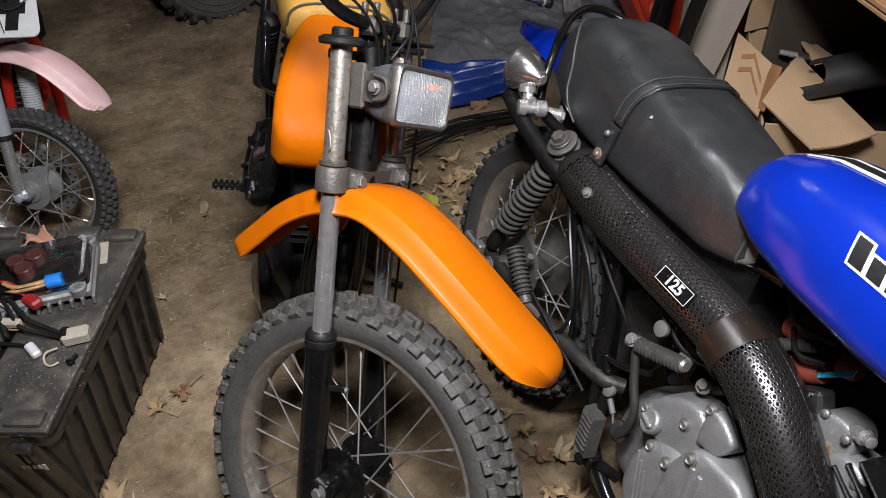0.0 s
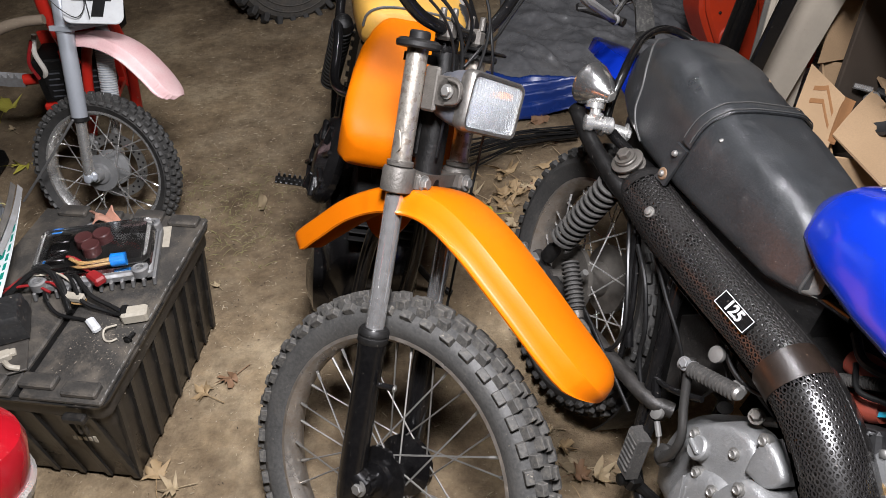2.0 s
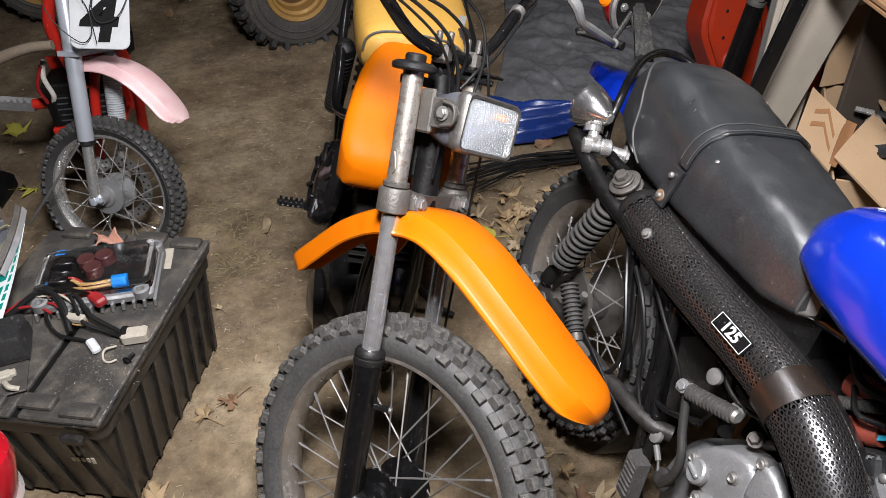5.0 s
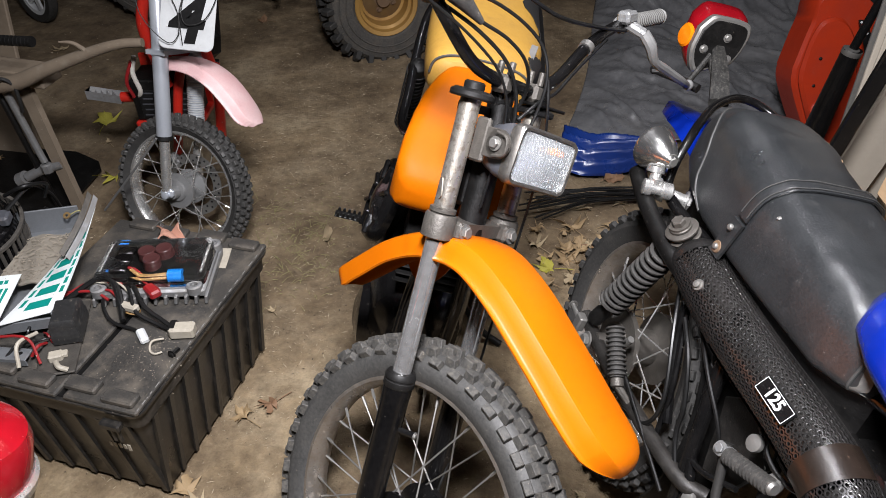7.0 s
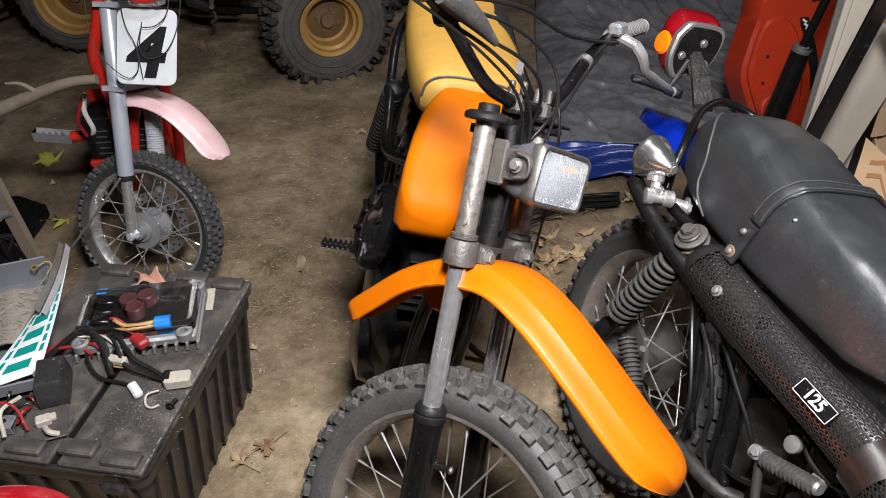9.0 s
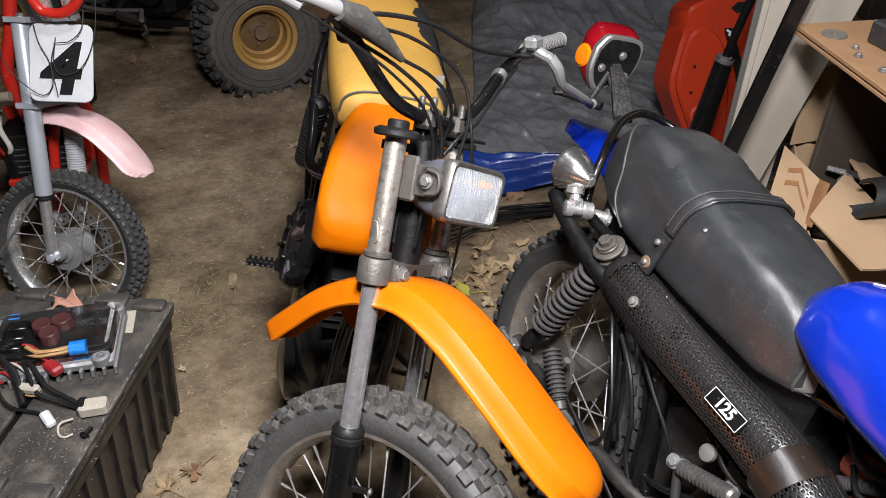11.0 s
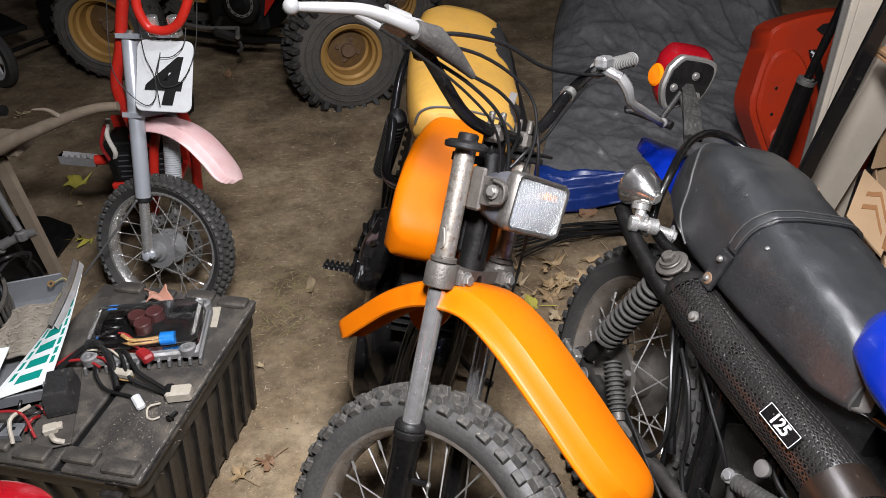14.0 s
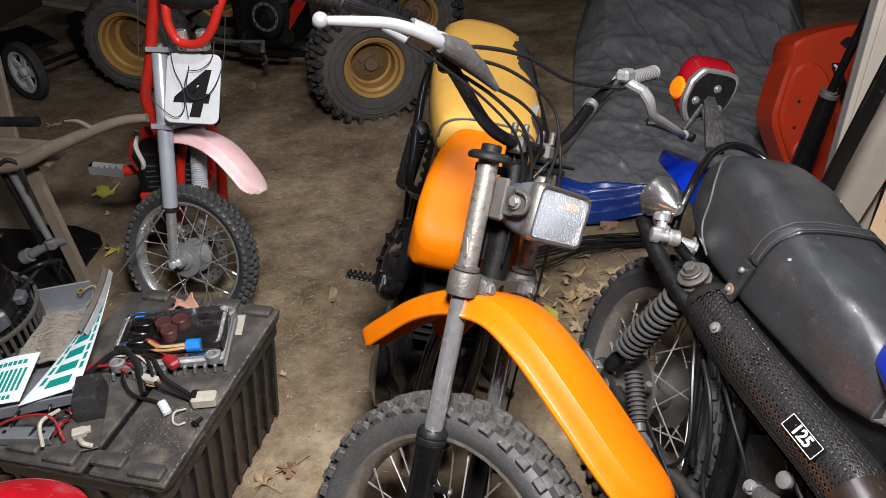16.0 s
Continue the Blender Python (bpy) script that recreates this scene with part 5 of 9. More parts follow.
for x, z in ((0.165, 0.733), (0.172, 0.782)):
    part("strap_bolt", Shape().lathe([(0.0065, 0), (0.0065, 0.003), (0.0045, 0.006), (0.001, 0.007)], frame_at((x, -0.117, z), (0, -1, 0.1)), 16), M_STEEL, sb, "domed steel rivet", BLUE)
part("seat_stud", Shape().lathe([(0.004, 0), (0.004, 0.002), (0.002, 0.003)], frame_at(seat_skin(0.238, 153), (0, -0.6, 0.7)), 12), M_STEEL, bs, "small pale stud", BLUE)
part("torn_corner", Shape().sheet([[seat_skin(x + 0.006 * math.sin(a / 7), a, 0.0012) for a in np.linspace(168 + 14 * abs(x - 0.536) / 0.012, 222, 10)] for x in np.linspace(0.529, 0.545, 5)], 0.001), M_GRIP_GREY, bs, "split seam showing pale grey foam", BLUE)
scuff = Shape()
rnd = random.Random(5)
for k in range(26):
    x, a, L = rnd.uniform(-0.06, 0.14), rnd.gauss(44, 9), rnd.uniform(0.008, 0.03)
    w = rnd.uniform(0.3, 1.0)
    scuff.sheet([[seat_skin(x + L * i / 3, a + q * w + 1.5 * i / 3, 0.0006) for q in (-1, 1)] for i in range(4)], 0.0006)
tagged(part("scuffs", scuff, M_CARD, bs, "pale scuffs worn through the vinyl", BLUE), kind="stuff")

# tank
TANK = [(0.432, 0.02, 0.83, 0.868), (0.445, 0.055, 0.815, 0.895), (0.48, 0.09, 0.805, 0.93), (0.55, 0.122, 0.795, 0.962), (0.65, 0.138, 0.785, 0.98), (0.78, 0.145, 0.785, 0.988), (0.92, 0.138, 0.79, 0.988), (1.02, 0.115, 0.80, 0.975), (1.07, 0.08, 0.82, 0.95)]


def tank_ring(x, grow=0.0, n=40):
    out = []
    for k in range(n):
        a = 2 * math.pi * k / n
        out.append(tank_point(x, math.degrees(a), grow))
    return out


def tank_point(x, a, grow=0.0):
    cols = np.array(TANK)
    hw, z0, z1 = (float(np.interp(x, cols[:, 0], cols[:, i])) for i in (1, 2, 3))
    c, s = math.cos(radians(a)), math.sin(radians(a))
    p = 2.5
    zm = z0 + 0.30 * (z1 - z0)
    return V(x, (hw + grow) * math.copysign(abs(c) ** (2 / p), c), zm + ((z1 - zm) + grow if s > 0 else zm - z0 + grow) * math.copysign(abs(s) ** (2 / p), s))


tx = np.concatenate([np.linspace(0.432, 0.47, 9), np.linspace(0.48, 1.02, 26), np.linspace(1.03, 1.07, 4)])
tk = part("fuel_tank", Shape().loft([tank_ring(x) for x in tx]), M_BLUE, bike, "glossy royal blue fuel tank with stripes", BLUE, angle=60)
for a0, a1, mt in ((96, 100, M_WHITE), (89, 96, M_INK), (86, 89, M_WHITE)):
    part("tank_stripe", Shape().sheet([[tank_point(x, a, 0.0012) for a in np.linspace(a0, a1, 4)] for x in np.linspace(0.50, 1.03, 30)], 0.0012), mt, tk, "painted stripe", BLUE)
# the emblem on the side of the tank
for k in range(8):
    x0, tall = 0.702 + k * 0.031, 8.0 if k == 0 else 5.5
    for mt, e, lift in ((M_WHITE, 0.0042, 0.0012), (M_INK, 0.0, 0.0024)):
        part("emblem_block", Shape().sheet([[tank_point(x0 + u * (0.023 + 2 * e) - e + 0.011 * (a - 152) / 12, a, lift) for a in np.linspace(159 - 2 * tall - e * 400, 159 + e * 400, 6)] for u in np.linspace(0, 1, 5)], 0.001), mt, tk, "black emblem block edged in white", BLUE)
part("tank_rubber", Shape().box((0.07, 0.10, 0.03), Matrix.Translation((0.46, 0, 0.79)), 0.01), M_RUBBER, bike, "", BLUE)

# tail: fender, grab rail, indicators, lamp
rows = fender_sheet([(-0.56, 0.70), (-0.45, 0.725), (-0.33, 0.735), (-0.2, 0.72), (-0.05, 0.66), (0.08, 0.56)], [0.02, 0.066, 0.085, 0.09, 0.09, 0.08], 0.03, 30, 13, 0.01)
part("rear_fender", Shape().sheet(rows, 0.004), M_BLUE, bike, "blue rear fender", BLUE @ Matrix.Translation((0, 0.115, 0.012)))
part("grab_rail", Shape().tube([(-0.085, -0.098, 0.69), (-0.10, -0.10, 0.75), (-0.13, -0.078, 0.80), (-0.185, -0.035, 0.826), (-0.245, 0.022, 0.846), (-0.285, 0.095, 0.857), (-0.266, 0.155, 0.853), (-0.21, 0.195, 0.83), (-0.15, 0.20, 0.76)], 0.0095, 12, 6), M_BLACK, bike, "black tube grab rail", BLUE)


def indicator(m):
    s = Shape().lathe([(0.009, -0.064), (0.0125, -0.061), (0.017, -0.054), (0.027, -0.041), (0.036, -0.026), (0.0425, -0.010), (0.0465, 0.002), (0.0475, 0.004), (0.0475, 0.010), (0.040, 0.012)], m, 28)
    ob = part("turn_signal", s, M_MIRROR, bike, "chrome bullet turn signal", BLUE)
    part("signal_lens", Shape().lathe([(0.036, 0.010), (0.034, 0.022), (0.02, 0.032), (0.002, 0.035)], m, 24), M_AMBER, ob, "amber lens", BLUE)
    return ob


sig = indicator(frame_at((-0.118, -0.148, 0.768), (-0.86, -0.16, -0.10)))
stalk = Shape().tube([(-0.085, -0.15, 0.748), (-0.07, -0.15, 0.735), (-0.062, -0.15, 0.72)], 0.012, 12, 3)
stalk.lathe([(0.013, -0.03), (0.017, -0.028), (0.017, -0.012), (0.013, -0.010), (0.013, 0.010), (0.018, 0.012), (0.018, 0.03), (0.012, 0.034)], frame_at((-0.05, -0.145, 0.712), (0.25, 0.9, 0.1)), 18)
stalk.lathe([(0.013, 0), (0.015, 0.002), (0.015, 0.016), (0.011, 0.02)], frame_at((-0.062, -0.15, 0.733), (0.2, 0, -1)), 16)
stalk.tube([(-0.075, -0.135, 0.70), (-0.045, -0.075, 0.70)], 0.0135, 14, 1)
stalk.hexbolt(frame_at((-0.045, -0.075, 0.70), (0.4, 0.9, 0)), 0.0155, 0.014)
stalk.hexbolt(frame_at((-0.078, -0.14, 0.70), (-0.4, -0.9, 0)), 0.0145, 0.012)
stalk.ring([(0.0135, -0.008), (0.0215, -0.008), (0.0215, 0.008), (0.0135, 0.008)], frame_at((-0.068, -0.12, 0.70), (0.4, 0.9, 0)), 20)
stalk.ring([(0.0125, -0.006), (0.019, -0.006), (0.019, 0.006), (0.0125, 0.006)], frame_at((-0.078, -0.15, 0.742), (0.4, 0, -0.9)), 20)
part("signal_stalk", stalk, M_CHROME, sig, "chrome stalk and clamp", BLUE)
part("signal_bolt", Shape().hexbolt(frame_at((-0.063, -0.137, 0.774), (0.86, 0.16, 0.10)), 0.011, 0.010), M_STEEL, sig, "", BLUE)

TAIL = frame_at((0.338, 1.875, 0.852), (0.342, -0.93, 0.16), (0.8937, 0.3253, -0.309)) @ Matrix.Scale(0.84, 4)
outline0 = [(-0.075, 0.035), (-0.05, 0.07), (-0.02, 0.078), (0.055, 0.078), (0.078, 0.055), (0.074, 0.0), (0.055, -0.045), (0.03, -0.055), (-0.03, -0.085), (-0.055, -0.08), (-0.078, -0.03)]
outline = [(p.x, p.y) for p in smooth_line([(x, y, 0) for x, y in outline0 + outline0[:1]], 4)[:-1]]
lamp = part("tail_lamp", Shape().prism(outline, 0.03, None, 0.006), M_STEEL, bike, "tail lamp with grey back shell and red lens", TAIL)
part("lamp_back", Shape().prism([(x * 0.86, y * 0.85) for x, y in outline], 0.006, Matrix.Translation((0, 0, 0.015)), 0.002), M_BLACK_DULL, lamp, "black inner plate", TAIL)
part("red_lens", Shape().loft([[(x * k, y * k + dy, z) for x, y in outline] for k, dy, z in ((0.99, 0, -0.014), (1.05, 0.010, -0.03), (1.04, 0.022, -0.062), (0.9, 0.03, -0.085), (0.5, 0.03, -0.094))]), M_REDLENS, lamp, "red plastic lens", TAIL)
part("side_reflector", Shape().lathe([(0.034, 0), (0.034, 0.006), (0.028, 0.011), (0.004, 0.013)], Matrix.Translation((-0.077, 0.0, -0.042)) @ frame_at((0, 0, 0), (-1, 0, 0.15)), 24), M_AMBER, lamp, "round amber side reflector", TAIL)
for x, y in ((0.012, 0.026), (-0.045, -0.018), (0.036, -0.03)):
    part("lamp_bolt", Shape().hexbolt(Matrix.Translation((x, y, 0.018)), 0.0085, 0.007), M_STEEL, lamp, "", TAIL)
arm = Shape().loft([[V(*c) + V(*o) for o in ((-w, 0, h), (-w * 0.4, 0, h * 1.5), (w, 0, h), (w, 0, -h), (-w, 0, -h))] for c, w, h in (((0.340, 1.865, 0.842), 0.013, 0.012), ((0.344, 1.83, 0.826), 0.017, 0.012), ((0.346, 1.77, 0.806), 0.020, 0.010), ((0.345, 1.71, 0.782), 0.022, 0.008))])
la = part("lamp_arm", arm, M_ARM, bike, "speckled dark lamp bracket arm")
part("arm_strut", Shape().tube([(0.325, 1.85, 0.838), (0.298, 1.83, 0.80), (0.272, 1.80, 0.775)], 0.007, 8, 3).tube([(0.325, 1.85, 0.832), (0.335, 1.76, 0.79), (0.33, 1.70, 0.77)], 0.006, 8, 3), M_ARM, la, "thin bracket strut")
part("signal_stub", Shape().tube([(0.20, 1.83, 0.80), (0.25, 1.80, 0.795), (0.30, 1.76, 0.79)], 0.011, 10, 3).box((0.05, 0.03, 0.012), Matrix.Translation((0.215, 1.825, 0.80)), 0.004), M_RUBBER, bike, "black rubber signal stub")

# engine right side
ENGINE = BLUE @ Matrix.Translation((0.022, 0.048, -0.05))
core = Shape().loft([oval(0.42, 0.0, 0.07, 0.24, 0.40), oval(0.46, 0.0, 0.095, 0.21, 0.44), oval(0.60, 0.0, 0.10, 0.19, 0.47), oval(0.74, 0.0, 0.10, 0.20, 0.45), oval(0.80, 0.0, 0.085, 0.24, 0.40)])
en = part("engine", core, M_ALU, bike, "dusty grey aluminium engine cases", ENGINE)
def cast_cover(poly, y0, y1, edge):
    """A rounded cast cover with the outline (x, z), from y0 out to y1."""
    pts = [(p.x, p.y) for p in smooth_line([(x, z, 0) for x, z in poly + poly[:1]], 6)[:-1]]
    cx, cz = sum(p[0] for p in pts) / len(pts), sum(p[1] for p in pts) / len(pts)
    rings = []
    for y, ins in ((y0, 0.0), (y1 + edge, 0.0), (y1 + 0.6 * edge, 0.10 * edge), (y1 + 0.25 * edge, 0.35 * edge), (y1 + 0.06 * edge, 0.75 * edge), (y1, 1.3 * edge), (y1 - 0.0015, 3.5 * edge)):
        ring = []
        for x, z in pts:
            d = math.hypot(x - cx, z - cz)
            k = max(0.05, 1 - ins / d)
            ring.append((cx + (x - cx) * k, y, cz + (z - cz) * k))
        rings.append(ring)
    return Shape().loft(rings)


oval_line = lambda cx, cz, rx, rz, n=14: [(cx + rx * math.cos(2 * math.pi * k / n), cz + rz * math.sin(2 * math.pi * k / n)) for k in range(n)]
COVERS = BLUE @ Matrix.Translation((0.010, 0.0, -0.012))
cv = part("clutch_cover", cast_cover(oval_line(0.645, 0.312, 0.098, 0.116), -0.05, -0.108, 0.02), M_ALU, en, "rounded alloy clutch cover, speckled with dirt", COVERS)
part("upper_case", cast_cover([(0.50, 0.395), (0.508, 0.43), (0.543, 0.482), (0.595, 0.517), (0.632, 0.51), (0.66, 0.47), (0.65, 0.40), (0.57, 0.385)], -0.03, -0.092, 0.014), M_ALU, en, "cast alloy upper case", COVERS)
part("front_cover", cast_cover([(0.628, 0.405), (0.645, 0.462), (0.668, 0.487), (0.70, 0.495), (0.758, 0.50), (0.80, 0.44), (0.79, 0.31), (0.70, 0.24), (0.645, 0.27)], -0.04, -0.118, 0.012), M_ALU, en, "alloy side cover with raised ribs", COVERS)
part("oil_pump_cover", cast_cover([(0.640, 0.478), (0.632, 0.515), (0.634, 0.552), (0.66, 0.556), (0.694, 0.542), (0.70, 0.525), (0.682, 0.49)], -0.03, -0.104, 0.010), M_ALU, en, "smooth three-cornered alloy oil pump cover", COVERS)
ridge = Shape()
for q in range(2):
    ridge.box((0.012, 0.010, 0.15), Matrix.Translation((0.692 + 0.019 * q, -0.118, 0.385)) @ Matrix.Rotation(radians(-14), 4, "Y"), 0.003)
part("cover_rib", ridge, M_ALU, en, "pair of raised cast ribs", COVERS)
ridge = Shape()
for q in range(3):
    ridge.box((0.0035, 0.006, 0.13), Matrix.Translation((0.588 + 0.016 * q, -0.107, 0.30 - 0.01 * q)) @ Matrix.Rotation(radians(-24), 4, "Y"), 0.001)
part("cover_rib", ridge, M_ALU, en, "fine cast ribs", COVERS)
cap_pose = frame_at((0.548, -0.088, 0.414), (-0.25, -1, 0.3))
part("filler_cap", Shape().lathe([(0.021, 0), (0.023, 0.003), (0.023, 0.014), (0.020, 0.018), (0.004, 0.018)], cap_pose, 28).box((0.036, 0.010, 0.010), cap_pose @ Matrix.Translation((0, 0, 0.021)), 0.003), M_ALU, en, "round alloy filler cap with a slot bar", COVERS)
for x, y, z in ((0.604, -0.094, 0.476), (0.624, -0.112, 0.400), (0.664, -0.122, 0.465), (0.634, -0.10, 0.55), (0.775, -0.12, 0.42), (0.520, -0.094, 0.425), (0.575, -0.104, 0.385)):
    part("cover_screw", Shape().lathe([(0.012, -0.012), (0.012, 0.0), (0.0085, 0.0005), (0.0085, 0.005), (0.006, 0.0065), (0.0045, 0.004), (0.001, 0.004)], frame_at((x, y, z), (0, -1, 0.1)), 16), M_STEEL, en, "", COVERS)
part("crankcase_bolt", Shape().hexbolt(frame_at((0.575, -0.06, 0.535), (0.1, -0.7, 0.6)), 0.010, 0.014).tube([(0.575, -0.03, 0.52), (0.60, -0.03, 0.545), (0.63, -0.02, 0.55)], 0.009, 10, 3), M_CAST, en, "", COVERS)
for k in range(9):
    part("cooling_fin", Shape().box((0.17, 0.17, 0.0055), Matrix.Translation((0.80 + 0.012 * k, -0.005, 0.50 + 0.0195 * k)) @ Matrix.Rotation(radians(24), 4, "Y"), 0.002), M_BLACK_DULL, en, "dark cylinder fin", ENGINE)
part("cylinder", Shape().tube([(0.77, 0, 0.46), (0.89, 0, 0.69)], 0.06, 20, 1), M_BLACK_DULL, en, "", ENGINE)
part("air_box", Shape().box((0.16, 0.14, 0.15), Matrix.Translation((0.55, 0.02, 0.60)), 0.02), M_BLACK_DULL, bike, "black plastic air box", BLUE)
part("battery", Shape().box((0.09, 0.10, 0.10), Matrix.Translation((0.38, 0.02, 0.56)), 0.006), M_BLACK_DULL, bike, "", BLUE)
part("ribbed_hose", spring_boot((0.628, -0.012, 0.662), (0.685, -0.012, 0.712), 0.0105, 16), M_GREYRUB, bike, "grey corrugated hose", BLUE)
for a, b, r in (((0.612, 0.012, 0.685), (0.662, 0.012, 0.705), 0.024), ((0.655, 0.012, 0.640), (0.700, 0.012, 0.668), 0.024), ((0.705, 0.03, 0.688), (0.735, 0.03, 0.70), 0.018)):
    part("intake_boot", Shape().tube([a, tuple((p + q) / 2 for p, q in zip(a, b)), b], [r * 0.85, r, r, r * 0.8], 14, 4), M_BOOT, bike, "dull red rubber boot", BLUE)
for pts, mt, r in (([(0.60, -0.01, 0.735), (0.65, -0.03, 0.725), (0.70, -0.01, 0.735)], M_CABLE, 0.008), ([(0.61, -0.015, 0.665), (0.64, -0.03, 0.64), (0.69, -0.03, 0.63), (0.73, -0.01, 0.65)], M_CABLE, 0.006), ([(0.63, -0.01, 0.70), (0.67, -0.03, 0.685), (0.71, -0.02, 0.70)], M_CABLE, 0.0045), ([(0.71, -0.055, 0.62), (0.78, -0.06, 0.60), (0.84, -0.07, 0.58)], M_CABLE, 0.005)):
    part("hose", Shape().tube(pts, r, 9, 6), mt, bike, "black hose", BLUE)
part("cyan_strap", Shape().sheet([[(0.69 + 0.055 * t, -0.005 + 0.006 * math.sin(3 * t) + 0.002 * w, 0.652 + 0.062 * t + 0.006 * w) for w in (-1, 1)] for t in np.linspace(0, 1, 8)], 0.002), M_CYAN, bike, "cyan plastic strap", BLUE)
part("side_panel", Shape().prism([(0.44, 0.36), (0.44, 0.74), (0.62, 0.77), (0.95, 0.77), (0.98, 0.45), (0.80, 0.34)], 0.006, Matrix.Translation((0, 0.11, 0)) @ Matrix.Rotation(radians(90), 4, "X"), 0.002), M_BLACK_DULL, bike, "black plastic side panel", BLUE)
cb = part("carburettor", cast_cover([(0.748, 0.575), (0.745, 0.63), (0.765, 0.652), (0.80, 0.655), (0.818, 0.63), (0.815, 0.575), (0.79, 0.56)], 0.03, -0.025, 0.008), M_ALU, en, "dirty pale alloy carburettor", BLUE)
part("float_bowl", cast_cover([(0.80, 0.545), (0.795, 0.60), (0.83, 0.625), (0.862, 0.61), (0.862, 0.55), (0.83, 0.535)], 0.03, -0.035, 0.01), M_ALU, cb, "alloy float bowl", BLUE)
part("choke_knob", Shape().lathe([(0.010, 0), (0.010, 0.012), (0.013, 0.013), (0.013, 0.030), (0.009, 0.032), (0.009, 0.045), (0.006, 0.047)], frame_at((0.795, -0.012, 0.652), (0.75, -0.35, 0.35)), 18), M_CHROME, cb, "bright threaded adjuster", BLUE)
part("brass_nut", Shape().hexbolt(frame_at((0.784, -0.026, 0.598), (0, -1, 0.3)), 0.014, 0.012), M_BRASS, cb, "dull brass plug", BLUE)
for x, z in ((0.757, 0.645), (0.805, 0.645), (0.81, 0.555), (0.853, 0.603), (0.853, 0.557)):
    part("carb_screw", Shape().lathe([(0.007, -0.004), (0.007, 0.003), (0.004, 0.005)], frame_at((x, -0.034 if x > 0.8 else -0.026, z), (0, -1, 0.1)), 12), M_STEEL, cb, "", BLUE)
part("idle_block", Shape().box((0.05, 0.04, 0.045), Matrix.Translation((0.722, 0.0, 0.626)) @ Matrix.Rotation(radians(-35), 4, "Y"), 0.006), M_TOOLS, bike, "dark grey plastic block", BLUE)
for x, z, r in ((0.755, 0.545, 0.02), (0.79, 0.515, 0.024), (0.83, 0.545, 0.016)):
    part("union_nut", Shape().lathe([(r * 0.8, 0), (r, 0.003), (r, 0.016), (r * 0.6, 0.02), (r * 0.6, 0.034), (r * 0.4, 0.036)], frame_at((x + 0.05, -0.05, z - 0.02), (0.3, -1, 0.2)), 8), M_DIRTY_ALU, en, "dull metal union", BLUE)
# frame
for y in (-0.10, 0.10):
    part("frame_tube", Shape().tube([(-0.12, y, 0.70), (0.0, y, 0.695), (0.16, y * 0.7, 0.70), (0.42, y * 0.5, 0.735), (0.60, y * 0.4, 0.77)], 0.0125, 12, 5), M_BLACK, bike, "black seat frame tube", BLUE)
    part("frame_tube", Shape().tube([(0.30, y, 0.685), (0.34, y, 0.55), (0.40, y, 0.38), (0.46, y * 0.9, 0.22), (0.62, y * 0.8, 0.15), (0.85, y * 0.5, 0.17)], 0.014, 12, 5), M_BLACK, bike, "black frame tube", BLUE)
part("frame_gusset", Shape().prism([(0.30, 0.50), (0.36, 0.56), (0.47, 0.50), (0.44, 0.40), (0.36, 0.36)], 0.012, Matrix.Rotation(radians(90), 4, "X") @ Matrix.Translation((0.01, 0, 0.03)), 0.003), M_GRIME, bike, "greasy dark gusset plate", BLUE)
part("frame_brace", Shape().tube([(0.12, -0.10, 0.68), (0.2, -0.105, 0.52), (0.30, -0.105, 0.40)], 0.009, 10, 4), M_BLACK, bike, "", BLUE)
part("fender_bracket", Shape().tube([(0.16, -0.10, 0.60), (0.26, -0.11, 0.47), (0.3, -0.11, 0.36)], 0.006, 8, 4), M_BLACK, bike, "", BLUE)
# kickstarter
kl = part("kickstarter", Shape().tube([(0.436, -0.098, 0.512), (0.452, -0.10, 0.485), (0.485, -0.103, 0.435), (0.518, -0.105, 0.392), (0.522, -0.104, 0.350), (0.506, -0.10, 0.310)], [0.010, 0.009, 0.0085, 0.0085, 0.009, 0.012], 12, 5), M_GRIME_STEEL, bike, "greasy grey folding kickstart lever", BLUE)
part("knuckle", Shape().lathe([(0.010, -0.018), (0.014, -0.016), (0.014, 0.016), (0.010, 0.018)], frame_at((0.444, -0.100, 0.498), (0.85, 0, 0.4)), 14).hexbolt(frame_at((0.444, -0.112, 0.505), (0, -1, 0.3)), 0.009, 0.008), M_DIRTY_ALU, kl, "worn knuckle", BLUE)
part("pedal_rubber", spring_boot((0.456, -0.104, 0.503), (0.553, -0.098, 0.549), 0.0155, 12), M_GREYRUB, kl, "dusty ribbed rubber", BLUE)
part("pedal_end", Shape().lathe([(0.012, 0), (0.0125, 0.004), (0.009, 0.009)], frame_at((0.553, -0.098, 0.549), (0.9, 0, 0.42)), 14), M_STEEL, kl, "bare metal end", BLUE)
part("lever_pivot", Shape().lathe([(0.021, 0), (0.022, 0.003), (0.022, 0.014), (0.016, 0.018), (0.008, 0.018), (0.008, 0.026), (0.003, 0.027)], frame_at((0.503, -0.085, 0.312), (0, -1, 0.2)), 20), M_GRIME_STEEL, kl, "round lever boss", BLUE)
# rider and passenger footpegs
PEGS = BLUE @ Matrix.Translation((0.024, 0.046, -0.066))
pf = Shape().loft([[V(*c) + V(a, b, 0) for a, b in ((-0.019, -0.016), (0.019, -0.016), (0.021, 0.012), (-0.021, 0.012))] for c in ((0.43, -0.165, 0.385), (0.432, -0.168, 0.38), (0.455, -0.175, 0.31), (0.457, -0.175, 0.305))])
fp = part("footpeg", pf, M_GREYRUB, bike, "folded rubber footpeg", PEGS)
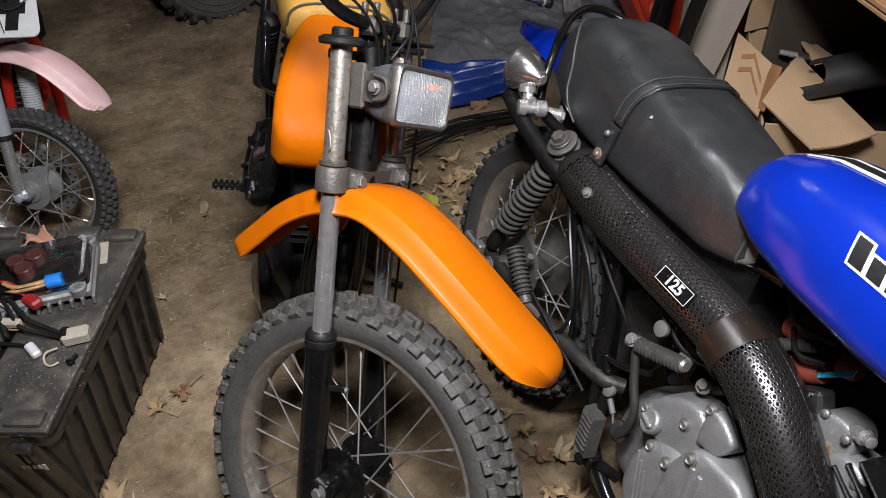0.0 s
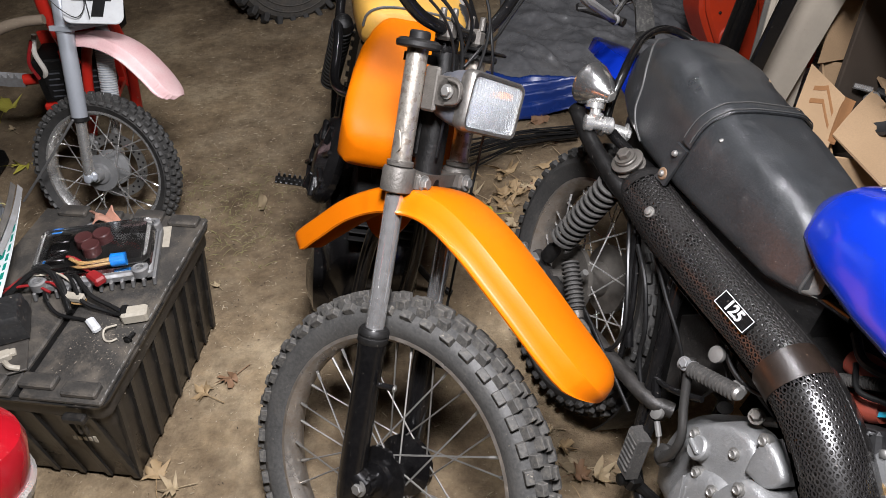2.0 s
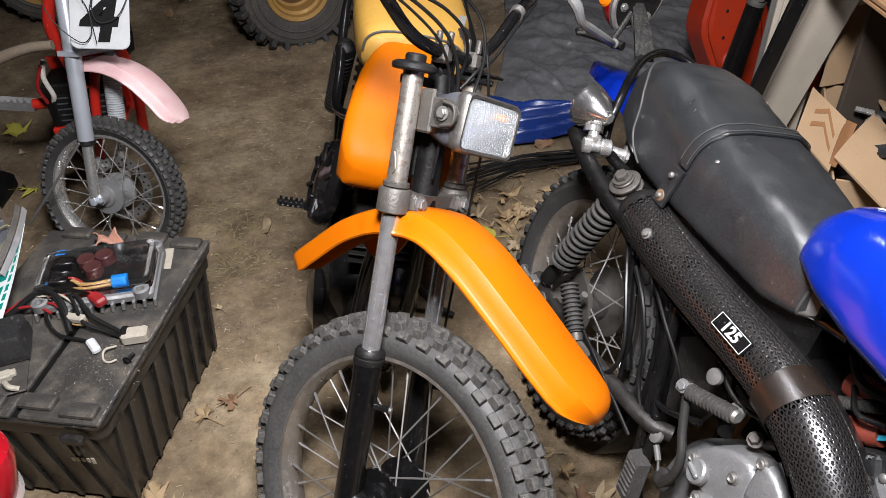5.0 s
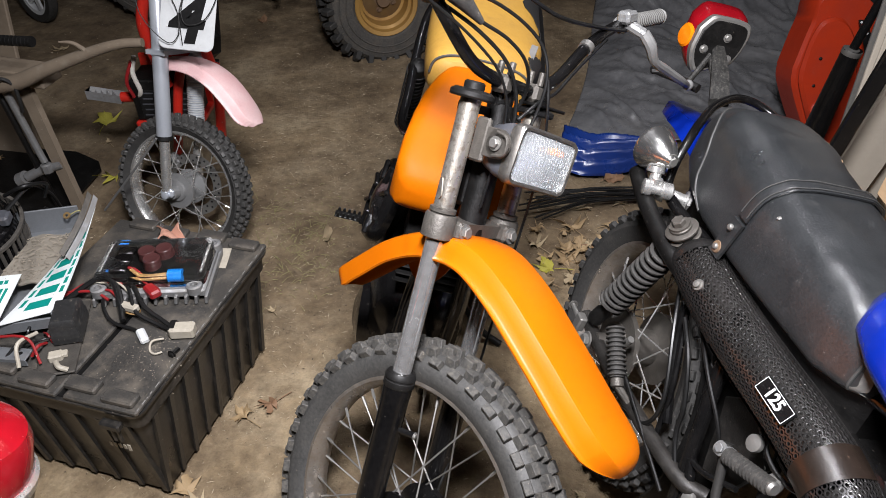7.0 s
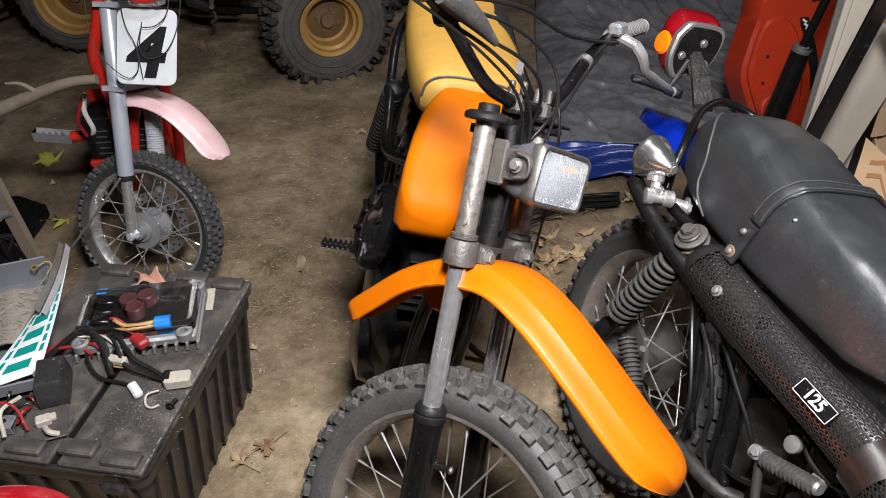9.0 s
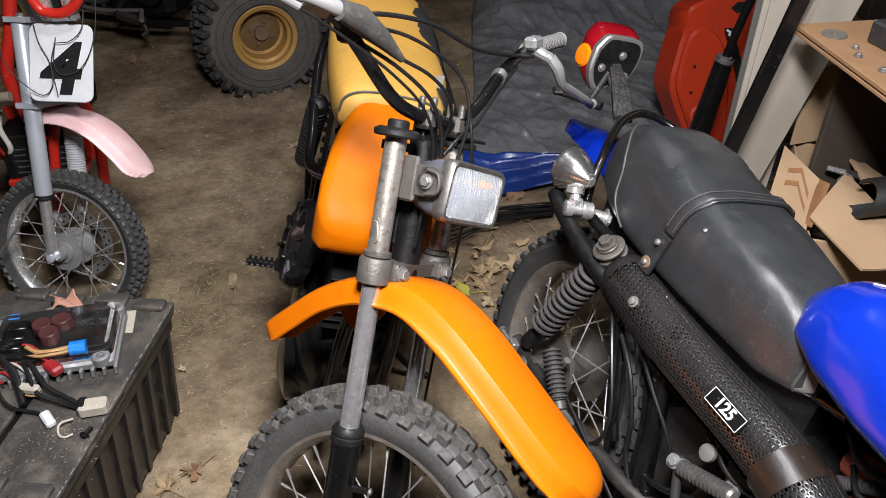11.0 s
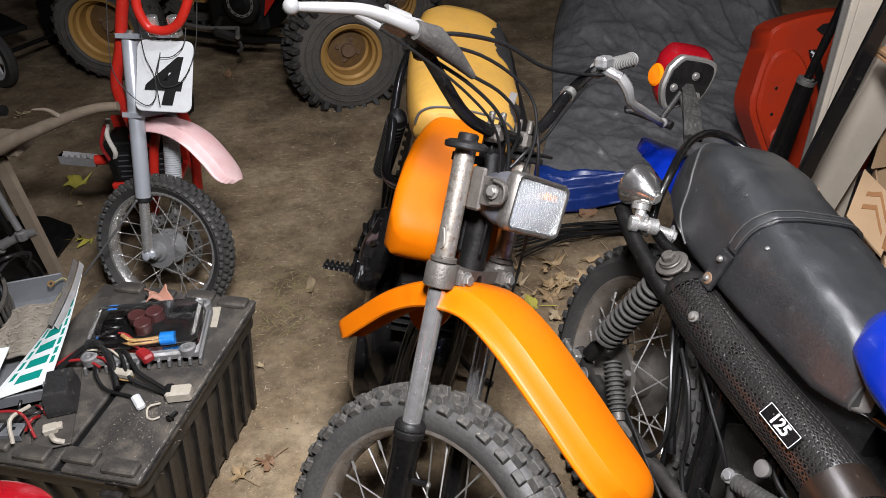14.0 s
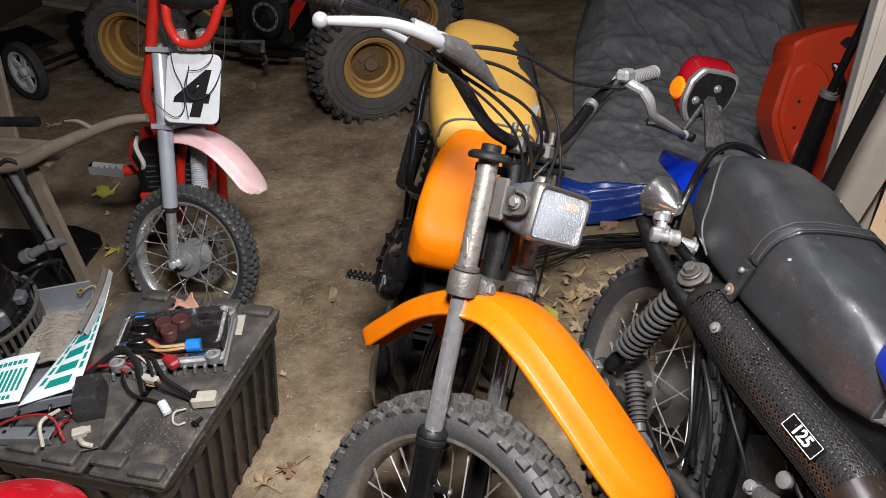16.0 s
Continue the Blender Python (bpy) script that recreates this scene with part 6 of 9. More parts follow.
for k in range(7):
    part("peg_rib", Shape().box((0.032, 0.006, 0.0035), Matrix.Translation((0.434 + 0.003 * k, -0.184 - 0.0012 * k, 0.375 - 0.0095 * k)), 0.0012), M_GREYRUB, fp, "", PEGS)
part("peg_hinge", Shape().box((0.04, 0.03, 0.035), Matrix.Translation((0.462, -0.16, 0.285)), 0.006).lathe([(0.012, 0), (0.012, 0.012), (0.006, 0.014)], frame_at((0.462, -0.176, 0.285), (0, -1, 0)), 14).tube([(0.47, -0.15, 0.28), (0.50, -0.10, 0.25)], 0.012, 10, 1), M_BLACK_DULL, fp, "", PEGS)
pp = part("passenger_footpeg", spring_boot((0.075, -0.155, 0.435), (0.165, -0.155, 0.375), 0.0205, 11), M_GREYRUB, bike, "ribbed rubber passenger footpeg", BLUE)
part("peg_end", Shape().lathe([(0.010, 0), (0.014, 0.002), (0.014, 0.018), (0.010, 0.02)], frame_at((0.165, -0.155, 0.375), (0.8, 0, -0.55)), 12).tube([(0.178, -0.155, 0.366), (0.215, -0.13, 0.35)], 0.008, 8, 1), M_CAST, pp, "", BLUE)
for x, y, z in ((0.482, -0.098, 0.567), (0.442, -0.098, 0.367), (0.542, -0.08, 0.545)):
    part("frame_plug", Shape().lathe([(0.015, 0), (0.016, 0.003), (0.015, 0.009), (0.006, 0.012)], frame_at((x, y, z), (0, -1, 0.3)), 20), M_PLUG_GREY, bike, "pale rubber plug", BLUE)
part("brake_switch", Shape().tube([(0.452, -0.10, 0.352), (0.475, -0.10, 0.335)], 0.006, 10, 1).tube([(0.44, -0.10, 0.362), (0.452, -0.10, 0.352)], 0.002, 8, 1).tube([(0.475, -0.10, 0.335), (0.487, -0.10, 0.318)], 0.0025, 8, 1), M_PLUG_GREY, bike, "pale brake switch plunger", BLUE)
for a, b, c, r in (((0.30, -0.10, 0.60), (0.345, -0.10, 0.50), (0.395, -0.10, 0.415), 0.0085), ((0.315, -0.075, 0.62), (0.335, -0.08, 0.53), (0.36, -0.085, 0.45), 0.006), ((0.395, -0.10, 0.415), (0.435, -0.10, 0.36), (0.455, -0.10, 0.27), 0.011), ((0.395, -0.102, 0.412), (0.44, -0.10, 0.43), (0.50, -0.09, 0.47), 0.006)):
    part("frame_tube", Shape().tube([a, b, c], r, 10, 5), M_BLACK, bike, "thin black frame tube", BLUE)
for pts, r in (([(0.20, -0.12, 0.585), (0.27, -0.125, 0.55), (0.325, -0.12, 0.48), (0.345, -0.115, 0.42), (0.40, -0.11, 0.36)], 0.0048), ([(0.24, -0.11, 0.60), (0.33, -0.115, 0.56), (0.40, -0.10, 0.51), (0.45, -0.08, 0.44)], 0.004), ([(0.46, -0.08, 0.60), (0.50, -0.09, 0.57), (0.55, -0.08, 0.56), (0.60, -0.06, 0.58)], 0.0045)):
    part("wire_loom", Shape().tube(pts, r, 8, 6), M_CABLE, bike, "black sheathed wire", BLUE)
part("brake_cable", Shape().tube([(0.10, -0.10, 0.62), (0.20, -0.13, 0.56), (0.29, -0.135, 0.45), (0.27, -0.13, 0.36), (0.15, -0.125, 0.30), (0.08, -0.12, 0.33)], 0.0045, 8, 6), M_CABLE, bike, "black cable", BLUE)
part("brake_rod", Shape().tube([(0.06, -0.14, 0.40), (0.25, -0.14, 0.37), (0.40, -0.12, 0.32)], 0.004, 8, 3), M_BLACK_DULL, bike, "", BLUE)
part("side_stand", Shape().tube([(0.45, 0.09, 0.20), (0.40, 0.20, 0.10), (0.37, 0.27, 0.09)], 0.010, 10, 4), M_BLACK_DULL, bike, "", BLUE)

# ---- the small red motorcycle ----
r_up = V(0.022, 0.32, 0.945).normalized()
r_fw = V(0.995, -0.105, 0.0)
r_fw = (r_fw - r_fw.dot(r_up) * r_up).normalized()
r_lf = r_up.cross(r_fw)
RFORK = pose_rows((r_fw, r_lf, r_up), V(-1.23, 1.835, 0.255) + 0.085 * r_lf)
mini = thing("mini_motorcycle", (-1.25, 2.1, 0.0), "small red dirt bike with faded pink fender and white number board", "mini motorcycle")
KNOBS_SMALL = [(0.0, 0.018, 0.017, 0.0, 0), (-0.019, 0.018, 0.016, 0.5, 14), (0.019, 0.018, 0.016, 0.5, 14), (-0.0325, 0.018, 0.013, 0.0, 48), (0.0325, 0.018, 0.013, 0.0, 48)]
# lighter blocks on darker rubber: lit tops and shaded gaps put into the colours
wire_wheel(mini, "front_wheel", RFORK, 0.247, 0.076, 0.188, 0.011, KNOBS_SMALL, 54, M_ALU, 0.058, 0.10, 28, (M_TYRE_DARK, M_CHROME, M_CHROME, M_TYRE), "small spoked front wheel with chrome rim and silver hub")
disc = part("brake_disc", Shape().ring([(0.074, -0.0015), (0.105, -0.0015), (0.105, 0.0015), (0.074, 0.0015)], RFORK @ Matrix.Translation((0, 0.052, 0)) @ AX, 48), M_STEEL, mini, "drilled steel brake disc")
# flat black discs on the face give the drill holes their shade
for k in range(40):
    a = 2 * math.pi * k / 20
    rr = 0.083 if k < 20 else 0.096
    part("disc_hole", Shape().lathe([(0.0038, 0), (0.0038, 0.0008), (0.001, 0.0008)], RFORK @ Matrix.Translation((0, 0.052, 0)) @ AX @ Matrix.Translation((rr * math.cos(a + 0.15 * (k // 20)), rr * math.sin(a + 0.15 * (k // 20)), -0.0022)), 8), M_INK, disc)
part("brake_line", Shape().tube([(-1.192, 1.80, 0.482), (-1.254, 1.80, 0.412), (-1.328, 1.80, 0.329), (-1.384, 1.80, 0.268), (-1.457, 1.80, 0.188)], 0.0036, 8, 4), M_DIRTY_ALU, mini, "braided grey brake line")
part("caliper", Shape().box((0.05, 0.03, 0.03), RFORK @ Matrix.Translation((-0.075, 0.06, 0.075)) @ Matrix.Rotation(radians(35), 4, "Y"), 0.008).tube([(-0.06, 0.06, 0.06), (-0.10, 0.062, 0.05), (-0.13, 0.06, 0.01)], 0.006, 8, 3, RFORK), M_DIRTY_ALU, mini, "dull alloy brake caliper")
for y in (-0.085, 0.085):
    ft = part("fork_tube", Shape().tube([(-0.005, y, 0.01), (-0.005, y, 0.2)], 0.0160, 16, 1), M_CHROME, mini, "slim chrome fork tube", RFORK)
    part("fork_leg", Shape().lathe([(0.0225, 0.185), (0.0235, 0.19), (0.0235, 0.43), (0.025, 0.431), (0.025, 0.445), (0.0235, 0.446), (0.0235, 0.66), (0.02, 0.665)], Matrix.Translation((-0.005, y, 0)), 24), M_SILVER, ft, "silver upper fork leg", RFORK)
    part("fork_foot", Shape().box((0.046, 0.022, 0.03), Matrix.Translation((-0.002, y * 1.02, 0.005)), 0.008).lathe([(0.011, 0), (0.012, 0.003), (0.012, 0.012), (0.008, 0.014)], frame_at((0.0, y * 1.12, 0.0), (0, y, 0)), 16), M_SILVER, ft, "", RFORK)
    part("fork_wiper", Shape().lathe([(0.022, 0.175), (0.026, 0.178), (0.026, 0.188), (0.022, 0.19)], Matrix.Translation((-0.005, y, 0)), 20), M_RUBBER, ft, "", RFORK)
for z in (0.445, 0.672):
    part("fork_clamp", Shape().loft([[(-0.032, y, z - 0.008), (0.032, y, z - 0.008), (0.032, y, z + 0.006), (-0.032, y, z + 0.006)] for y in (-0.115, 0.0, 0.115)]), M_SILVER, mini, "silver fork clamp", RFORK)
for y in (-0.09, 0.09):
    part("fork_top_bolt", Shape().hexbolt(Matrix.Translation((0.0, y, 0.678)), 0.010, 0.01), M_STEEL, mini, "", RFORK)
for x in (-1.11, -1.045):
    part("bar_post", Shape().lathe([(0.017, 0), (0.018, 0.002), (0.018, 0.052), (0.015, 0.055)], Matrix.Translation((x, 2.0, 0.912)), 18), M_CHROME, mini, "chrome handlebar post")
part("handlebar", Shape().tube([(-1.16, 2.02, 1.16), (-1.13, 1.99, 1.054), (-1.131, 1.98, 0.994), (-1.116, 1.98, 0.945), (-1.09, 1.98, 0.933), (-1.059, 1.98, 0.933), (-1.025, 1.98, 0.95), (-0.995, 1.98, 0.987), (-0.96, 1.99, 1.054), (-0.90, 2.02, 1.16)], 0.0135, 14, 5), M_RED, mini, "red steel handlebar")
part("bar_pad", Shape().tube([(-1.13, 2.005, 1.062), (-1.05, 2.0, 1.058), (-0.965, 2.005, 1.062)], 0.034, 16, 4), M_RUBBER, mini, "black foam pad on the crossbar")


def plate_outline(w, h, r, n=5):
    return [(p[1], p[2]) for p in round_rect(w, h, r, 0, n)]


board = part("number_board", Shape().prism(plate_outline(0.166, 0.203, 0.022), 0.006, None, 0.002), M_WHITE, mini, "white plastic number board with a bold black 4")
board_pose = Matrix.Translation((-1.093, 1.962, 0.805)) @ Matrix.Rotation(radians(4), 4, "Z") @ Matrix.Rotation(radians(58), 4, "X") @ Matrix.Rotation(radians(-3), 4, "Z")
board.matrix_basis = Matrix.Translation(-WHERE[mini.name]) @ board_pose
part("board_number", lettering("4", 0.184, 0.001, 0.0055), M_INK, mini, "bold black number 4", board_pose @ Matrix.Translation((0.004, -0.022, 0.005)) @ Matrix(((1.12, 0.20, 0, 0), (0, 1, 0, 0), (0, 0, 1, 0), (0, 0, 0, 1))))
BP = lambda x, y, z=0.02: board_pose @ V(x, y, z)
for pts in ([BP(-0.122, 0.262, 0.03), BP(-0.078, 0.152), BP(-0.052, 0.055), BP(-0.026, 0.007), BP(-0.015, -0.026), BP(-0.004, -0.089, 0.012)], [BP(-0.166, 0.26, 0.03), BP(-0.148, 0.078, 0.04), BP(-0.115, -0.022, 0.05), BP(-0.048, -0.086), BP(-0.015, -0.063), BP(-0.018, -0.004), BP(-0.007, 0.052)], [BP(0.048, 0.26, 0.03), BP(0.063, 0.174), BP(0.063, 0.0925), BP(0.033, 0.0555), BP(-0.006, 0.048)], [BP(0.10, 0.218, 0.03), BP(0.096, 0.078), BP(0.063, -0.011), BP(0.011, -0.033), BP(-0.011, -0.004), BP(-0.006, 0.063)]):
    part("cable", Shape().tube(pts, 0.0014, 7, 6), M_FOAM, mini, "thin grey cable")
rows = fender_sheet([(-0.05, 0.415), (0.02, 0.425), (0.09, 0.416), (0.16, 0.382), (0.225, 0.322), (0.282, 0.25)], [0.04, 0.056, 0.064, 0.067, 0.068, 0.067, 0.064, 0.06], 0.032, 110, 41, 0.01)
for i, row in enumerate(rows):
    tip = max(0.0, (i / (len(rows) - 1) - 0.88) / 0.12)
    rows[i] = [row[20].lerp(p, max(0.04, 1 - tip ** 2.4) ** 0.5) for p in row]
part("front_fender", Shape().sheet(rows, 0.0035), M_PINK, mini, "sun-faded pink plastic front fender", RFORK @ Matrix.Translation((0, 0.0, 0.0)))
MB = pose_rows(((0.45, -0.893, 0.0), (0.88, 0.443, -0.17), (0.152, 0.0765, 0.985)), (-1.30, 2.10, 0.0))
for y in (-0.06, 0.06):
    part("frame_tube", Shape().tube([(0.03, y * 0.3, 0.66), (-0.02, y, 0.50), (-0.03, y * 1.2, 0.30), (-0.10, y * 1.3, 0.20), (-0.45, y * 1.3, 0.20)], 0.016, 12, 5), M_RED, mini, "red steel frame tube", MB)
part("frame_tube", Shape().tube([(0.02, 0, 0.68), (-0.2, 0, 0.62), (-0.5, 0, 0.58)], 0.02, 12, 4), M_RED, mini, "red steel frame tube", MB)
part("frame_tube", Shape().tube([(-1.185, 2.06, 1.10), (-1.202, 2.06, 1.03), (-1.237, 2.06, 0.934), (-1.266, 2.06, 0.846), (-1.311, 2.06, 0.745), (-1.319, 2.07, 0.66), (-1.31, 2.10, 0.5)], 0.018, 12, 5), M_RED, mini, "red steel tube")
BT = Matrix.Translation((-1.375, 2.20, 0.0)) @ Matrix.Rotation(radians(10), 4, "Z")
part("battery_tray", Shape().box((0.23, 0.16, 0.025), BT @ Matrix.Translation((0, 0, 0.335)), 0.006).box((0.23, 0.012, 0.20), BT @ Matrix.Translation((0, 0.08, 0.43)), 0.003).box((0.014, 0.16, 0.20), BT @ Matrix.Translation((0.0, 0, 0.43)), 0.003), M_RED, mini, "red steel battery tray")
for dx in (-0.058, 0.058):
    bt_ = part("battery", Shape().box((0.092, 0.13, 0.15), BT @ Matrix.Translation((dx, -0.01, 0.425)), 0.006), M_BLACK_DULL, mini, "black battery with printed label")
    part("battery_label", Shape().box((0.06, 0.002, 0.10), BT @ Matrix.Translation((dx + 0.01, -0.0765, 0.415)), 0.0005), M_INK, bt_)
    for q in range(5):
        part("label_line", Shape().box((0.045 - 0.01 * (q % 2), 0.001, 0.005), BT @ Matrix.Translation((dx + 0.01, -0.0785, 0.455 - 0.02 * q)), 0.0002), M_SHELL, bt_)
part("fork_gaiter", spring_boot((-0.005, 0.085, 0.195), (-0.005, 0.085, 0.42), 0.0268, 30), M_WHITE, mini, "white ribbed fork gaiter", RFORK)
fpg = Shape().loft([[V(*c) + V(0, 0.018 * k, h * k) for k, h in ((-1, 0.016), (1, 0.016), (1, -0.016), (-1, -0.016))] for c in ((-1.545, 2.17, 0.40), (-1.59, 2.165, 0.405), (-1.645, 2.155, 0.415), (-1.66, 2.15, 0.418))])
pg = part("footpeg", fpg, M_DIRTY_ALU, mini, "bare alloy footpeg with toothed edge")
for k in range(5):
    part("tooth", Shape().box((0.012, 0.006, 0.014), Matrix.Translation((-1.565 - 0.02 * k, 2.155 - 0.003 * k, 0.425)), 0.001, 0.6), M_DIRTY_ALU, pg)
part("peg_mount", Shape().tube([(-1.43, 2.20, 0.40), (-1.55, 2.17, 0.402)], 0.018, 12, 1), M_RED, mini, "red footpeg mount")
part("kill_wire", Shape().tube([(-1.42, 2.12, 0.585), (-1.435, 2.11, 0.53), (-1.425, 2.11, 0.47), (-1.44, 2.12, 0.44)], 0.008, 10, 5), M_PAPER, mini, "taped white wiring")
part("wire", Shape().tube([(-1.43, 2.11, 0.57), (-1.46, 2.10, 0.50), (-1.455, 2.11, 0.44)], 0.006, 8, 5), M_RED_WIRE, mini)
part("rear_body", Shape().box((0.5, 0.16, 0.12), Matrix.Translation((-0.45, 0, 0.55)), 0.03), M_BLACK_DULL, mini, "black seat", MB)
wire_wheel(mini, "rear_wheel", MB @ Matrix.Translation((-0.80, 0, 0.23)), 0.23, 0.075, 0.15, 0.008, KNOBS_SMALL, 46, M_BLACK_DULL, 0.05, 0.11, 14, (M_TYRE_DARK, M_RIM, M_STEEL))
part("swingarm", Shape().tube([(-0.4, -0.07, 0.22), (-0.8, -0.07, 0.23)], 0.015, 10, 1).tube([(-0.4, 0.07, 0.22), (-0.8, 0.07, 0.23)], 0.015, 10, 1), M_RED, mini, "", MB)

# ---- the quad bike ----
quad = thing("quad_bike", (-1.75, 4.0, 0.0), "old red quad bike with rusty gold wheels in the dark", "quad bike")


def fat_wheel(m, R, w, rim_r, name, lug=1.0):
    """A low-pressure tyre on a dished gold rim; the face looks along -y of the pose m."""
    rc = R - 0.026 * (0.35 + 0.65 * lug)
    s = Shape().ring([(rim_r, -0.38 * w), (rim_r + 0.02, -0.47 * w), ((rim_r + rc) / 2, -0.5 * w), (rc - 0.03, -0.47 * w), (rc - 0.006, -0.34 * w), (rc, 0), (rc - 0.006, 0.34 * w), (rc - 0.03, 0.47 * w), ((rim_r + rc) / 2, 0.5 * w), (rim_r, 0.38 * w)], AX, 56)
    tr = Shape()
    for k in range(26):
        for y, al, ac, ph, tl in ((-0.42, 0.030, 0.055, 0.0, 38), (0.42, 0.030, 0.055, 0.5, 38), (-0.17, 0.030, 0.040, 0.45, 8), (0.17, 0.030, 0.040, 0.05, 8), (0.0, 0.022, 0.024, 0.75, 0)):
            a = 2 * math.pi * (k + ph) / 26
            yy = y * w
            r = rc - (0.012 if abs(y) > 0.3 else 0.0)
            if lug < 1.0:
                r -= 0.016 * (1 - lug)
            tr.box((ac, al * (0.6 + 0.4 * lug), 0.05 * lug), AX @ Matrix.Rotation(a, 4, "Z") @ Matrix.Translation((r + 0.006, 0, yy)) @ Matrix.Rotation(radians(90 - math.copysign(tl, yy)), 4, "Y"), 0.004, 0.85)
    for rr in (0.62, 0.72):
        s.ring([(R * rr, -0.5 * w - 0.001), (R * rr + 0.004, -0.5 * w - 0.004), (R * rr + 0.008, -0.5 * w - 0.001)], AX, 48)
    wh = part(name, s, M_TYRE_WORN, quad, "worn knobbly low-pressure tyre", m)
    tagged(part("tread", tr, M_TYRE_DARK, wh, "raised rubber tread blocks", m), kind="stuff")
    q = rim_r
    part("rim", Shape().ring([(q + 0.004, -0.42 * w), (q + 0.010, -0.44 * w), (q + 0.006, -0.46 * w), (q - 0.012, -0.43 * w), (q - 0.016, -0.30 * w), (q - 0.03, -0.26 * w), (q - 0.034, 0.05 * w), (q * 0.62, 0.10 * w), (q * 0.62, 0.14 * w), (q, 0.14 * w)], AX, 40), M_GOLD, wh, "rusty gold painted rim", m)
    part("wheel_disc", Shape().lathe([(q * 0.75, 0.09 * w), (q * 0.62, 0.07 * w), (q * 0.45, 0.04 * w), (0.02, 0.03 * w)], AX, 36), M_RUST_GOLD, wh, "rusty dished wheel centre", m)
    hub = Shape().lathe([(0.032, -0.12 * w), (0.034, -0.10 * w), (0.034, 0.03 * w), (0.05, 0.04 * w)], AX, 20)
    part("hub", hub, M_RUST, wh, "rusty hub", m)
    for k in range(4):
        a = k * math.pi / 2 + 0.4
        part("lug_nut", Shape().hexbolt(AX @ Matrix.Translation((0.055 * math.cos(a), 0.055 * math.sin(a), 0.03 * w)) @ Matrix.Rotation(math.pi, 4, "X"), 0.010, 0.014), M_RUST, wh, "", m)
    return wh


fat_wheel(Matrix.Translation((-1.02, 3.60, 0.265)) @ Matrix.Rotation(radians(28), 4, "Z"), 0.318, 0.20, 0.145, "front_wheel")
fat_wheel(Matrix.Translation((-2.42, 3.86, 0.29)) @ Matrix.Rotation(radians(4), 4, "Z"), 0.30, 0.24, 0.172, "rear_wheel", 0.3)
fat_wheel(Matrix.Translation((-0.95, 4.45, 0.265)) @ Matrix.Rotation(radians(8), 4, "Z"), 0.275, 0.19, 0.125, "front_wheel")
fat_wheel(Matrix.Translation((-2.30, 4.75, 0.29)) @ Matrix.Rotation(radians(4), 4, "Z"), 0.30, 0.24, 0.135, "rear_wheel")
QB = Matrix.Translation((-1.7, 4.2, 0.0)) @ Matrix.Rotation(radians(-9), 4, "Z")
qe = part("engine", Shape().box((0.36, 0.30, 0.30), Matrix.Translation((0.02, -0.12, 0.36)), 0.04), M_BLACK_DULL, quad, "black greasy engine", QB)
part("recoil_cover", Shape().lathe([(0.105, 0), (0.11, 0.02), (0.10, 0.035), (0.08, 0.04), (0.078, 0.034), (0.06, 0.034), (0.058, 0.04), (0.03, 0.046), (0.028, 0.04), (0.004, 0.04)], frame_at(QB.inverted() @ V(-1.63, 3.86, 0.42), (0.05, -1, 0.1)), 36), M_BLACK_DULL, qe, "round black recoil starter cover", QB)
part("cover_ring", Shape().ring([(0.062, 0.036), (0.076, 0.036), (0.076, 0.0385), (0.062, 0.0385)], frame_at(QB.inverted() @ V(-1.63, 3.86, 0.42), (0.05, -1, 0.1)), 36), M_STEEL, qe, "worn ring", QB)
for k in range(12):
    a = 2 * math.pi * k / 12
    part("cover_mark", Shape().box((0.016, 0.006, 0.001), frame_at(QB.inverted() @ V(-1.63, 3.86, 0.42), (0.05, -1, 0.1)) @ Matrix.Rotation(a, 4, "Z") @ Matrix.Translation((0, 0.069, 0.0392)), 0.0002), M_INK, qe, "", QB)
for z, y in ((0.20, -0.22), (0.20, 0.2), (0.55, -0.15), (0.55, 0.15)):
    part("frame_rail", Shape().tube([(-0.55, y, z), (0.0, y, z - 0.03), (0.55, y, z)], 0.018, 12, 5), M_BLACK_DULL, quad, "black frame rail", QB)
part("axle", Shape().tube([(-0.72, -0.30, 0.28), (-0.68, 0.55, 0.28)], 0.025, 12, 1), M_RUST, quad, "rusty axle", QB)
part("axle", Shape().tube([(0.68, -0.42, 0.26), (0.70, 0.38, 0.26)], 0.02, 12, 1), M_RUST, quad, "rusty axle", QB)
part("foot_lever", Shape().tube([(-0.28, -0.40, 0.32), (-0.1, -0.42, 0.30), (0.12, -0.42, 0.31)], 0.010, 10, 4).tube([(0.12, -0.42, 0.31), (0.16, -0.50, 0.29)], 0.012, 10, 1), M_STEEL, quad, "steel foot lever", QB)
part("foot_bracket", Shape().box((0.16, 0.05, 0.05), Matrix.Translation((0.05, -0.42, 0.27)) @ Matrix.Rotation(radians(12), 4, "Y"), 0.015).tube([(-0.02, -0.42, 0.28), (-0.06, -0.30, 0.30), (-0.08, -0.2, 0.3)], 0.014, 8, 2).tube([(0.10, -0.42, 0.26), (0.13, -0.43, 0.21), (0.11, -0.45, 0.19)], 0.012, 8, 3), M_GRIME, quad, "", QB)
part("body_panel", Shape().sheet([[V(0.22 + 0.30 * u, -0.30 + 0.05 * v, 0.34 + 0.36 * u + 0.10 * v) for v in np.linspace(0, 1, 5)] for u in np.linspace(0, 1, 7)], 0.005), M_RED, quad, "red plastic side panel", QB)
part("front_rack", Shape().sheet([[V(0.45 + 0.45 * u, -0.35 + 0.7 * v, 0.62 + 0.06 * math.sin(3 * u)) for v in np.linspace(0, 1, 7)] for u in np.linspace(0, 1, 7)], 0.006), M_RED, quad, "red plastic fender", QB)
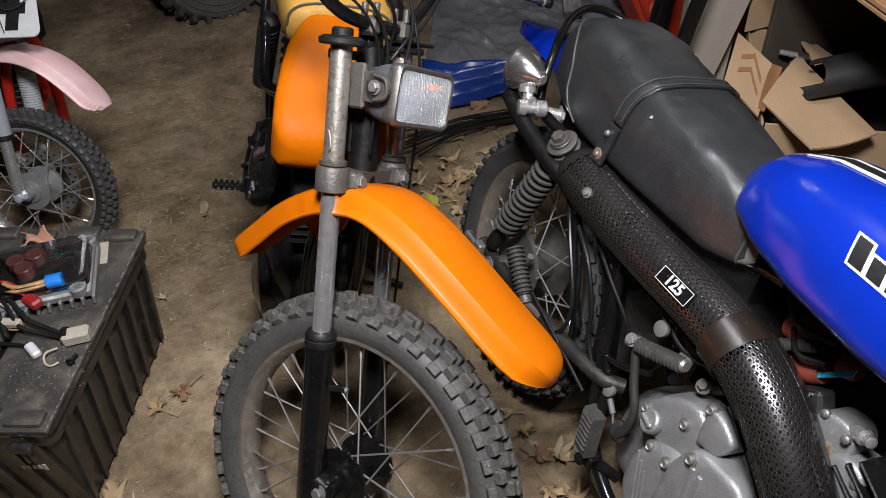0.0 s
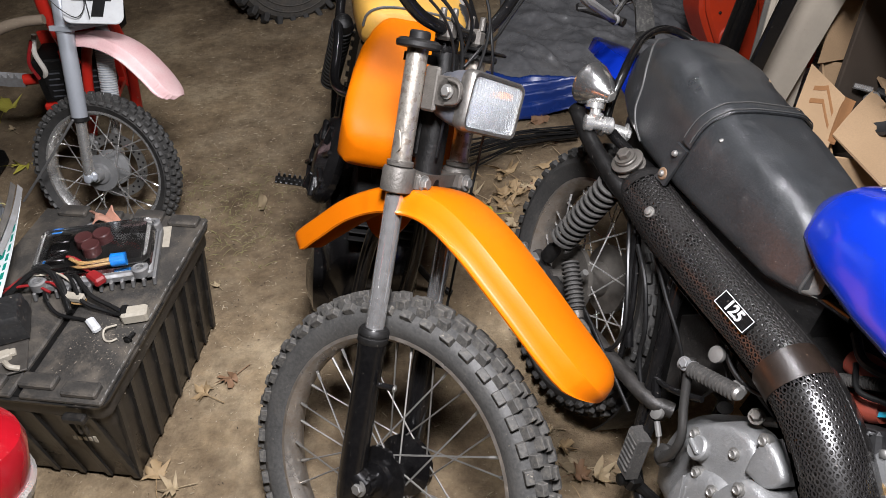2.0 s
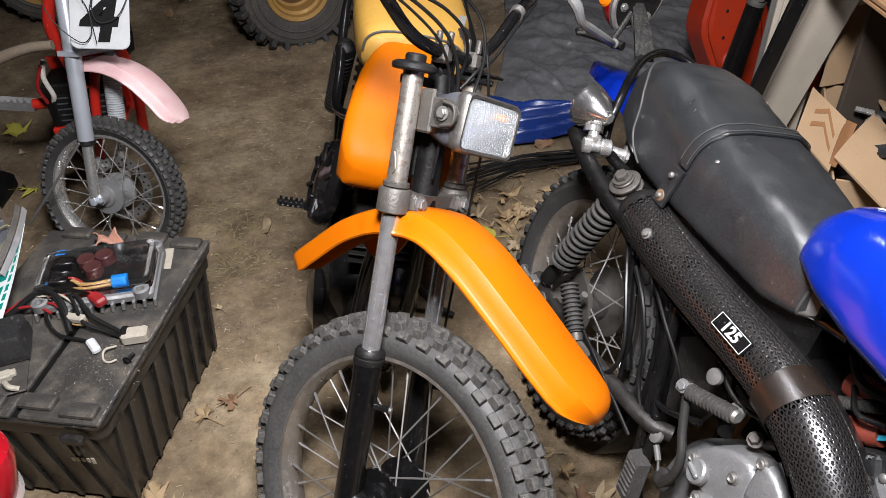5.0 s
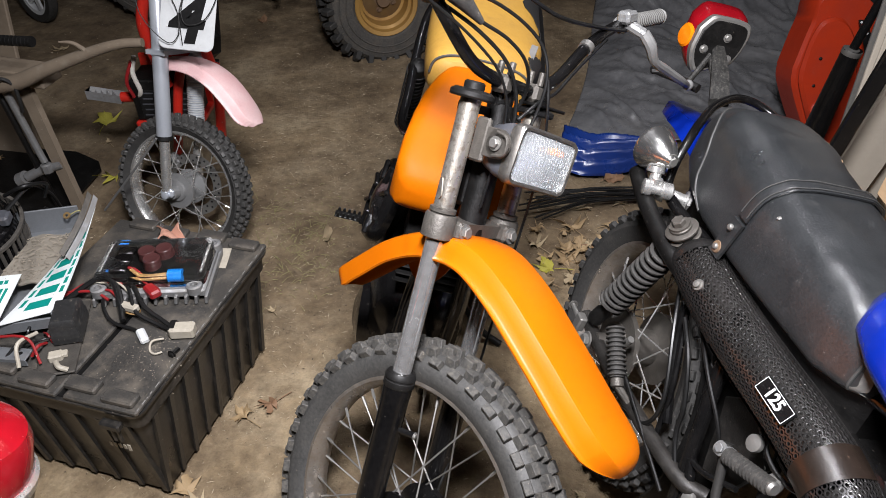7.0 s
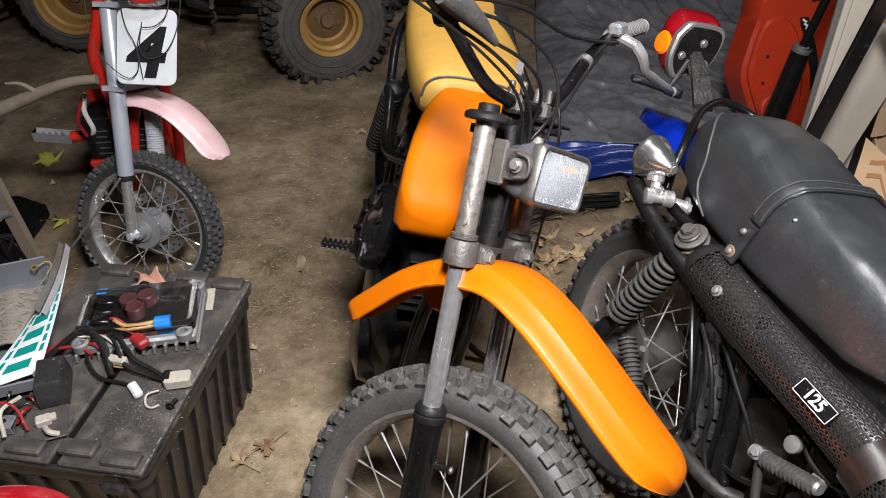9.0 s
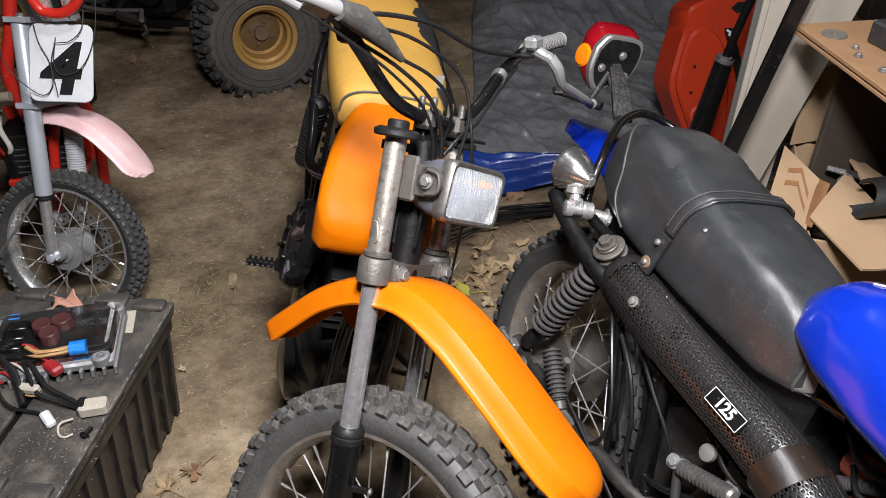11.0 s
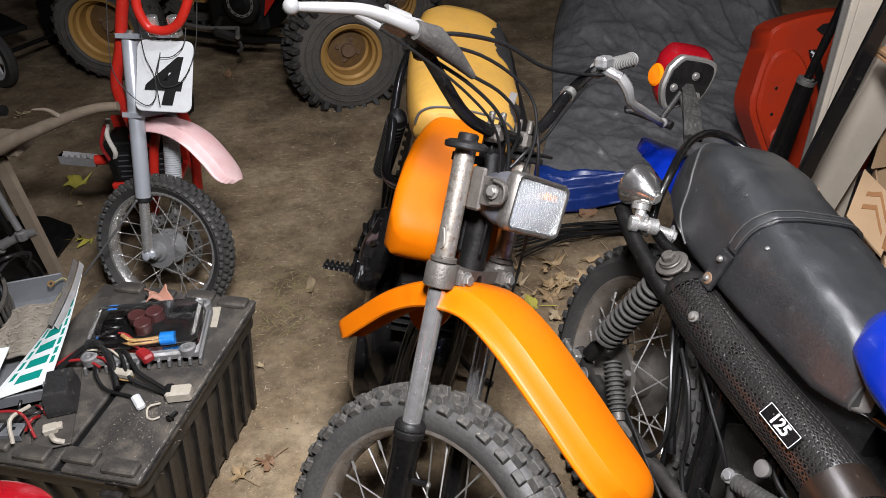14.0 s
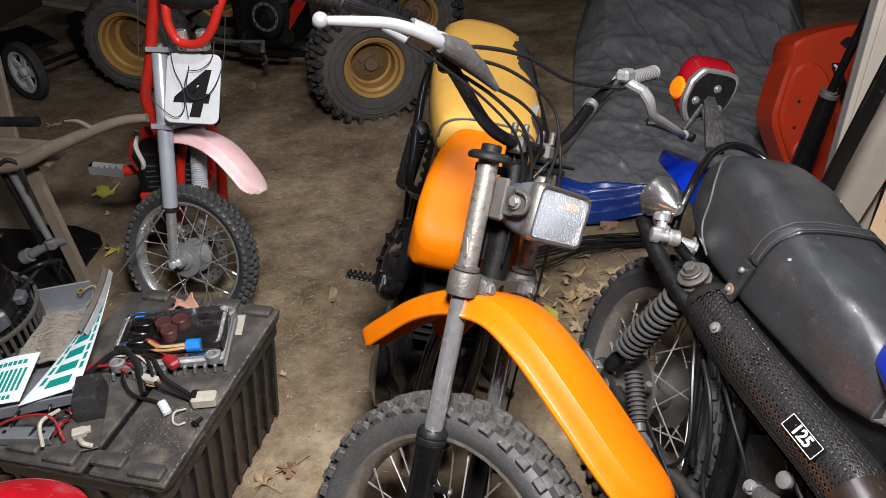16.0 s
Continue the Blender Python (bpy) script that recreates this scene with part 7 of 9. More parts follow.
part("rear_rack", Shape().sheet([[V(-0.95 + 0.55 * u, -0.38 + 0.76 * v, 0.66 + 0.05 * math.sin(3 * u)) for v in np.linspace(0, 1, 7)] for u in np.linspace(0, 1, 7)], 0.006), M_RED, quad, "red plastic fender", QB)
part("seat", Shape().loft([oval(x, 0, hw, 0.62, 0.78) for x, hw in ((-0.45, 0.08), (-0.4, 0.14), (0.0, 0.14), (0.2, 0.09))]), M_VINYL, quad, "black seat", QB)

# ---- the tote and what lies on it ----
TU, TVv = V(0.07, 0.9975, 0), V(-0.9975, 0.07, 0)
TF = V(-0.782, 0.915, 0)


def tote_pt(u, v, z):
    """u: along the long side from the near corner, v: to the other side."""
    return TF + TU * u + TVv * v + V(0, 0, z)


TW, TL, TH = 0.46, 0.605, 0.372
tote = thing("storage_tote", tote_pt(0.3, 0.23, 0), "dusty black plastic storage tote with folded interlocking lid", "storage box")
shell = []
for z, inset in ((0.0, 0.062), (0.012, 0.055), (0.30, 0.022), (0.302, 0.012), (0.345, 0.010), (0.346, 0.002), (0.355, 0.0)):
    ring = []
    for u, v in ((0, 0), (TL, 0), (TL, TW), (0, TW)):
        for k in range(4):
            a = radians({(0, 0): 180, (TL, 0): 270, (TL, TW): 0, (0, TW): 90}[(u, v)] + 30 * k)
            r = 0.025
            cu = u + (inset + r) * (1 if u == 0 else -1) + r * math.cos(a - math.pi / 2 + math.pi / 2)
            cv = v + (inset + r) * (1 if v == 0 else -1) + r * math.sin(a)
            ring.append((cu, cv))
    shell.append([tote_pt(u, v, z) for u, v in ring])
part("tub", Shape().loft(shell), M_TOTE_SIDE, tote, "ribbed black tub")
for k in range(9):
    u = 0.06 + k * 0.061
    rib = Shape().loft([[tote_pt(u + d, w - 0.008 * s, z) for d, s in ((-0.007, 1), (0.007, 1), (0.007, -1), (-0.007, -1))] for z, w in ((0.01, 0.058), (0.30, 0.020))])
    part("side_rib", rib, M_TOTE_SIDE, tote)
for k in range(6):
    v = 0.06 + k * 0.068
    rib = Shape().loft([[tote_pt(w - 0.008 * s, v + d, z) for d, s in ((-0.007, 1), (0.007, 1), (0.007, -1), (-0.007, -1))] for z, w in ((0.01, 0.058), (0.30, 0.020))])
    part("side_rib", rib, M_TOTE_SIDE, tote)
TM = Matrix((TU, TVv, V(0, 0, 1))).transposed().to_4x4()
TM.translation = TF


def tbox(u, v, z, su, sv, sz, c=0.003, rot=0.0):
    return Shape().box((su, sv, sz), TM @ Matrix.Translation((u, v, z)) @ Matrix.Rotation(radians(rot), 4, "Z"), c)


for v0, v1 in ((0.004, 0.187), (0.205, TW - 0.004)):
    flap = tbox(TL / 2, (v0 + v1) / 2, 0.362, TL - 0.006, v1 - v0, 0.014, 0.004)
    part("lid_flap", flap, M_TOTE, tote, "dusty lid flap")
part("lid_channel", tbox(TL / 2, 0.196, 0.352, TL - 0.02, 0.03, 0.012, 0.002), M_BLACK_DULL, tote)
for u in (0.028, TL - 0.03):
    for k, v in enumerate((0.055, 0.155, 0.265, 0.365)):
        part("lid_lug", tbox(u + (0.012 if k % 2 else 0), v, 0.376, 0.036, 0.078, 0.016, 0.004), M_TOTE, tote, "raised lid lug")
part("latch", Shape().box((0.02, 0.05, 0.02), TM @ Matrix.Translation((-0.008, 0.07, 0.325)), 0.004).box((0.008, 0.008, 0.05), TM @ Matrix.Translation((-0.006, 0.06, 0.295)), 0.002).box((0.008, 0.008, 0.05), TM @ Matrix.Translation((-0.006, 0.075, 0.295)), 0.002), M_TOTE_SIDE, tote, "black latch")
rnd = random.Random(3)
edge = Shape()
u = 0.01
while u < TL - 0.02:
    L = rnd.uniform(0.004, 0.02)
    edge.box((L, rnd.uniform(0.001, 0.0028), 0.003), TM @ Matrix.Translation((u + L / 2, 0.0055, 0.3685)), 0.0008)
    u += L + rnd.uniform(0.003, 0.022)
tagged(part("edge_scuffs", edge, M_WORN_EDGE, tote, "pale scuff marks along the lid edge"), kind="stuff")
for q in range(5):
    part("printed_mark", Shape().box((0.002, 0.008, 0.014 if q else 0.02), TM @ Matrix.Translation((0.0165, 0.075 + 0.012 * q, 0.215)), 0.0004), M_WHITE_PLUG, tote)

LIDZ = 0.3695
reg = thing("regulator_unit", tote_pt(0.38, 0.135, LIDZ), "old finned regulator unit with clear cover on the tote lid", "electronic part")
RG = Matrix.Translation((-0.945, 1.325, LIDZ)) @ Matrix.Rotation(radians(14), 4, "Z") @ Matrix.Diagonal((1.22, 1.2, 1.1, 1))
part("heat_sink", Shape().box((0.218, 0.15, 0.022), RG @ Matrix.Translation((0, 0, 0.024)), 0.005), M_DIRTY_ALU, reg, "dirty cast alloy heat sink")
for k in range(12):
    part("fin", Shape().box((0.006, 0.16, 0.022), RG @ Matrix.Translation((-0.11 + 0.02 * k, -0.004, 0.0135)) @ Matrix.Rotation(radians(8), 4, "Y"), 0.0015), M_DIRTY_ALU, reg)
part("circuit_board", Shape().box((0.19, 0.105, 0.004), RG @ Matrix.Translation((-0.005, 0.012, 0.038)), 0.001), M_BLACK_DULL, reg, "black potted circuit board")
for k, (x, y) in enumerate(((-0.015, 0.005), (0.018, 0.012), (0.002, -0.022))):
    part("capacitor", Shape().lathe([(0.0172, 0), (0.0172, 0.036), (0.0155, 0.0385), (0.012, 0.0375), (0.001, 0.0375)], RG @ Matrix.Translation((x - 0.004, y + 0.008, 0.039)), 24), M_CAP, reg, "brown capacitor can")
for k in range(3):
    part("relay", Shape().box((0.034, 0.024, 0.02), RG @ Matrix.Translation((-0.065, -0.025 + 0.027 * k, 0.05)), 0.002), M_BLACK, reg, "black relay block")
part("blue_marking", Shape().box((0.018, 0.004, 0.001), RG @ Matrix.Translation((-0.08, 0.058, 0.0408)), 0.0002), M_BLUE_WIRE, reg)
part("blue_marking", Shape().box((0.005, 0.016, 0.001), RG @ Matrix.Translation((-0.088, -0.03, 0.0408)), 0.0002), M_BLUE_WIRE, reg)
part("blue_component", Shape().tube([(0.036, -0.045, 0.052), (0.064, -0.045, 0.052)], 0.0115, 14, 1, RG), M_BLUE_WIRE, reg, "bright blue cylindrical component")
part("tan_lead", Shape().tube([(-0.04, -0.03, 0.052), (-0.02, -0.045, 0.05), (0.005, -0.05, 0.052), (0.034, -0.046, 0.052)], 0.004, 9, 5, RG), M_TAPE, reg, "tan taped lead")
cvr = Shape()
cvr.loft([[RG @ V(*p) for p in ring] for ring in ([(y, z, 0.036) for _, y, z in round_rect(0.215, 0.128, 0.014, 0)], [(y, z, 0.066) for _, y, z in round_rect(0.212, 0.125, 0.014, 0)], [(y, z, 0.0685) for _, y, z in round_rect(0.204, 0.118, 0.012, 0)])])
oc = part("clear_cover", cvr, M_CLEAR, reg, "scratched clear plastic cover")
oc.visible_shadow = False
for x, y in ((0.088, -0.066), (-0.022, 0.083), (0.098, 0.07), (-0.1, -0.066)):
    part("mount_ear", Shape().lathe([(0.016, 0.024), (0.016, 0.042), (0.012, 0.045), (0.0075, 0.044), (0.007, 0.036), (0.001, 0.036)], RG @ Matrix.Translation((x, y, 0)), 20), M_DIRTY_ALU, reg, "mounting ear with rubber bush")

scrap = Shape().sheet([[RG @ V(-0.02 + 0.045 * u + 0.01 * math.sin(5 * v), 0.075 + 0.05 * v, 0.05 + 0.018 * math.sin(4 * u + 3 * v)) for v in np.linspace(0, 1, 6)] for u in np.linspace(0, 1, 6)], 0.004)
part("plastic_scrap", scrap, M_PINKISH, reg, "broken salmon plastic scrap")
solid("paper_slip", Shape().sheet([[RG @ V(0.05 + 0.075 * u, 0.03 + 0.07 * v, 0.003 + 0.003 * math.sin(4 * u + v)) for v in np.linspace(0, 1, 4)] for u in np.linspace(0, 1, 5)], 0.001), M_WHITE_PLUG, "dirty white paper slip under the regulator", "paper")

harness = thing("wiring_harness", tote_pt(0.24, 0.16, LIDZ), "tangled cut wiring loom with plugs on the tote lid", "wiring")
W = lambda u, v, z: tote_pt(u, v, LIDZ + z)
for pts, mt, r in (
    ([W(0.33, 0.23, 0.03), W(0.31, 0.20, 0.045), W(0.27, 0.15, 0.03), W(0.25, 0.09, 0.018), W(0.236, 0.055, 0.014)], M_RUBBER, 0.008),
    ([W(0.31, 0.26, 0.03), W(0.30, 0.21, 0.05), W(0.25, 0.16, 0.03), W(0.24, 0.10, 0.014), W(0.232, 0.06, 0.012)], M_RUBBER, 0.0065),
    ([W(0.30, 0.28, 0.02), W(0.25, 0.25, 0.03), W(0.22, 0.21, 0.014), W(0.215, 0.15, 0.008), W(0.208, 0.125, 0.008)], M_CABLE, 0.006),
    ([W(0.34, 0.29, 0.04), W(0.355, 0.23, 0.055), W(0.335, 0.18, 0.045), W(0.315, 0.155, 0.04)], M_RED_WIRE, 0.005),
    ([W(0.29, 0.30, 0.03), W(0.285, 0.25, 0.045), W(0.27, 0.215, 0.03), W(0.255, 0.19, 0.02)], M_RED_WIRE, 0.0045),
    ([W(0.32, 0.29, 0.03), W(0.31, 0.25, 0.055), W(0.29, 0.2, 0.045), W(0.27, 0.18, 0.03)], M_WHITE_PLUG, 0.004),
    ([W(0.27, 0.21, 0.012), W(0.25, 0.19, 0.02), W(0.255, 0.165, 0.015), W(0.275, 0.17, 0.01)], M_TAPE, 0.003),
    ([W(0.205, 0.062, 0.01), W(0.185, 0.078, 0.016), W(0.165, 0.073, 0.008), W(0.16, 0.058, 0.006), W(0.17, 0.045, 0.006)], M_WHITE_PLUG, 0.0035),
    ([W(0.47, 0.33, 0.02), W(0.49, 0.25, 0.018), W(0.475, 0.2, 0.01), W(0.51, 0.17, 0.012)], M_RUBBER, 0.006),
    ([W(0.44, 0.33, 0.025), W(0.45, 0.29, 0.03), W(0.455, 0.25, 0.02)], M_WHITE_PLUG, 0.0065),
    ([W(0.41, 0.27, 0.012), W(0.39, 0.24, 0.02), W(0.40, 0.215, 0.03)], M_CABLE, 0.0045),
    ([V(-1.125, 1.18, 0.40), V(-1.088, 1.226, 0.412), V(-1.05, 1.245, 0.42), V(-0.995, 1.25, 0.415)], M_RED_WIRE, 0.0058),
    ([V(-1.13, 1.20, 0.40), V(-1.10, 1.20, 0.41), V(-1.05, 1.21, 0.41), V(-1.01, 1.20, 0.40)], M_RED_WIRE, 0.005),
    ([V(-1.12, 1.17, 0.395), V(-1.06, 1.235, 0.425), V(-1.02, 1.24, 0.43), V(-0.98, 1.20, 0.41), V(-0.945, 1.15, 0.39)], M_CABLE, 0.0095),
    ([V(-1.10, 1.23, 0.40), V(-1.04, 1.25, 0.43), V(-0.99, 1.22, 0.42), V(-0.955, 1.17, 0.395)], M_RUBBER, 0.0085),
    ([V(-1.115, 1.19, 0.395), V(-1.07, 1.23, 0.42), V(-1.03, 1.245, 0.42)], M_WHITE_PLUG, 0.0045),
):
    part("wire", Shape().tube(pts, r * 0.7, 8, 6), mt, harness)
part("red_plug", Shape().box((0.045, 0.028, 0.022), Matrix.Translation(W(0.315, 0.155, 0.04)) @ Matrix.Rotation(radians(-35), 4, "Z"), 0.005), M_RED_WIRE, harness, "red plug")
part("white_plug", Shape().box((0.045, 0.02, 0.016), Matrix.Translation(W(0.20, 0.115, 0.009)) @ Matrix.Rotation(radians(-45), 4, "Z"), 0.004), M_WHITE, harness, "white plug")
part("cream_plug", Shape().box((0.05, 0.02, 0.018), Matrix.Translation(W(0.26, 0.185, 0.03)) @ Matrix.Rotation(radians(-8), 4, "Z"), 0.004), M_WHITE_PLUG, harness, "yellowed plug")
part("cream_plug", Shape().box((0.058, 0.034, 0.03), Matrix.Translation(W(0.235, 0.03, 0.017)) @ Matrix.Rotation(radians(14), 4, "Z"), 0.005), M_WHITE_PLUG, harness, "yellowed connector block")
part("tape_band", Shape().box((0.02, 0.036, 0.032), Matrix.Translation(W(0.233, 0.051, 0.017)) @ Matrix.Rotation(radians(14), 4, "Z"), 0.005), M_RUBBER, harness)
solid("loose_bolt", Shape().tube([W(0.17, 0.02, 0.006), W(0.19, 0.015, 0.006)], 0.005, 8, 1).hexbolt(frame_at(W(0.17, 0.02, 0.006), (-0.1, -1, 0)), 0.007, 0.006), M_BLACK_DULL, "small dark bolt on the tote lid", "bolt")

# metal tray with bits, plates, black module
tray = thing("metal_tray", V(-1.22, 1.22, 0.38), "dented bare aluminium tray full of old electrical parts", "tray")
TR = Matrix.Translation((-1.275, 1.235, 0.392)) @ Matrix.Rotation(radians(24), 4, "Z")
part("tray_floor", Shape().box((0.24, 0.40, 0.006), TR, 0.002), M_TRAY, tray)
for x, y, sx, sy, h in ((0.12, 0, 0.006, 0.40, 0.04), (-0.12, 0, 0.006, 0.40, 0.06), (0, 0.2, 0.24, 0.006, 0.07), (0, -0.2, 0.24, 0.006, 0.03)):
    part("tray_wall", Shape().box((sx, sy, h), TR @ Matrix.Translation((x, y, h / 2)), 0.0015), M_TRAY, tray)
part("dirty_panel", Shape().sheet([[V(-1.278, 1.165, 0.432).lerp(V(-1.175, 1.185, 0.436), u).lerp(V(-1.305, 1.344, 0.440).lerp(V(-1.192, 1.372, 0.446), u), v) + V(0, 0, 0.004 * math.sin(9 * u + 5 * v)) for v in np.linspace(0, 1, 14)] for u in np.linspace(0, 1, 12)], 0.004), M_CAKED, tray, "panel caked with dirt")
rnd = random.Random(41)
straw = Shape()
for k in range(260):
    u, v, a, L = rnd.uniform(0.03, 0.97), rnd.uniform(0.03, 0.97), rnd.gauss(0.6, 0.6), rnd.uniform(0.003, 0.014)
    c = V(-1.278, 1.165, 0.432).lerp(V(-1.175, 1.185, 0.436), u).lerp(V(-1.305, 1.344, 0.440).lerp(V(-1.192, 1.372, 0.446), u), v) + V(0, 0, 0.006)
    d = V(math.cos(a), math.sin(a), 0.1) * L / 2
    straw.tube([c - d, c + V(0, 0, 0.002), c + d], rnd.uniform(0.0004, 0.0011), 4, 1)
tagged(part("straw", straw, M_CHAFF, tray, "straw stuck in the dirt"), kind="stuff")
solid("black_module", Shape().loft([[Matrix.Translation((-1.05, 1.105, 0.0)) @ Matrix.Rotation(radians(24), 4, "Z") @ V(x * k * 0.95, y * k * 1.05, z) for x, y in ((-0.032, -0.045), (0.032, -0.045), (0.032, 0.045), (-0.032, 0.045))] for k, z in ((1.0, 0.385), (1.0, 0.412), (0.95, 0.416), (0.94, 0.430), (0.9, 0.440), (0.8, 0.446))]), M_TOOLS, "small grey black control module", "electronic part")
solid("mount_plate", Shape().box((0.085, 0.24, 0.006), Matrix.Translation((-1.06, 1.085, 0.3775)) @ Matrix.Rotation(radians(24), 4, "Z"), 0.002), M_CAST, "dirty alloy mounting plate", "metal plate")
for pts, mt, r in (([V(-1.05, 0.99, 0.39), V(-1.09, 1.02, 0.43), V(-1.16, 1.01, 0.43), V(-1.22, 0.99, 0.41)], M_RED_WIRE, 0.0032), ([V(-1.09, 0.97, 0.39), V(-1.10, 1.0, 0.43), V(-1.09, 1.05, 0.42)], M_WHITE_PLUG, 0.0045), ([V(-1.02, 1.0, 0.39), V(-1.0, 0.985, 0.395), V(-0.985, 0.99, 0.385)], M_WHITE_PLUG, 0.006)):
    solid("loose_wire", Shape().tube(pts, r, 8, 6), mt, "short loose wire end among the parts", "wire")


brk = thing("metal_bracket", V(-1.155, 1.0, 0.385), "bare alloy bracket strip with two holes on the tote lid", "bracket")
BK = Matrix.Translation((-1.155, 1.0, 0.392)) @ Matrix.Rotation(radians(7), 4, "Z")
part("strip", Shape().box((0.13, 0.034, 0.005), BK, 0.0015).box((0.13, 0.004, 0.02), BK @ Matrix.Translation((0, -0.017, -0.008)), 0.001), M_TRAY, brk, "folded alloy strip")
# holes are black discs on the strip, their dark painted on
for x in (-0.045, 0.045):
    part("hole", Shape().lathe([(0.005, 0), (0.005, 0.0008), (0.001, 0.0008)], BK @ Matrix.Translation((x, 0, 0.0025)), 14), M_INK, brk)
solid("cream_connector", Shape().box((0.03, 0.024, 0.018), Matrix.Translation((-1.035, 1.02, 0.386)) @ Matrix.Rotation(radians(30), 4, "Z"), 0.003).box((0.012, 0.018, 0.01), Matrix.Translation((-1.02, 1.032, 0.386)) @ Matrix.Rotation(radians(30), 4, "Z"), 0.002), M_WHITE_PLUG, "yellowed wire connector beside the control module", "connector")
rnd = random.Random(77)
for k in range(9):
    x, y, a = rnd.uniform(-1.21, -1.06), rnd.uniform(1.02, 1.12), rnd.uniform(0, 3.1)
    d = V(math.cos(a), math.sin(a), 0) * rnd.uniform(0.02, 0.045)
    c = V(x, y, 0.384 + 0.004 * (k % 3))
    solid("loose_wire", Shape().tube([c - d, c + V(0.008, -0.006, 0.018), c + d], rnd.uniform(0.002, 0.0042), 7, 5), (M_CABLE, M_CABLE, M_WHITE_PLUG, M_RED_WIRE)[k % 4], "short loose wire end among the parts", "wire", "loose wires")


def number_plate(a, b, c, label, bend, count, far=None):
    """A stamped sheet plate: a and b are the lower corners, c the top over a, far the top over b where the plate is twisted."""
    a, b, c = Vector(a), Vector(b), Vector(c)
    ex, ey = b - a, c - a
    n = ex.cross(ey).normalized()
    ez = Vector(far) - b if far else ey
    P = lambda u, v, h=0.0: a + ex * u + ey.lerp(ez, u) * v + n * (bend * math.sin(math.pi * u) + h)
    ob = part("number_plate", Shape().sheet([[P(u, v) for v in np.linspace(0, 1, 6)] for u in np.linspace(0, 1, 14)], 0.0018), M_PLATE, None, label)
    tagged(ob, "", "number plate", "number plates")
    sgn = 1 if n.dot(V(0.3, -0.6, 0.7)) > 0 else -1
    for k in range(count):
        u0 = 0.09 + 0.83 * k / count
        w = 0.83 / count * 0.56
        part("plate_bar", Shape().sheet([[P(u + 0.03 * (v - 0.5), v, sgn * 0.0016) for v in (0.24, 0.70)] for u in (u0, u0 + w)], 0.0008), M_TEAL_PLATE, ob)
    for v0, u0, u1 in ((0.80, 0.15, 0.85), (0.08, 0.2, 0.8)):
        for k in range(7):
            q = u0 + (u1 - u0) * k / 7
            part("plate_bar", Shape().sheet([[P(u, v, sgn * 0.0016) for v in (v0, v0 + 0.08)] for u in (q, q + (u1 - u0) / 10)], 0.0008), M_TEAL_PLATE, ob)
    return ob


number_plate((-1.078, 1.115, 0.430), (-1.117, 1.384, 0.530), (-1.183, 1.041, 0.430), "white and green metal number plate bent up against the tray", -0.012, 6, (-1.160, 1.380, 0.470))
number_plate((-1.30, 1.02, 0.415), (-1.195, 1.06, 0.425), (-1.31, 1.14, 0.455), "scuffed white and green number plate", 0.006, 9)
for k in range(2):
    solid("bent_strip", Shape().sheet([[V(-1.128 - 0.014 * k - 0.004 * v + 0.012 * math.sin(2.4 * u), 1.25 + 0.15 * u, 0.47 + 0.08 * u + 0.006 * v + 0.008 * k) for v in np.linspace(-1, 1, 4)] for u in np.linspace(0, 1, 10)], 0.002), (M_DIRTY_ALU, M_CAST)[k], "thin bent metal strip standing on edge", "metal strip", "bent strips")
fly = thing("flywheel_cover", (-1.45, 1.28, 0.40), "black blower housing with a dusty slotted ring beside the tray", "engine part")
FW = frame_at((-1.45, 1.285, 0.455), (0.06, -0.12, 0.99))
part("drum", Shape().lathe([(0.128, -0.045), (0.13, 0.02), (0.126, 0.036), (0.118, 0.04), (0.112, 0.07), (0.114, 0.10), (0.104, 0.118), (0.07, 0.128), (0.066, 0.12), (0.02, 0.122)], FW, 44), M_BLACK, fly, "greasy black blower drum")
for h, r in ((-0.038, 0.139), (0.028, 0.145)):
    part("ring_hoop", Shape().ring([(r - 0.004, h - 0.005), (r + 0.005, h - 0.005), (r + 0.006, h + 0.004), (r - 0.003, h + 0.005)], FW, 48), M_FLY, fly, "dusty alloy hoop")
for k in range(44):
    part("vent_slat", Shape().box((0.006, 0.0095, 0.066), FW @ Matrix.Rotation(2 * math.pi * k / 44, 4, "Z") @ Matrix.Translation((0.1415, 0, -0.005)) @ Matrix.Rotation(radians(5), 4, "Y"), 0.0015), M_FLY, fly)
for a, w, h, z in ((-25, 0.05, 0.05, 0.062), (20, 0.04, 0.03, 0.06), (-70, 0.06, 0.036, 0.05)):
    part("housing_lug", Shape().box((0.03, w, h), FW @ Matrix.Rotation(radians(a), 4, "Z") @ Matrix.Translation((0.118, 0, z)), 0.006), M_SHELL, fly, "cast lug")
part("paper_tag", Shape().box((0.004, 0.024, 0.022), FW @ Matrix.Rotation(radians(-40), 4, "Z") @ Matrix.Translation((0.136, 0, 0.052)), 0.001), M_PAPER, fly, "pale tag")
for pts in ([(-1.33, 1.33, 0.53), (-1.30, 1.40, 0.56), (-1.31, 1.46, 0.50), (-1.33, 1.50, 0.42)], [(-1.35, 1.36, 0.55), (-1.29, 1.37, 0.58), (-1.28, 1.43, 0.55), (-1.31, 1.44, 0.50)]):
    part("wire", Shape().tube(pts, 0.005, 8, 6), M_CABLE, fly)
solid("crate", Shape().box((0.26, 0.36, 0.40), Matrix.Translation((-1.50, 1.34, 0.20)) @ Matrix.Rotation(radians(8), 4, "Z"), 0.012), M_BLACK_DULL, "dark box standing beside the tote", "box")
rt = thing("ring_terminal", (-1.26, 1.43, 0.45), "brass ring terminal on a thin yellow-green wire", "terminal")
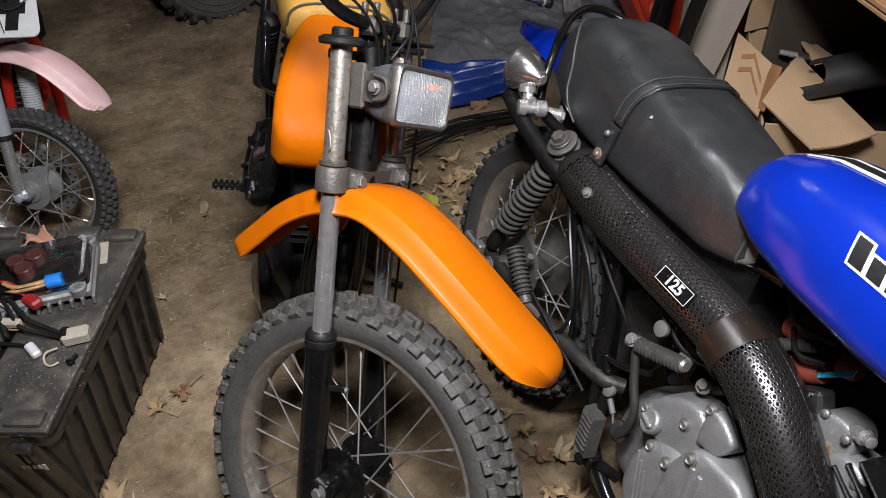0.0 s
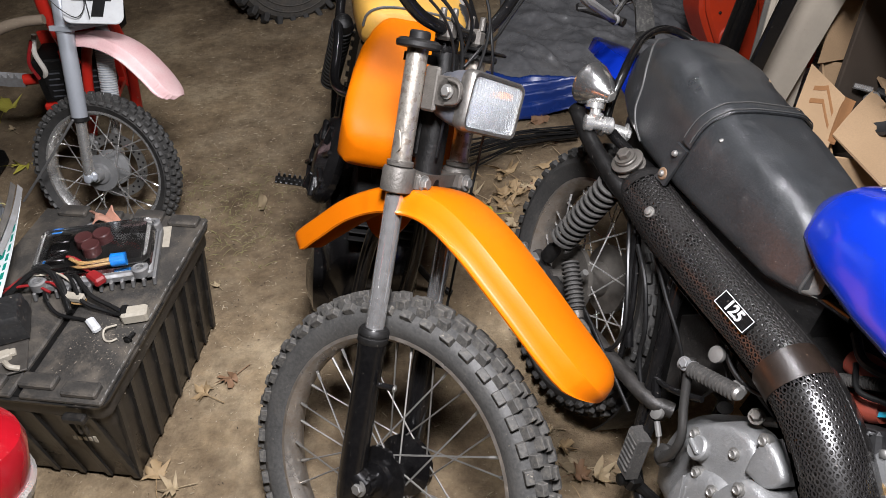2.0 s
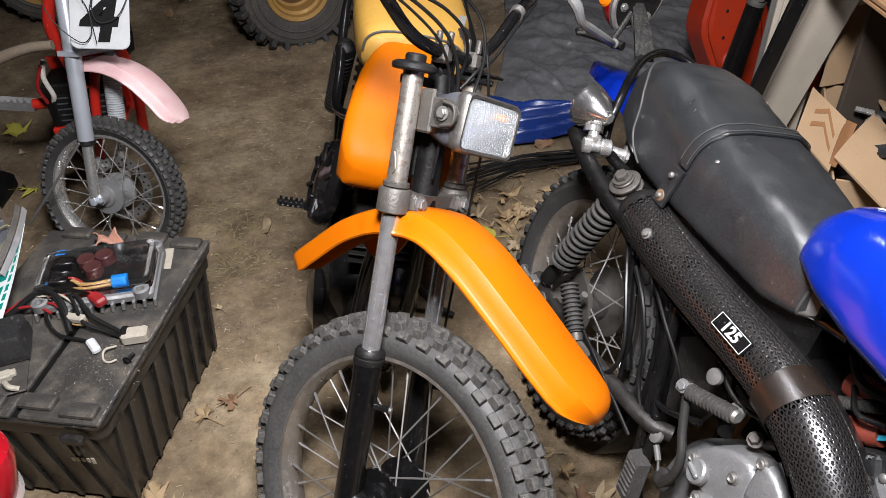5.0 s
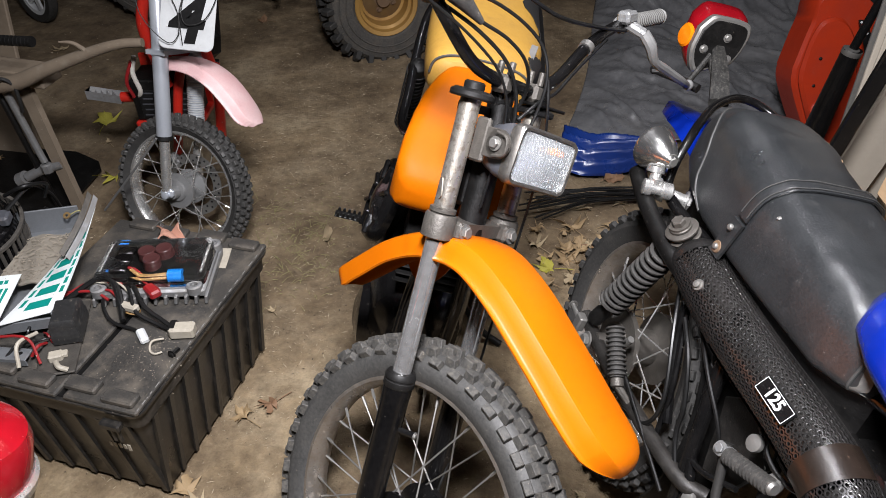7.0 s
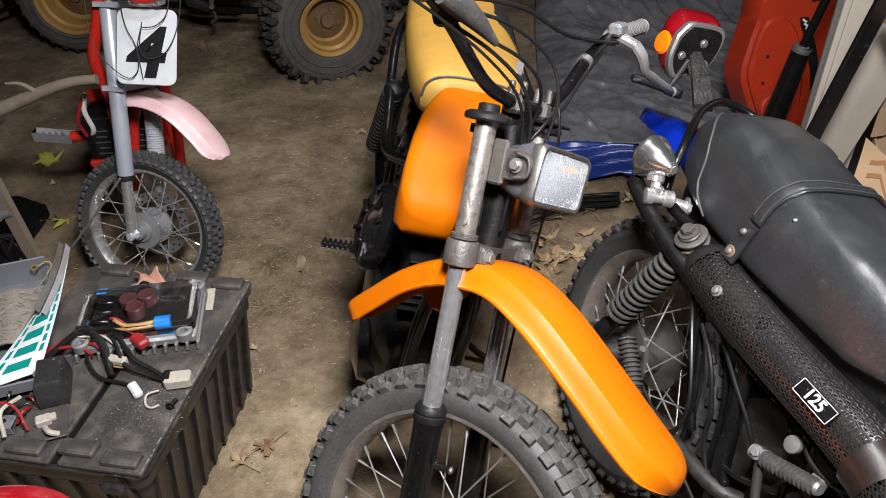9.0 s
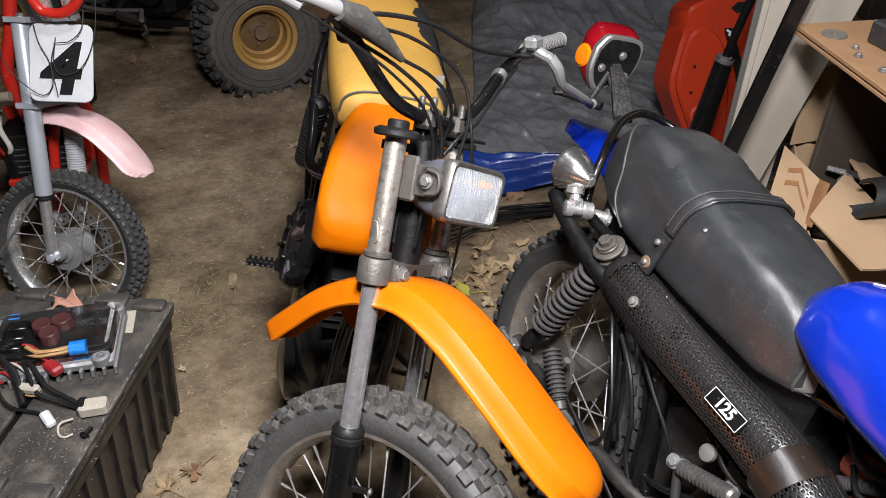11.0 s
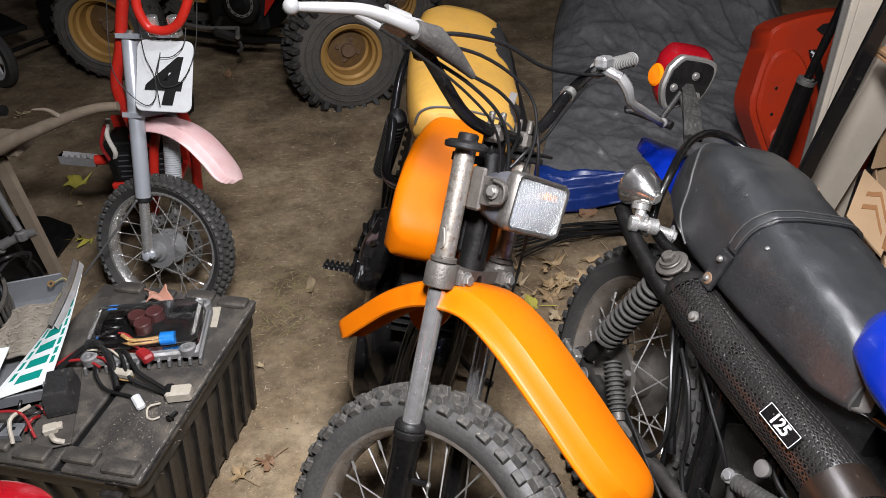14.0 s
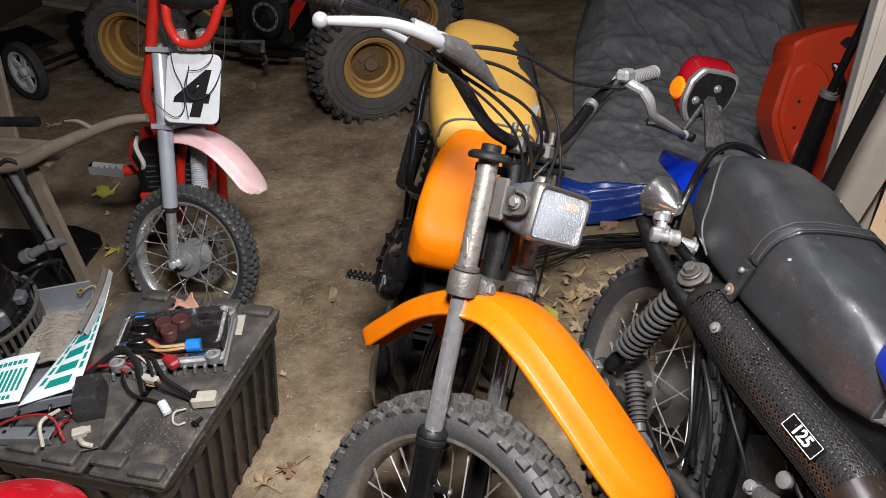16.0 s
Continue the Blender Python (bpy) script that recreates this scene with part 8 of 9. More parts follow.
part("ring", Shape().ring([(0.004, -0.0012), (0.0095, -0.0012), (0.0095, 0.0012), (0.004, 0.0012)], frame_at((-1.259, 1.434, 0.45), (0.1, -0.5, 0.8)), 18), M_BRASS, rt, "dull brass ring")
part("wire", Shape().tube([(-1.250, 1.438, 0.452), (-1.232, 1.45, 0.458), (-1.222, 1.448, 0.448), (-1.232, 1.43, 0.43), (-1.255, 1.40, 0.40)], 0.0018, 7, 5), M_GRASS, rt, "thin yellow-green wire")

# ---- the red lamp of another machine close by ----
near = thing("signal_lamp", (-0.62, 0.42, 0.0), "red round tail lamp with chrome ring on a black stalk", "tail lamp")
NL = frame_at((-0.59, 0.435, 0.875), (0.15, 0.35, 0.92))
part("red_lens", Shape().lathe([(0.083, 0.0), (0.084, 0.01), (0.082, 0.045), (0.076, 0.058), (0.062, 0.066), (0.03, 0.071), (0.001, 0.072)], NL, 40), M_REDLENS, near, "ribbed red plastic lens")
part("lens_ring", Shape().ring([(0.082, -0.012), (0.089, -0.012), (0.090, 0.0), (0.086, 0.004), (0.082, 0.002)], NL, 40), M_CHROME, near, "chrome ring")
part("lamp_body", Shape().lathe([(0.085, -0.012), (0.086, -0.03), (0.075, -0.05), (0.04, -0.065), (0.02, -0.07)], NL, 36), M_BLACK, near, "black lamp body")
part("stalk", Shape().tube([(-0.57, 0.42, 0.82), (-0.60, 0.36, 0.78), (-0.66, 0.28, 0.70), (-0.70, 0.22, 0.45), (-0.72, 0.20, 0.0)], 0.014, 12, 6), M_BLACK, near, "black stalk")
part("stalk", Shape().tube([(-0.52, 0.40, 0.85), (-0.50, 0.36, 0.82), (-0.55, 0.30, 0.78), (-0.63, 0.30, 0.74)], 0.012, 12, 6), M_BLACK, near, "black stalk")

# ---- left: timber, grip, wheel ----
horse = thing("saw_horse", (-1.75, 2.0, 0.0), "rough grey timber stand with a dead branch tied on", "timber stand")
part("leg", Shape().loft([[V(*c) + V(a, b, 0) for a, b in ((-0.022, -0.012), (0.022, -0.012), (0.022, 0.012), (-0.022, 0.012))] for c in ((-1.70, 1.97, 0.0), (-1.735, 1.985, 0.25), (-1.77, 2.0, 0.50))]), M_WOOD, horse, "slanted board leg")
part("leg", Shape().loft([[V(*c) + V(a, b, 0) for a, b in ((-0.022, -0.012), (0.022, -0.012), (0.022, 0.012), (-0.022, 0.012))] for c in ((-2.35, 2.02, 0.0), (-2.25, 2.0, 0.50))]), M_WOOD, horse, "board leg")
part("top_board", Shape().box((0.62, 0.10, 0.05), Matrix.Translation((-1.98, 2.02, 0.555)) @ Matrix.Rotation(radians(3), 4, "Y"), 0.005), M_WOOD, horse, "weathered top board")
part("branch", Shape().tube([(-2.1, 1.92, 0.53), (-1.78, 1.93, 0.545), (-1.62, 1.95, 0.60), (-1.45, 1.98, 0.66), (-1.36, 1.99, 0.685), (-1.29, 2.0, 0.69)], [0.03, 0.028, 0.022, 0.017, 0.015, 0.014], 12, 5).tube([(-1.47, 1.975, 0.655), (-1.50, 1.96, 0.69), (-1.54, 1.95, 0.695)], [0.009, 0.003], 8, 4), M_WOOD, horse, "dead branch with a broken twig")
part("tie", Shape().tube([(-1.79, 1.895, 0.56), (-1.75, 1.90, 0.58), (-1.73, 1.915, 0.55), (-1.735, 1.92, 0.49), (-1.75, 1.93, 0.45)], 0.006, 8, 5), M_FOAM, horse, "grey tie")
part("pipe", Shape().tube([(-1.80, 1.95, 0.50), (-1.78, 1.96, 0.30), (-1.77, 1.96, 0.24)], 0.012, 10, 4).lathe([(0.018, 0), (0.02, 0.003), (0.02, 0.03), (0.014, 0.034)], frame_at((-1.77, 1.96, 0.20), (0, 0, 1)), 8), M_DIRTY_ALU, horse, "old pipe fitting")
part("pipe_end", Shape().tube([(-1.72, 1.98, 0.225), (-1.80, 1.965, 0.20), (-1.855, 1.95, 0.175)], [0.016, 0.018], 12, 3).ring([(0.012, 0), (0.026, 0), (0.026, 0.03), (0.012, 0.03)], frame_at((-1.86, 1.948, 0.173), (-0.9, -0.15, -0.4)), 18), M_DIRTY_ALU, horse, "dull metal socket")
part("strut", Shape().tube([(-1.86, 1.97, 0.53), (-1.83, 1.96, 0.40), (-1.79, 1.97, 0.0)], 0.010, 10, 3), M_BLACK_DULL, horse, "thin black strut")
gp = thing("hand_grip", (-1.9, 1.98, 0.0), "black rubber hand grip on a steel lever", "grip")
part("grip", grip((-2.05, 1.99, 0.66), (-1.66, 1.98, 0.675), "grip", M_RUBBER, 26), M_RUBBER, gp, "ribbed black rubber grip")
part("bar", Shape().tube([(-2.04, 1.99, 0.66), (-2.3, 2.0, 0.60), (-2.4, 2.1, 0.0)], 0.011, 10, 4), M_STEEL, gp, "steel bar")
solid("dark_mat", Shape().prism([(-0.32, -0.25), (0.20, -0.22), (0.25, -0.17), (0.215, 0.165), (0.17, 0.22), (0.04, 0.27), (-0.32, 0.25)], 0.014, Matrix.Translation((-2.03, 2.10, 0.014)), 0.004), M_BLACK_DULL, "dark rubber mat lying on the dirt", "mat")
cart = thing("hand_cart", (-3.05, 3.7, 0.0), "dusty cart wheel with white plastic spokes", "cart")
CW = frame_at((-3.04, 3.66, 0.165), (-0.36, -0.93, 0.03))
wh = part("cart_wheel", Shape().ring([(0.12, -0.025), (0.155, -0.028), (0.165, -0.015), (0.165, 0.015), (0.155, 0.028), (0.12, 0.025)], CW, 40), M_TYRE_DARK, cart, "black rubber tyre")
part("wheel_disc", Shape().ring([(0.10, -0.018), (0.122, -0.02), (0.122, 0.02), (0.10, 0.018)], CW, 36).lathe([(0.025, -0.02), (0.025, 0.03), (0.012, 0.034)], CW, 18), M_WHITE, wh, "white plastic rim")
for k in range(5):
    part("wheel_spoke", Shape().box((0.085, 0.05, 0.01), CW @ Matrix.Rotation(2 * math.pi * k / 5, 4, "Z") @ Matrix.Translation((0.062, 0, 0.008)), 0.003, 0.8), M_WHITE, wh, "white spoke")
part("cart_axle", Shape().tube([(-3.04, 3.66, 0.165), (-2.9, 4.05, 0.165)], 0.012, 10, 1).box((0.45, 0.3, 0.03), Matrix.Translation((-3.3, 4.0, 0.22)) @ Matrix.Rotation(radians(-35), 4, "Z"), 0.005), M_BLACK_DULL, cart, "dark cart bed")
solid("plank", Shape().box((0.9, 0.16, 0.03), Matrix.Translation((-2.85, 4.35, 0.30)) @ Matrix.Rotation(radians(-6), 4, "Z") @ Matrix.Rotation(radians(6), 4, "Y"), 0.005), M_WOOD, "dusty old plank laid across junk", "plank")
solid("junk_box", Shape().box((0.5, 0.35, 0.27), Matrix.Translation((-2.9, 4.45, 0.135)) @ Matrix.Rotation(radians(-9), 4, "Z"), 0.01), M_BLACK_DULL, "dark box of junk in the back", "box")
solid("leaning_board", Shape().box((0.42, 0.02, 1.1), Matrix.Translation((-2.33, 2.42, 0.54)) @ Matrix.Rotation(radians(1), 4, "Y") @ Matrix.Rotation(radians(-10), 4, "X"), 0.004), M_WOOD, "wide weathered grey board leaning upright", "board")

# ---- back: tarp, orange housing, boards ----
def tarp_height(x, y):
    back = max(0.0, (y - 3.9) / 1.3)
    z = 0.03 + 0.75 * min(1.0, back) ** 1.6 + 0.05 * noise.noise((x * 2.1, y * 1.8, 1.3)) * (0.5 + back)
    z += 0.016 * abs(noise.noise((x * 6.5 + y * 2, y * 2.5, 4.2))) + 0.06 * (0.35 - abs(noise.noise((x * 1.6 - y * 1.2, y * 3.6 + x * 2.4, 9.1)))) + 0.02 * (0.3 - abs(noise.noise((x * 5 + y * 9, y * 4 - x * 10, 5.5)))) + 0.009 * (0.3 - abs(noise.noise((x * 22 + y * 6, y * 15, 2.2)))) + 0.005 * (0.25 - abs(noise.noise((x * 31 - y * 12, y * 24 + x * 9, 8.8)))) + 0.0022 * (0.25 - abs(noise.noise((x * 55 + y * 20, y * 48, 3.3)))) + 0.006 * (0.3 - abs(noise.noise((x * 9 - y * 6, y * 7 + x * 6, 7.7)))) + 0.034 * max(0.0, 0.5 - 3.0 * abs(noise.noise((x * 5.2 + y * 3.0, y * 0.9 - x * 1.2, 6.1)))) + 0.026 * max(0.0, 0.5 - 3.5 * abs(noise.noise((x * 1.1 - y * 0.8, y * 5.4 + x * 3.6, 11.4))))
    return max(z, 0.012)


tg = []
for j, t in enumerate(np.linspace(0, 1, 260)):
    row = []
    y = 2.80 + 3.2 * t
    xl = -0.06 + 0.16 * t + 0.03 * math.sin(9 * t)
    for i, s in enumerate(np.linspace(0, 1, 180)):
        x = xl + (1.42 - 0.2 * t) * s
        row.append((x, y + 0.10 * math.sin(5 * s) * (1 - t), tarp_height(x, y) * min(1.0, 0.25 + 6 * min(s, 1 - s, t + 0.02))))
    tg.append(row)
solid("tarp", Shape().sheet(tg, 0.002), M_TARP, "crumpled dusty black plastic tarp over a heap", "tarp", angle=180)
tg = []
for t in np.linspace(0, 1, 50):
    row = []
    for s in np.linspace(0, 1, 40):
        x, y = -0.05 + 0.42 * t, 2.56 + 0.07 * t + (0.30 - 0.21 * t) * s - 0.012 * math.sin(6 * t)
        fold = 1.0 - abs(math.sin(15 * (s + 0.12 * math.sin(4 * s) + 0.2 * t * (1 - t)) + 0.8 * math.sin(4 * t)))
        row.append((x, y, 0.015 + (0.05 + 0.05 * t) * math.sin(math.pi * min(1, s * 1.0)) ** 0.8 + 0.055 * fold * (1 - 0.55 * t) + 0.012 * noise.noise((x * 9, y * 14, 1))))
    tg.append(row)
solid("blue_tarp", Shape().sheet(tg, 0.002), M_TARP_BLUE, "folded blue tarp edge on the dirt", "tarp", angle=180)

imp = thing("snow_thrower", (1.05, 3.0, 0.0), "orange-red painted sheet metal machine housing, chipped and stained", "machine housing")
IMP = Matrix.Translation((0.975, 2.97, 0.285)) @ Matrix.Rotation(radians(14), 4, "Z") @ Matrix.Rotation(radians(75), 4, "X")
body_poly0 = [(-0.20, 0.06), (-0.155, 0.22), (-0.10, 0.335), (0.25, 0.36), (0.33, 0.2), (0.30, -0.32), (-0.03, -0.32), (-0.10, -0.22), (-0.19, -0.02)]
round_poly = lambda pts: [(p.x, p.y) for p in smooth_line([(x, y, 0) for x, y in pts + pts[:1]], 5)[:-1]]
body_poly = round_poly(body_poly0)
part("housing", Shape().prism(body_poly, 0.16, IMP @ Matrix.Translation((0, 0, -0.08)), 0.012), M_IMPL, imp, "orange-red housing side")
drum_poly = [(-0.185, 0.055), (-0.16, 0.17), (-0.12, 0.235), (-0.05, 0.235), (0.01, 0.15), (0.04, 0.0), (0.035, -0.15), (0.0, -0.28), (-0.03, -0.30), (-0.095, -0.205), (-0.175, -0.01)]
part("raised_panel", Shape().prism(round_poly(drum_poly), 0.03, IMP @ Matrix.Translation((0, 0, 0.014)), 0.012), M_IMPL, imp, "raised curved side panel")
for x, y, r in ((-0.10, -0.1, 0.05),):
    part("bearing_boss", Shape().lathe([(r, 0), (r, 0.006), (r * 0.85, 0.009), (r * 0.8, 0.005), (0.001, 0.005)], IMP @ Matrix.Translation((x + 0.02, y, 0.028)), 28), M_IMPL, imp, "stamped round boss")
for x, y in ((-0.12, 0.10), (-0.13, 0.0), (-0.11, -0.14), (-0.05, -0.14), (-0.08, -0.18)):
    part("rivet", Shape().lathe([(0.006, 0), (0.006, 0.003), (0.002, 0.005)], IMP @ Matrix.Translation((x, y, 0.030)), 10), M_BLACK_DULL, imp)
part("decal", Shape().sheet([[IMP @ V(-0.005 + 0.075 * math.sin(1.5 * t) + w, 0.235 - 0.27 * t, 0.0315) for w in (0.0, 0.016, 0.034)] for t in np.linspace(0, 1, 10)], 0.001), M_INK, imp, "curved black decal")
for k in range(3):
    part("decal_mark", Shape().box((0.022, 0.008, 0.001), IMP @ Matrix.Translation((0.014 + 0.008 * k, 0.222 - 0.016 * k, 0.0335)) @ Matrix.Rotation(radians(-35), 4, "Z"), 0.0002), M_WHITE, imp)
# flat black patch painted as the dark of an opening
slot = [(0.035, 0.305), (0.06, 0.325), (0.10, 0.325), (0.09, 0.312), (0.115, 0.305), (0.10, 0.292), (0.06, 0.285)]
part("torn_slot", Shape().prism(slot, 0.004, IMP @ Matrix.Translation((0.0, 0.0, 0.0035)), 0.0), M_INK, imp, "ragged black opening")
strut = thing("gas_strut", (0.8, 2.6, 0.0), "black tube with a thinner shiny black rod", "strut")
part("tube", Shape().tube([(0.794, 2.620, 0.000), (0.830, 2.620, 0.298), (0.862, 2.620, 0.562)], [0.040, 0.038, 0.031], 16, 2), M_BLACK, strut, "black lower tube")
part("rod", Shape().tube([(0.860, 2.620, 0.549), (0.940, 2.620, 0.943)], 0.0145, 14, 1), M_BLACK, strut, "shiny black rod")
part("collar", Shape().lathe([(0.030, 0), (0.032, 0.003), (0.032, 0.02), (0.018, 0.024)], frame_at((0.859, 2.620, 0.541), (0.060, 0.000, 0.293)), 18), M_STEEL, strut, "steel collar")

# ---- right: boards, boxes, shelf ----
solid("cream_board", Shape().box((0.125, 0.014, 1.28), Matrix.Translation((0.885, 2.13, 0.64)) @ Matrix.Rotation(radians(14), 4, "Y") @ Matrix.Rotation(radians(4), 4, "Z"), 0.003), M_PANEL, "cream coated board leaning against the stack", "board")
for k in range(3):
    solid("board_sheet", Shape().box((0.15, 0.010, 1.27), Matrix.Translation((0.872 - 0.011 * k, 2.20 + 0.016 * k, 0.635)) @ Matrix.Rotation(radians(1.2 - 0.5 * k), 4, "Y") @ Matrix.Rotation(radians(6), 4, "Z"), 0.002), M_PANEL if k < 2 else M_STEEL, "thin board standing in a stack", "board", "boards on edge")
solid("black_bar", Shape().box((0.04, 0.02, 1.25), Matrix.Translation((0.70, 1.94, 0.60)) @ Matrix.Rotation(radians(14), 4, "Y") @ Matrix.Rotation(radians(-6), 4, "X"), 0.004), M_BLACK, "shiny black metal bar leaning on the boards", "bar")
solid("paper_roll", Shape().sheet([[V(0.985 + 0.14 * u + 0.02 * v, 2.06 - 0.03 * u, 0.46 + 0.32 * v + 0.06 * u) for v in np.linspace(0, 1, 5)] for u in np.linspace(0, 1, 5)], 0.003), M_WHITE, "pale grey sheet standing in the box", "sheet")

box = thing("cardboard_box", (1.15, 1.86, 0.0), "open brown cardboard box with torn flaps and tools inside", "cardboard box")
BX = Matrix.Translation((1.165, 1.87, 0.0)) @ Matrix.Rotation(radians(-14), 4, "Z")
bw, bl, bh = 0.52, 0.52, 0.47
for x, y, sx, sy in ((-bw / 2, 0, 0.006, bl), (bw / 2, 0, 0.006, bl), (0, bl / 2, bw - 0.012, 0.006), (0, -bl / 2, bw - 0.012, 0.006)):
    part("side", Shape().box((sx, sy, bh), BX @ Matrix.Translation((x, y, bh / 2)), 0.001), M_CARD, box)
part("base", Shape().box((bw - 0.014, bl - 0.014, 0.006), BX @ Matrix.Translation((0, 0, 0.01)), 0.001), M_CARD, box)


def flap(corners, label="", steps=6):
    a, b, c, d = (Vector(p) for p in corners)
    g = [[(a.lerp(b, u)).lerp(d.lerp(c, u), v) + V(0, 0, 0.012 * math.sin(math.pi * v) * math.sin(2 + 3 * u)) for v in np.linspace(0, 1, steps)] for u in np.linspace(0, 1, steps)]
    return Shape().sheet(g, 0.006)


F1 = [V(0.794, 1.845, 0.50), V(0.825, 1.665, 0.50), V(0.923, 1.866, 0.53), V(0.888, 2.049, 0.53)]
part("flap", flap(F1), M_CARD, box, "raised torn flap with printed arrows")
part("flap", flap([(0.85, 1.716, 0.51), (0.903, 1.516, 0.50), (1.075, 1.555, 0.505), (1.005, 1.902, 0.53)]), M_CARD, box, "wide flat flap")
part("flap", flap([(1.047, 2.153, 0.52), (1.08, 2.13, 0.52), (1.09, 1.86, 0.54), (1.03, 1.85, 0.53)]), M_CARD, box, "bent back flap")
part("flap", flap([(0.95, 2.15, 0.48), (1.10, 2.20, 0.48), (1.12, 2.24, 0.70), (0.98, 2.22, 0.70)]), M_CARD, box, "upright back flap")
part("torn_strip", flap([(0.835, 1.70, 0.50), (0.85, 1.69, 0.50), (0.95, 1.86, 0.52), (0.925, 1.875, 0.525)], steps=4), M_CARD_PRINT, box, "folded cardboard edge")


def on_flap(u, v, lift=0.0045):
    q = F1[0].lerp(F1[1], u).lerp(F1[3].lerp(F1[2], u), v)
    return q + V(0, 0, lift + 0.012 * math.sin(math.pi * v) * math.sin(2 + 3 * u))


for k in range(2):
    part("printed_arrow", Shape().sheet([[on_flap(0.55 + 0.30 * t, 0.30 + 0.26 * (1 - abs(t)) + 0.26 * k + 0.09 * w) for w in (0, 1)] for t in np.linspace(-1, 1, 13)], 0.001), M_CARD_PRINT, box, "printed brown arrow")
part("dark_filling", Shape().box((bw - 0.03, bl - 0.03, 0.28), BX @ Matrix.Translation((0, 0, 0.15)), 0.02), M_BOARD, box, "dark mixed contents")
tool = thing("hand_tool", (1.02, 1.90, 0.46), "small chrome and black hand tool in the box", "tool")
part("head", Shape().tube([(0.965, 1.93, 0.53), (1.01, 1.915, 0.525)], 0.008, 10, 1).lathe([(0.013, 0), (0.017, 0.004), (0.017, 0.03), (0.011, 0.035)], frame_at((1.0, 1.90, 0.50), (0.2, -0.5, 0.6)), 16), M_CHROME, tool, "chrome head")
part("handle", Shape().tube([(1.02, 1.91, 0.525), (1.08, 1.87, 0.52), (1.13, 1.83, 0.50)], [0.012, 0.009], 10, 4), M_RUBBER, tool, "black handle")
tg = [[V(0.97 + 0.42 * u + 0.055 * math.sin(a) * 0.3, 1.73 - 0.02 * u + 0.05 * math.cos(a), 0.56 + 0.045 * math.sin(a) + 0.03 * math.sin(3 * u)) for a in np.linspace(0.4, 5.2, 20)] for u in np.linspace(0, 1, 10)]
solid("foam_tube", Shape().sheet(tg, 0.008), M_FOAM, "split dark grey foam pipe sleeve on the box", "pipe sleeve")
box2 = thing("flat_cartons", (0.9, 1.4, 0.0), "stack of flattened cardboard beside the motorcycle", "cardboard")
for k in range(5):
    part("carton", Shape().box((0.010, 0.62, 0.44 + 0.01 * k), Matrix.Translation((0.755 - 0.016 * k, 1.55 - 0.03 * k, 0.22)) @ Matrix.Rotation(radians(-22), 4, "Z") @ Matrix.Rotation(radians(6), 4, "Y"), 0.002), M_CARD if k % 2 else M_PLY, box2, "flattened carton on edge")

shelf = thing("work_shelf", (1.3, 1.9, 0.0), "plywood shelf with worn layered edge", "shelf")
s_a, s_b = V(0.805, 2.0, 0.90), V(0.93, 1.20, 0.90)
sd = (s_b - s_a).normalized()
sn = V(-sd.y, sd.x, 0)
SH = Matrix((sd, sn, V(0, 0, 1))).transposed().to_4x4()
SH.translation = s_a
part("shelf_board", Shape().box((1.0, 1.1, 0.012), SH @ Matrix.Translation((0.5, 0.55, 0.0)), 0.002), M_PLY, shelf, "plywood board")
part("shelf_layer", Shape().box((0.99, 1.09, 0.004), SH @ Matrix.Translation((0.505, 0.556, -0.008)), 0.001), M_STRIPE_DARK, shelf, "dark glue layer")
part("shelf_layer", Shape().box((1.0, 1.1, 0.008), SH @ Matrix.Translation((0.5, 0.55, -0.014)), 0.001), M_PLY, shelf, "plywood layer")
for u, v in ((0.95, 1.05), (0.05, 1.05), (0.95, 0.06)):
    part("shelf_leg", Shape().box((0.05, 0.05, 0.885), SH @ Matrix.Translation((u, v, -0.462)), 0.004), M_WOOD, shelf, "timber leg")
part("shelf_back", Shape().box((0.02, 1.0, 0.6), SH @ Matrix.Translation((0.06, 0.62, -0.36)), 0.003), M_BOARD, shelf, "dark back panel")
case_ = thing("socket_tray", SH @ V(0.3, 0.4, 0.0), "black moulded tool tray with chrome sockets on the shelf", "tool tray")
TT = SH @ Matrix.Translation((0.30, 0.44, 0.034)) @ Matrix.Rotation(radians(8), 4, "Z")
part("tray_body", Shape().box((0.42, 0.62, 0.055), TT, 0.006), M_TOOLS, case_, "black moulded tray")
rnd = random.Random(11)
for k in range(22):
    x, y = rnd.uniform(-0.19, 0.19), rnd.uniform(-0.28, 0.1)
    r = rnd.uniform(0.008, 0.017)
    part("socket", Shape().lathe([(r, 0), (r, 0.012), (r * 0.8, 0.014), (r * 0.6, 0.014), (r * 0.58, 0.004), (0.001, 0.004)], TT @ Matrix.Translation((x, y, 0.026)) @ Matrix.Rotation(radians(rnd.uniform(-20, 20)), 4, "X"), 16), M_CHROME, case_)
    part("recess", Shape().box((rnd.uniform(0.03, 0.05), 0.012, 0.004), TT @ Matrix.Translation((rnd.uniform(-0.19, 0.19), rnd.uniform(-0.29, 0.2), 0.028)) @ Matrix.Rotation(radians(20), 4, "Z"), 0.002), M_TOOLS, case_)
solid("washer", Shape().ring([(0.008, 0), (0.030, 0), (0.030, 0.003), (0.008, 0.003)], SH @ Matrix.Translation((0.085, 0.055, 0.0065)), 28), M_STEEL, "large dull steel washer on the shelf edge", "washer")
for u, v, r in ((0.17, 0.06, 0.006), (0.30, 0.05, 0.008), (0.42, 0.05, 0.007), (0.215, 0.04, 0.007)):
    solid("loose_nut", Shape().hexbolt(SH @ Matrix.Translation((u, v, 0.0065)), r, 0.008), M_STEEL, "small steel nut on the shelf edge", "nut", "nuts on the shelf")
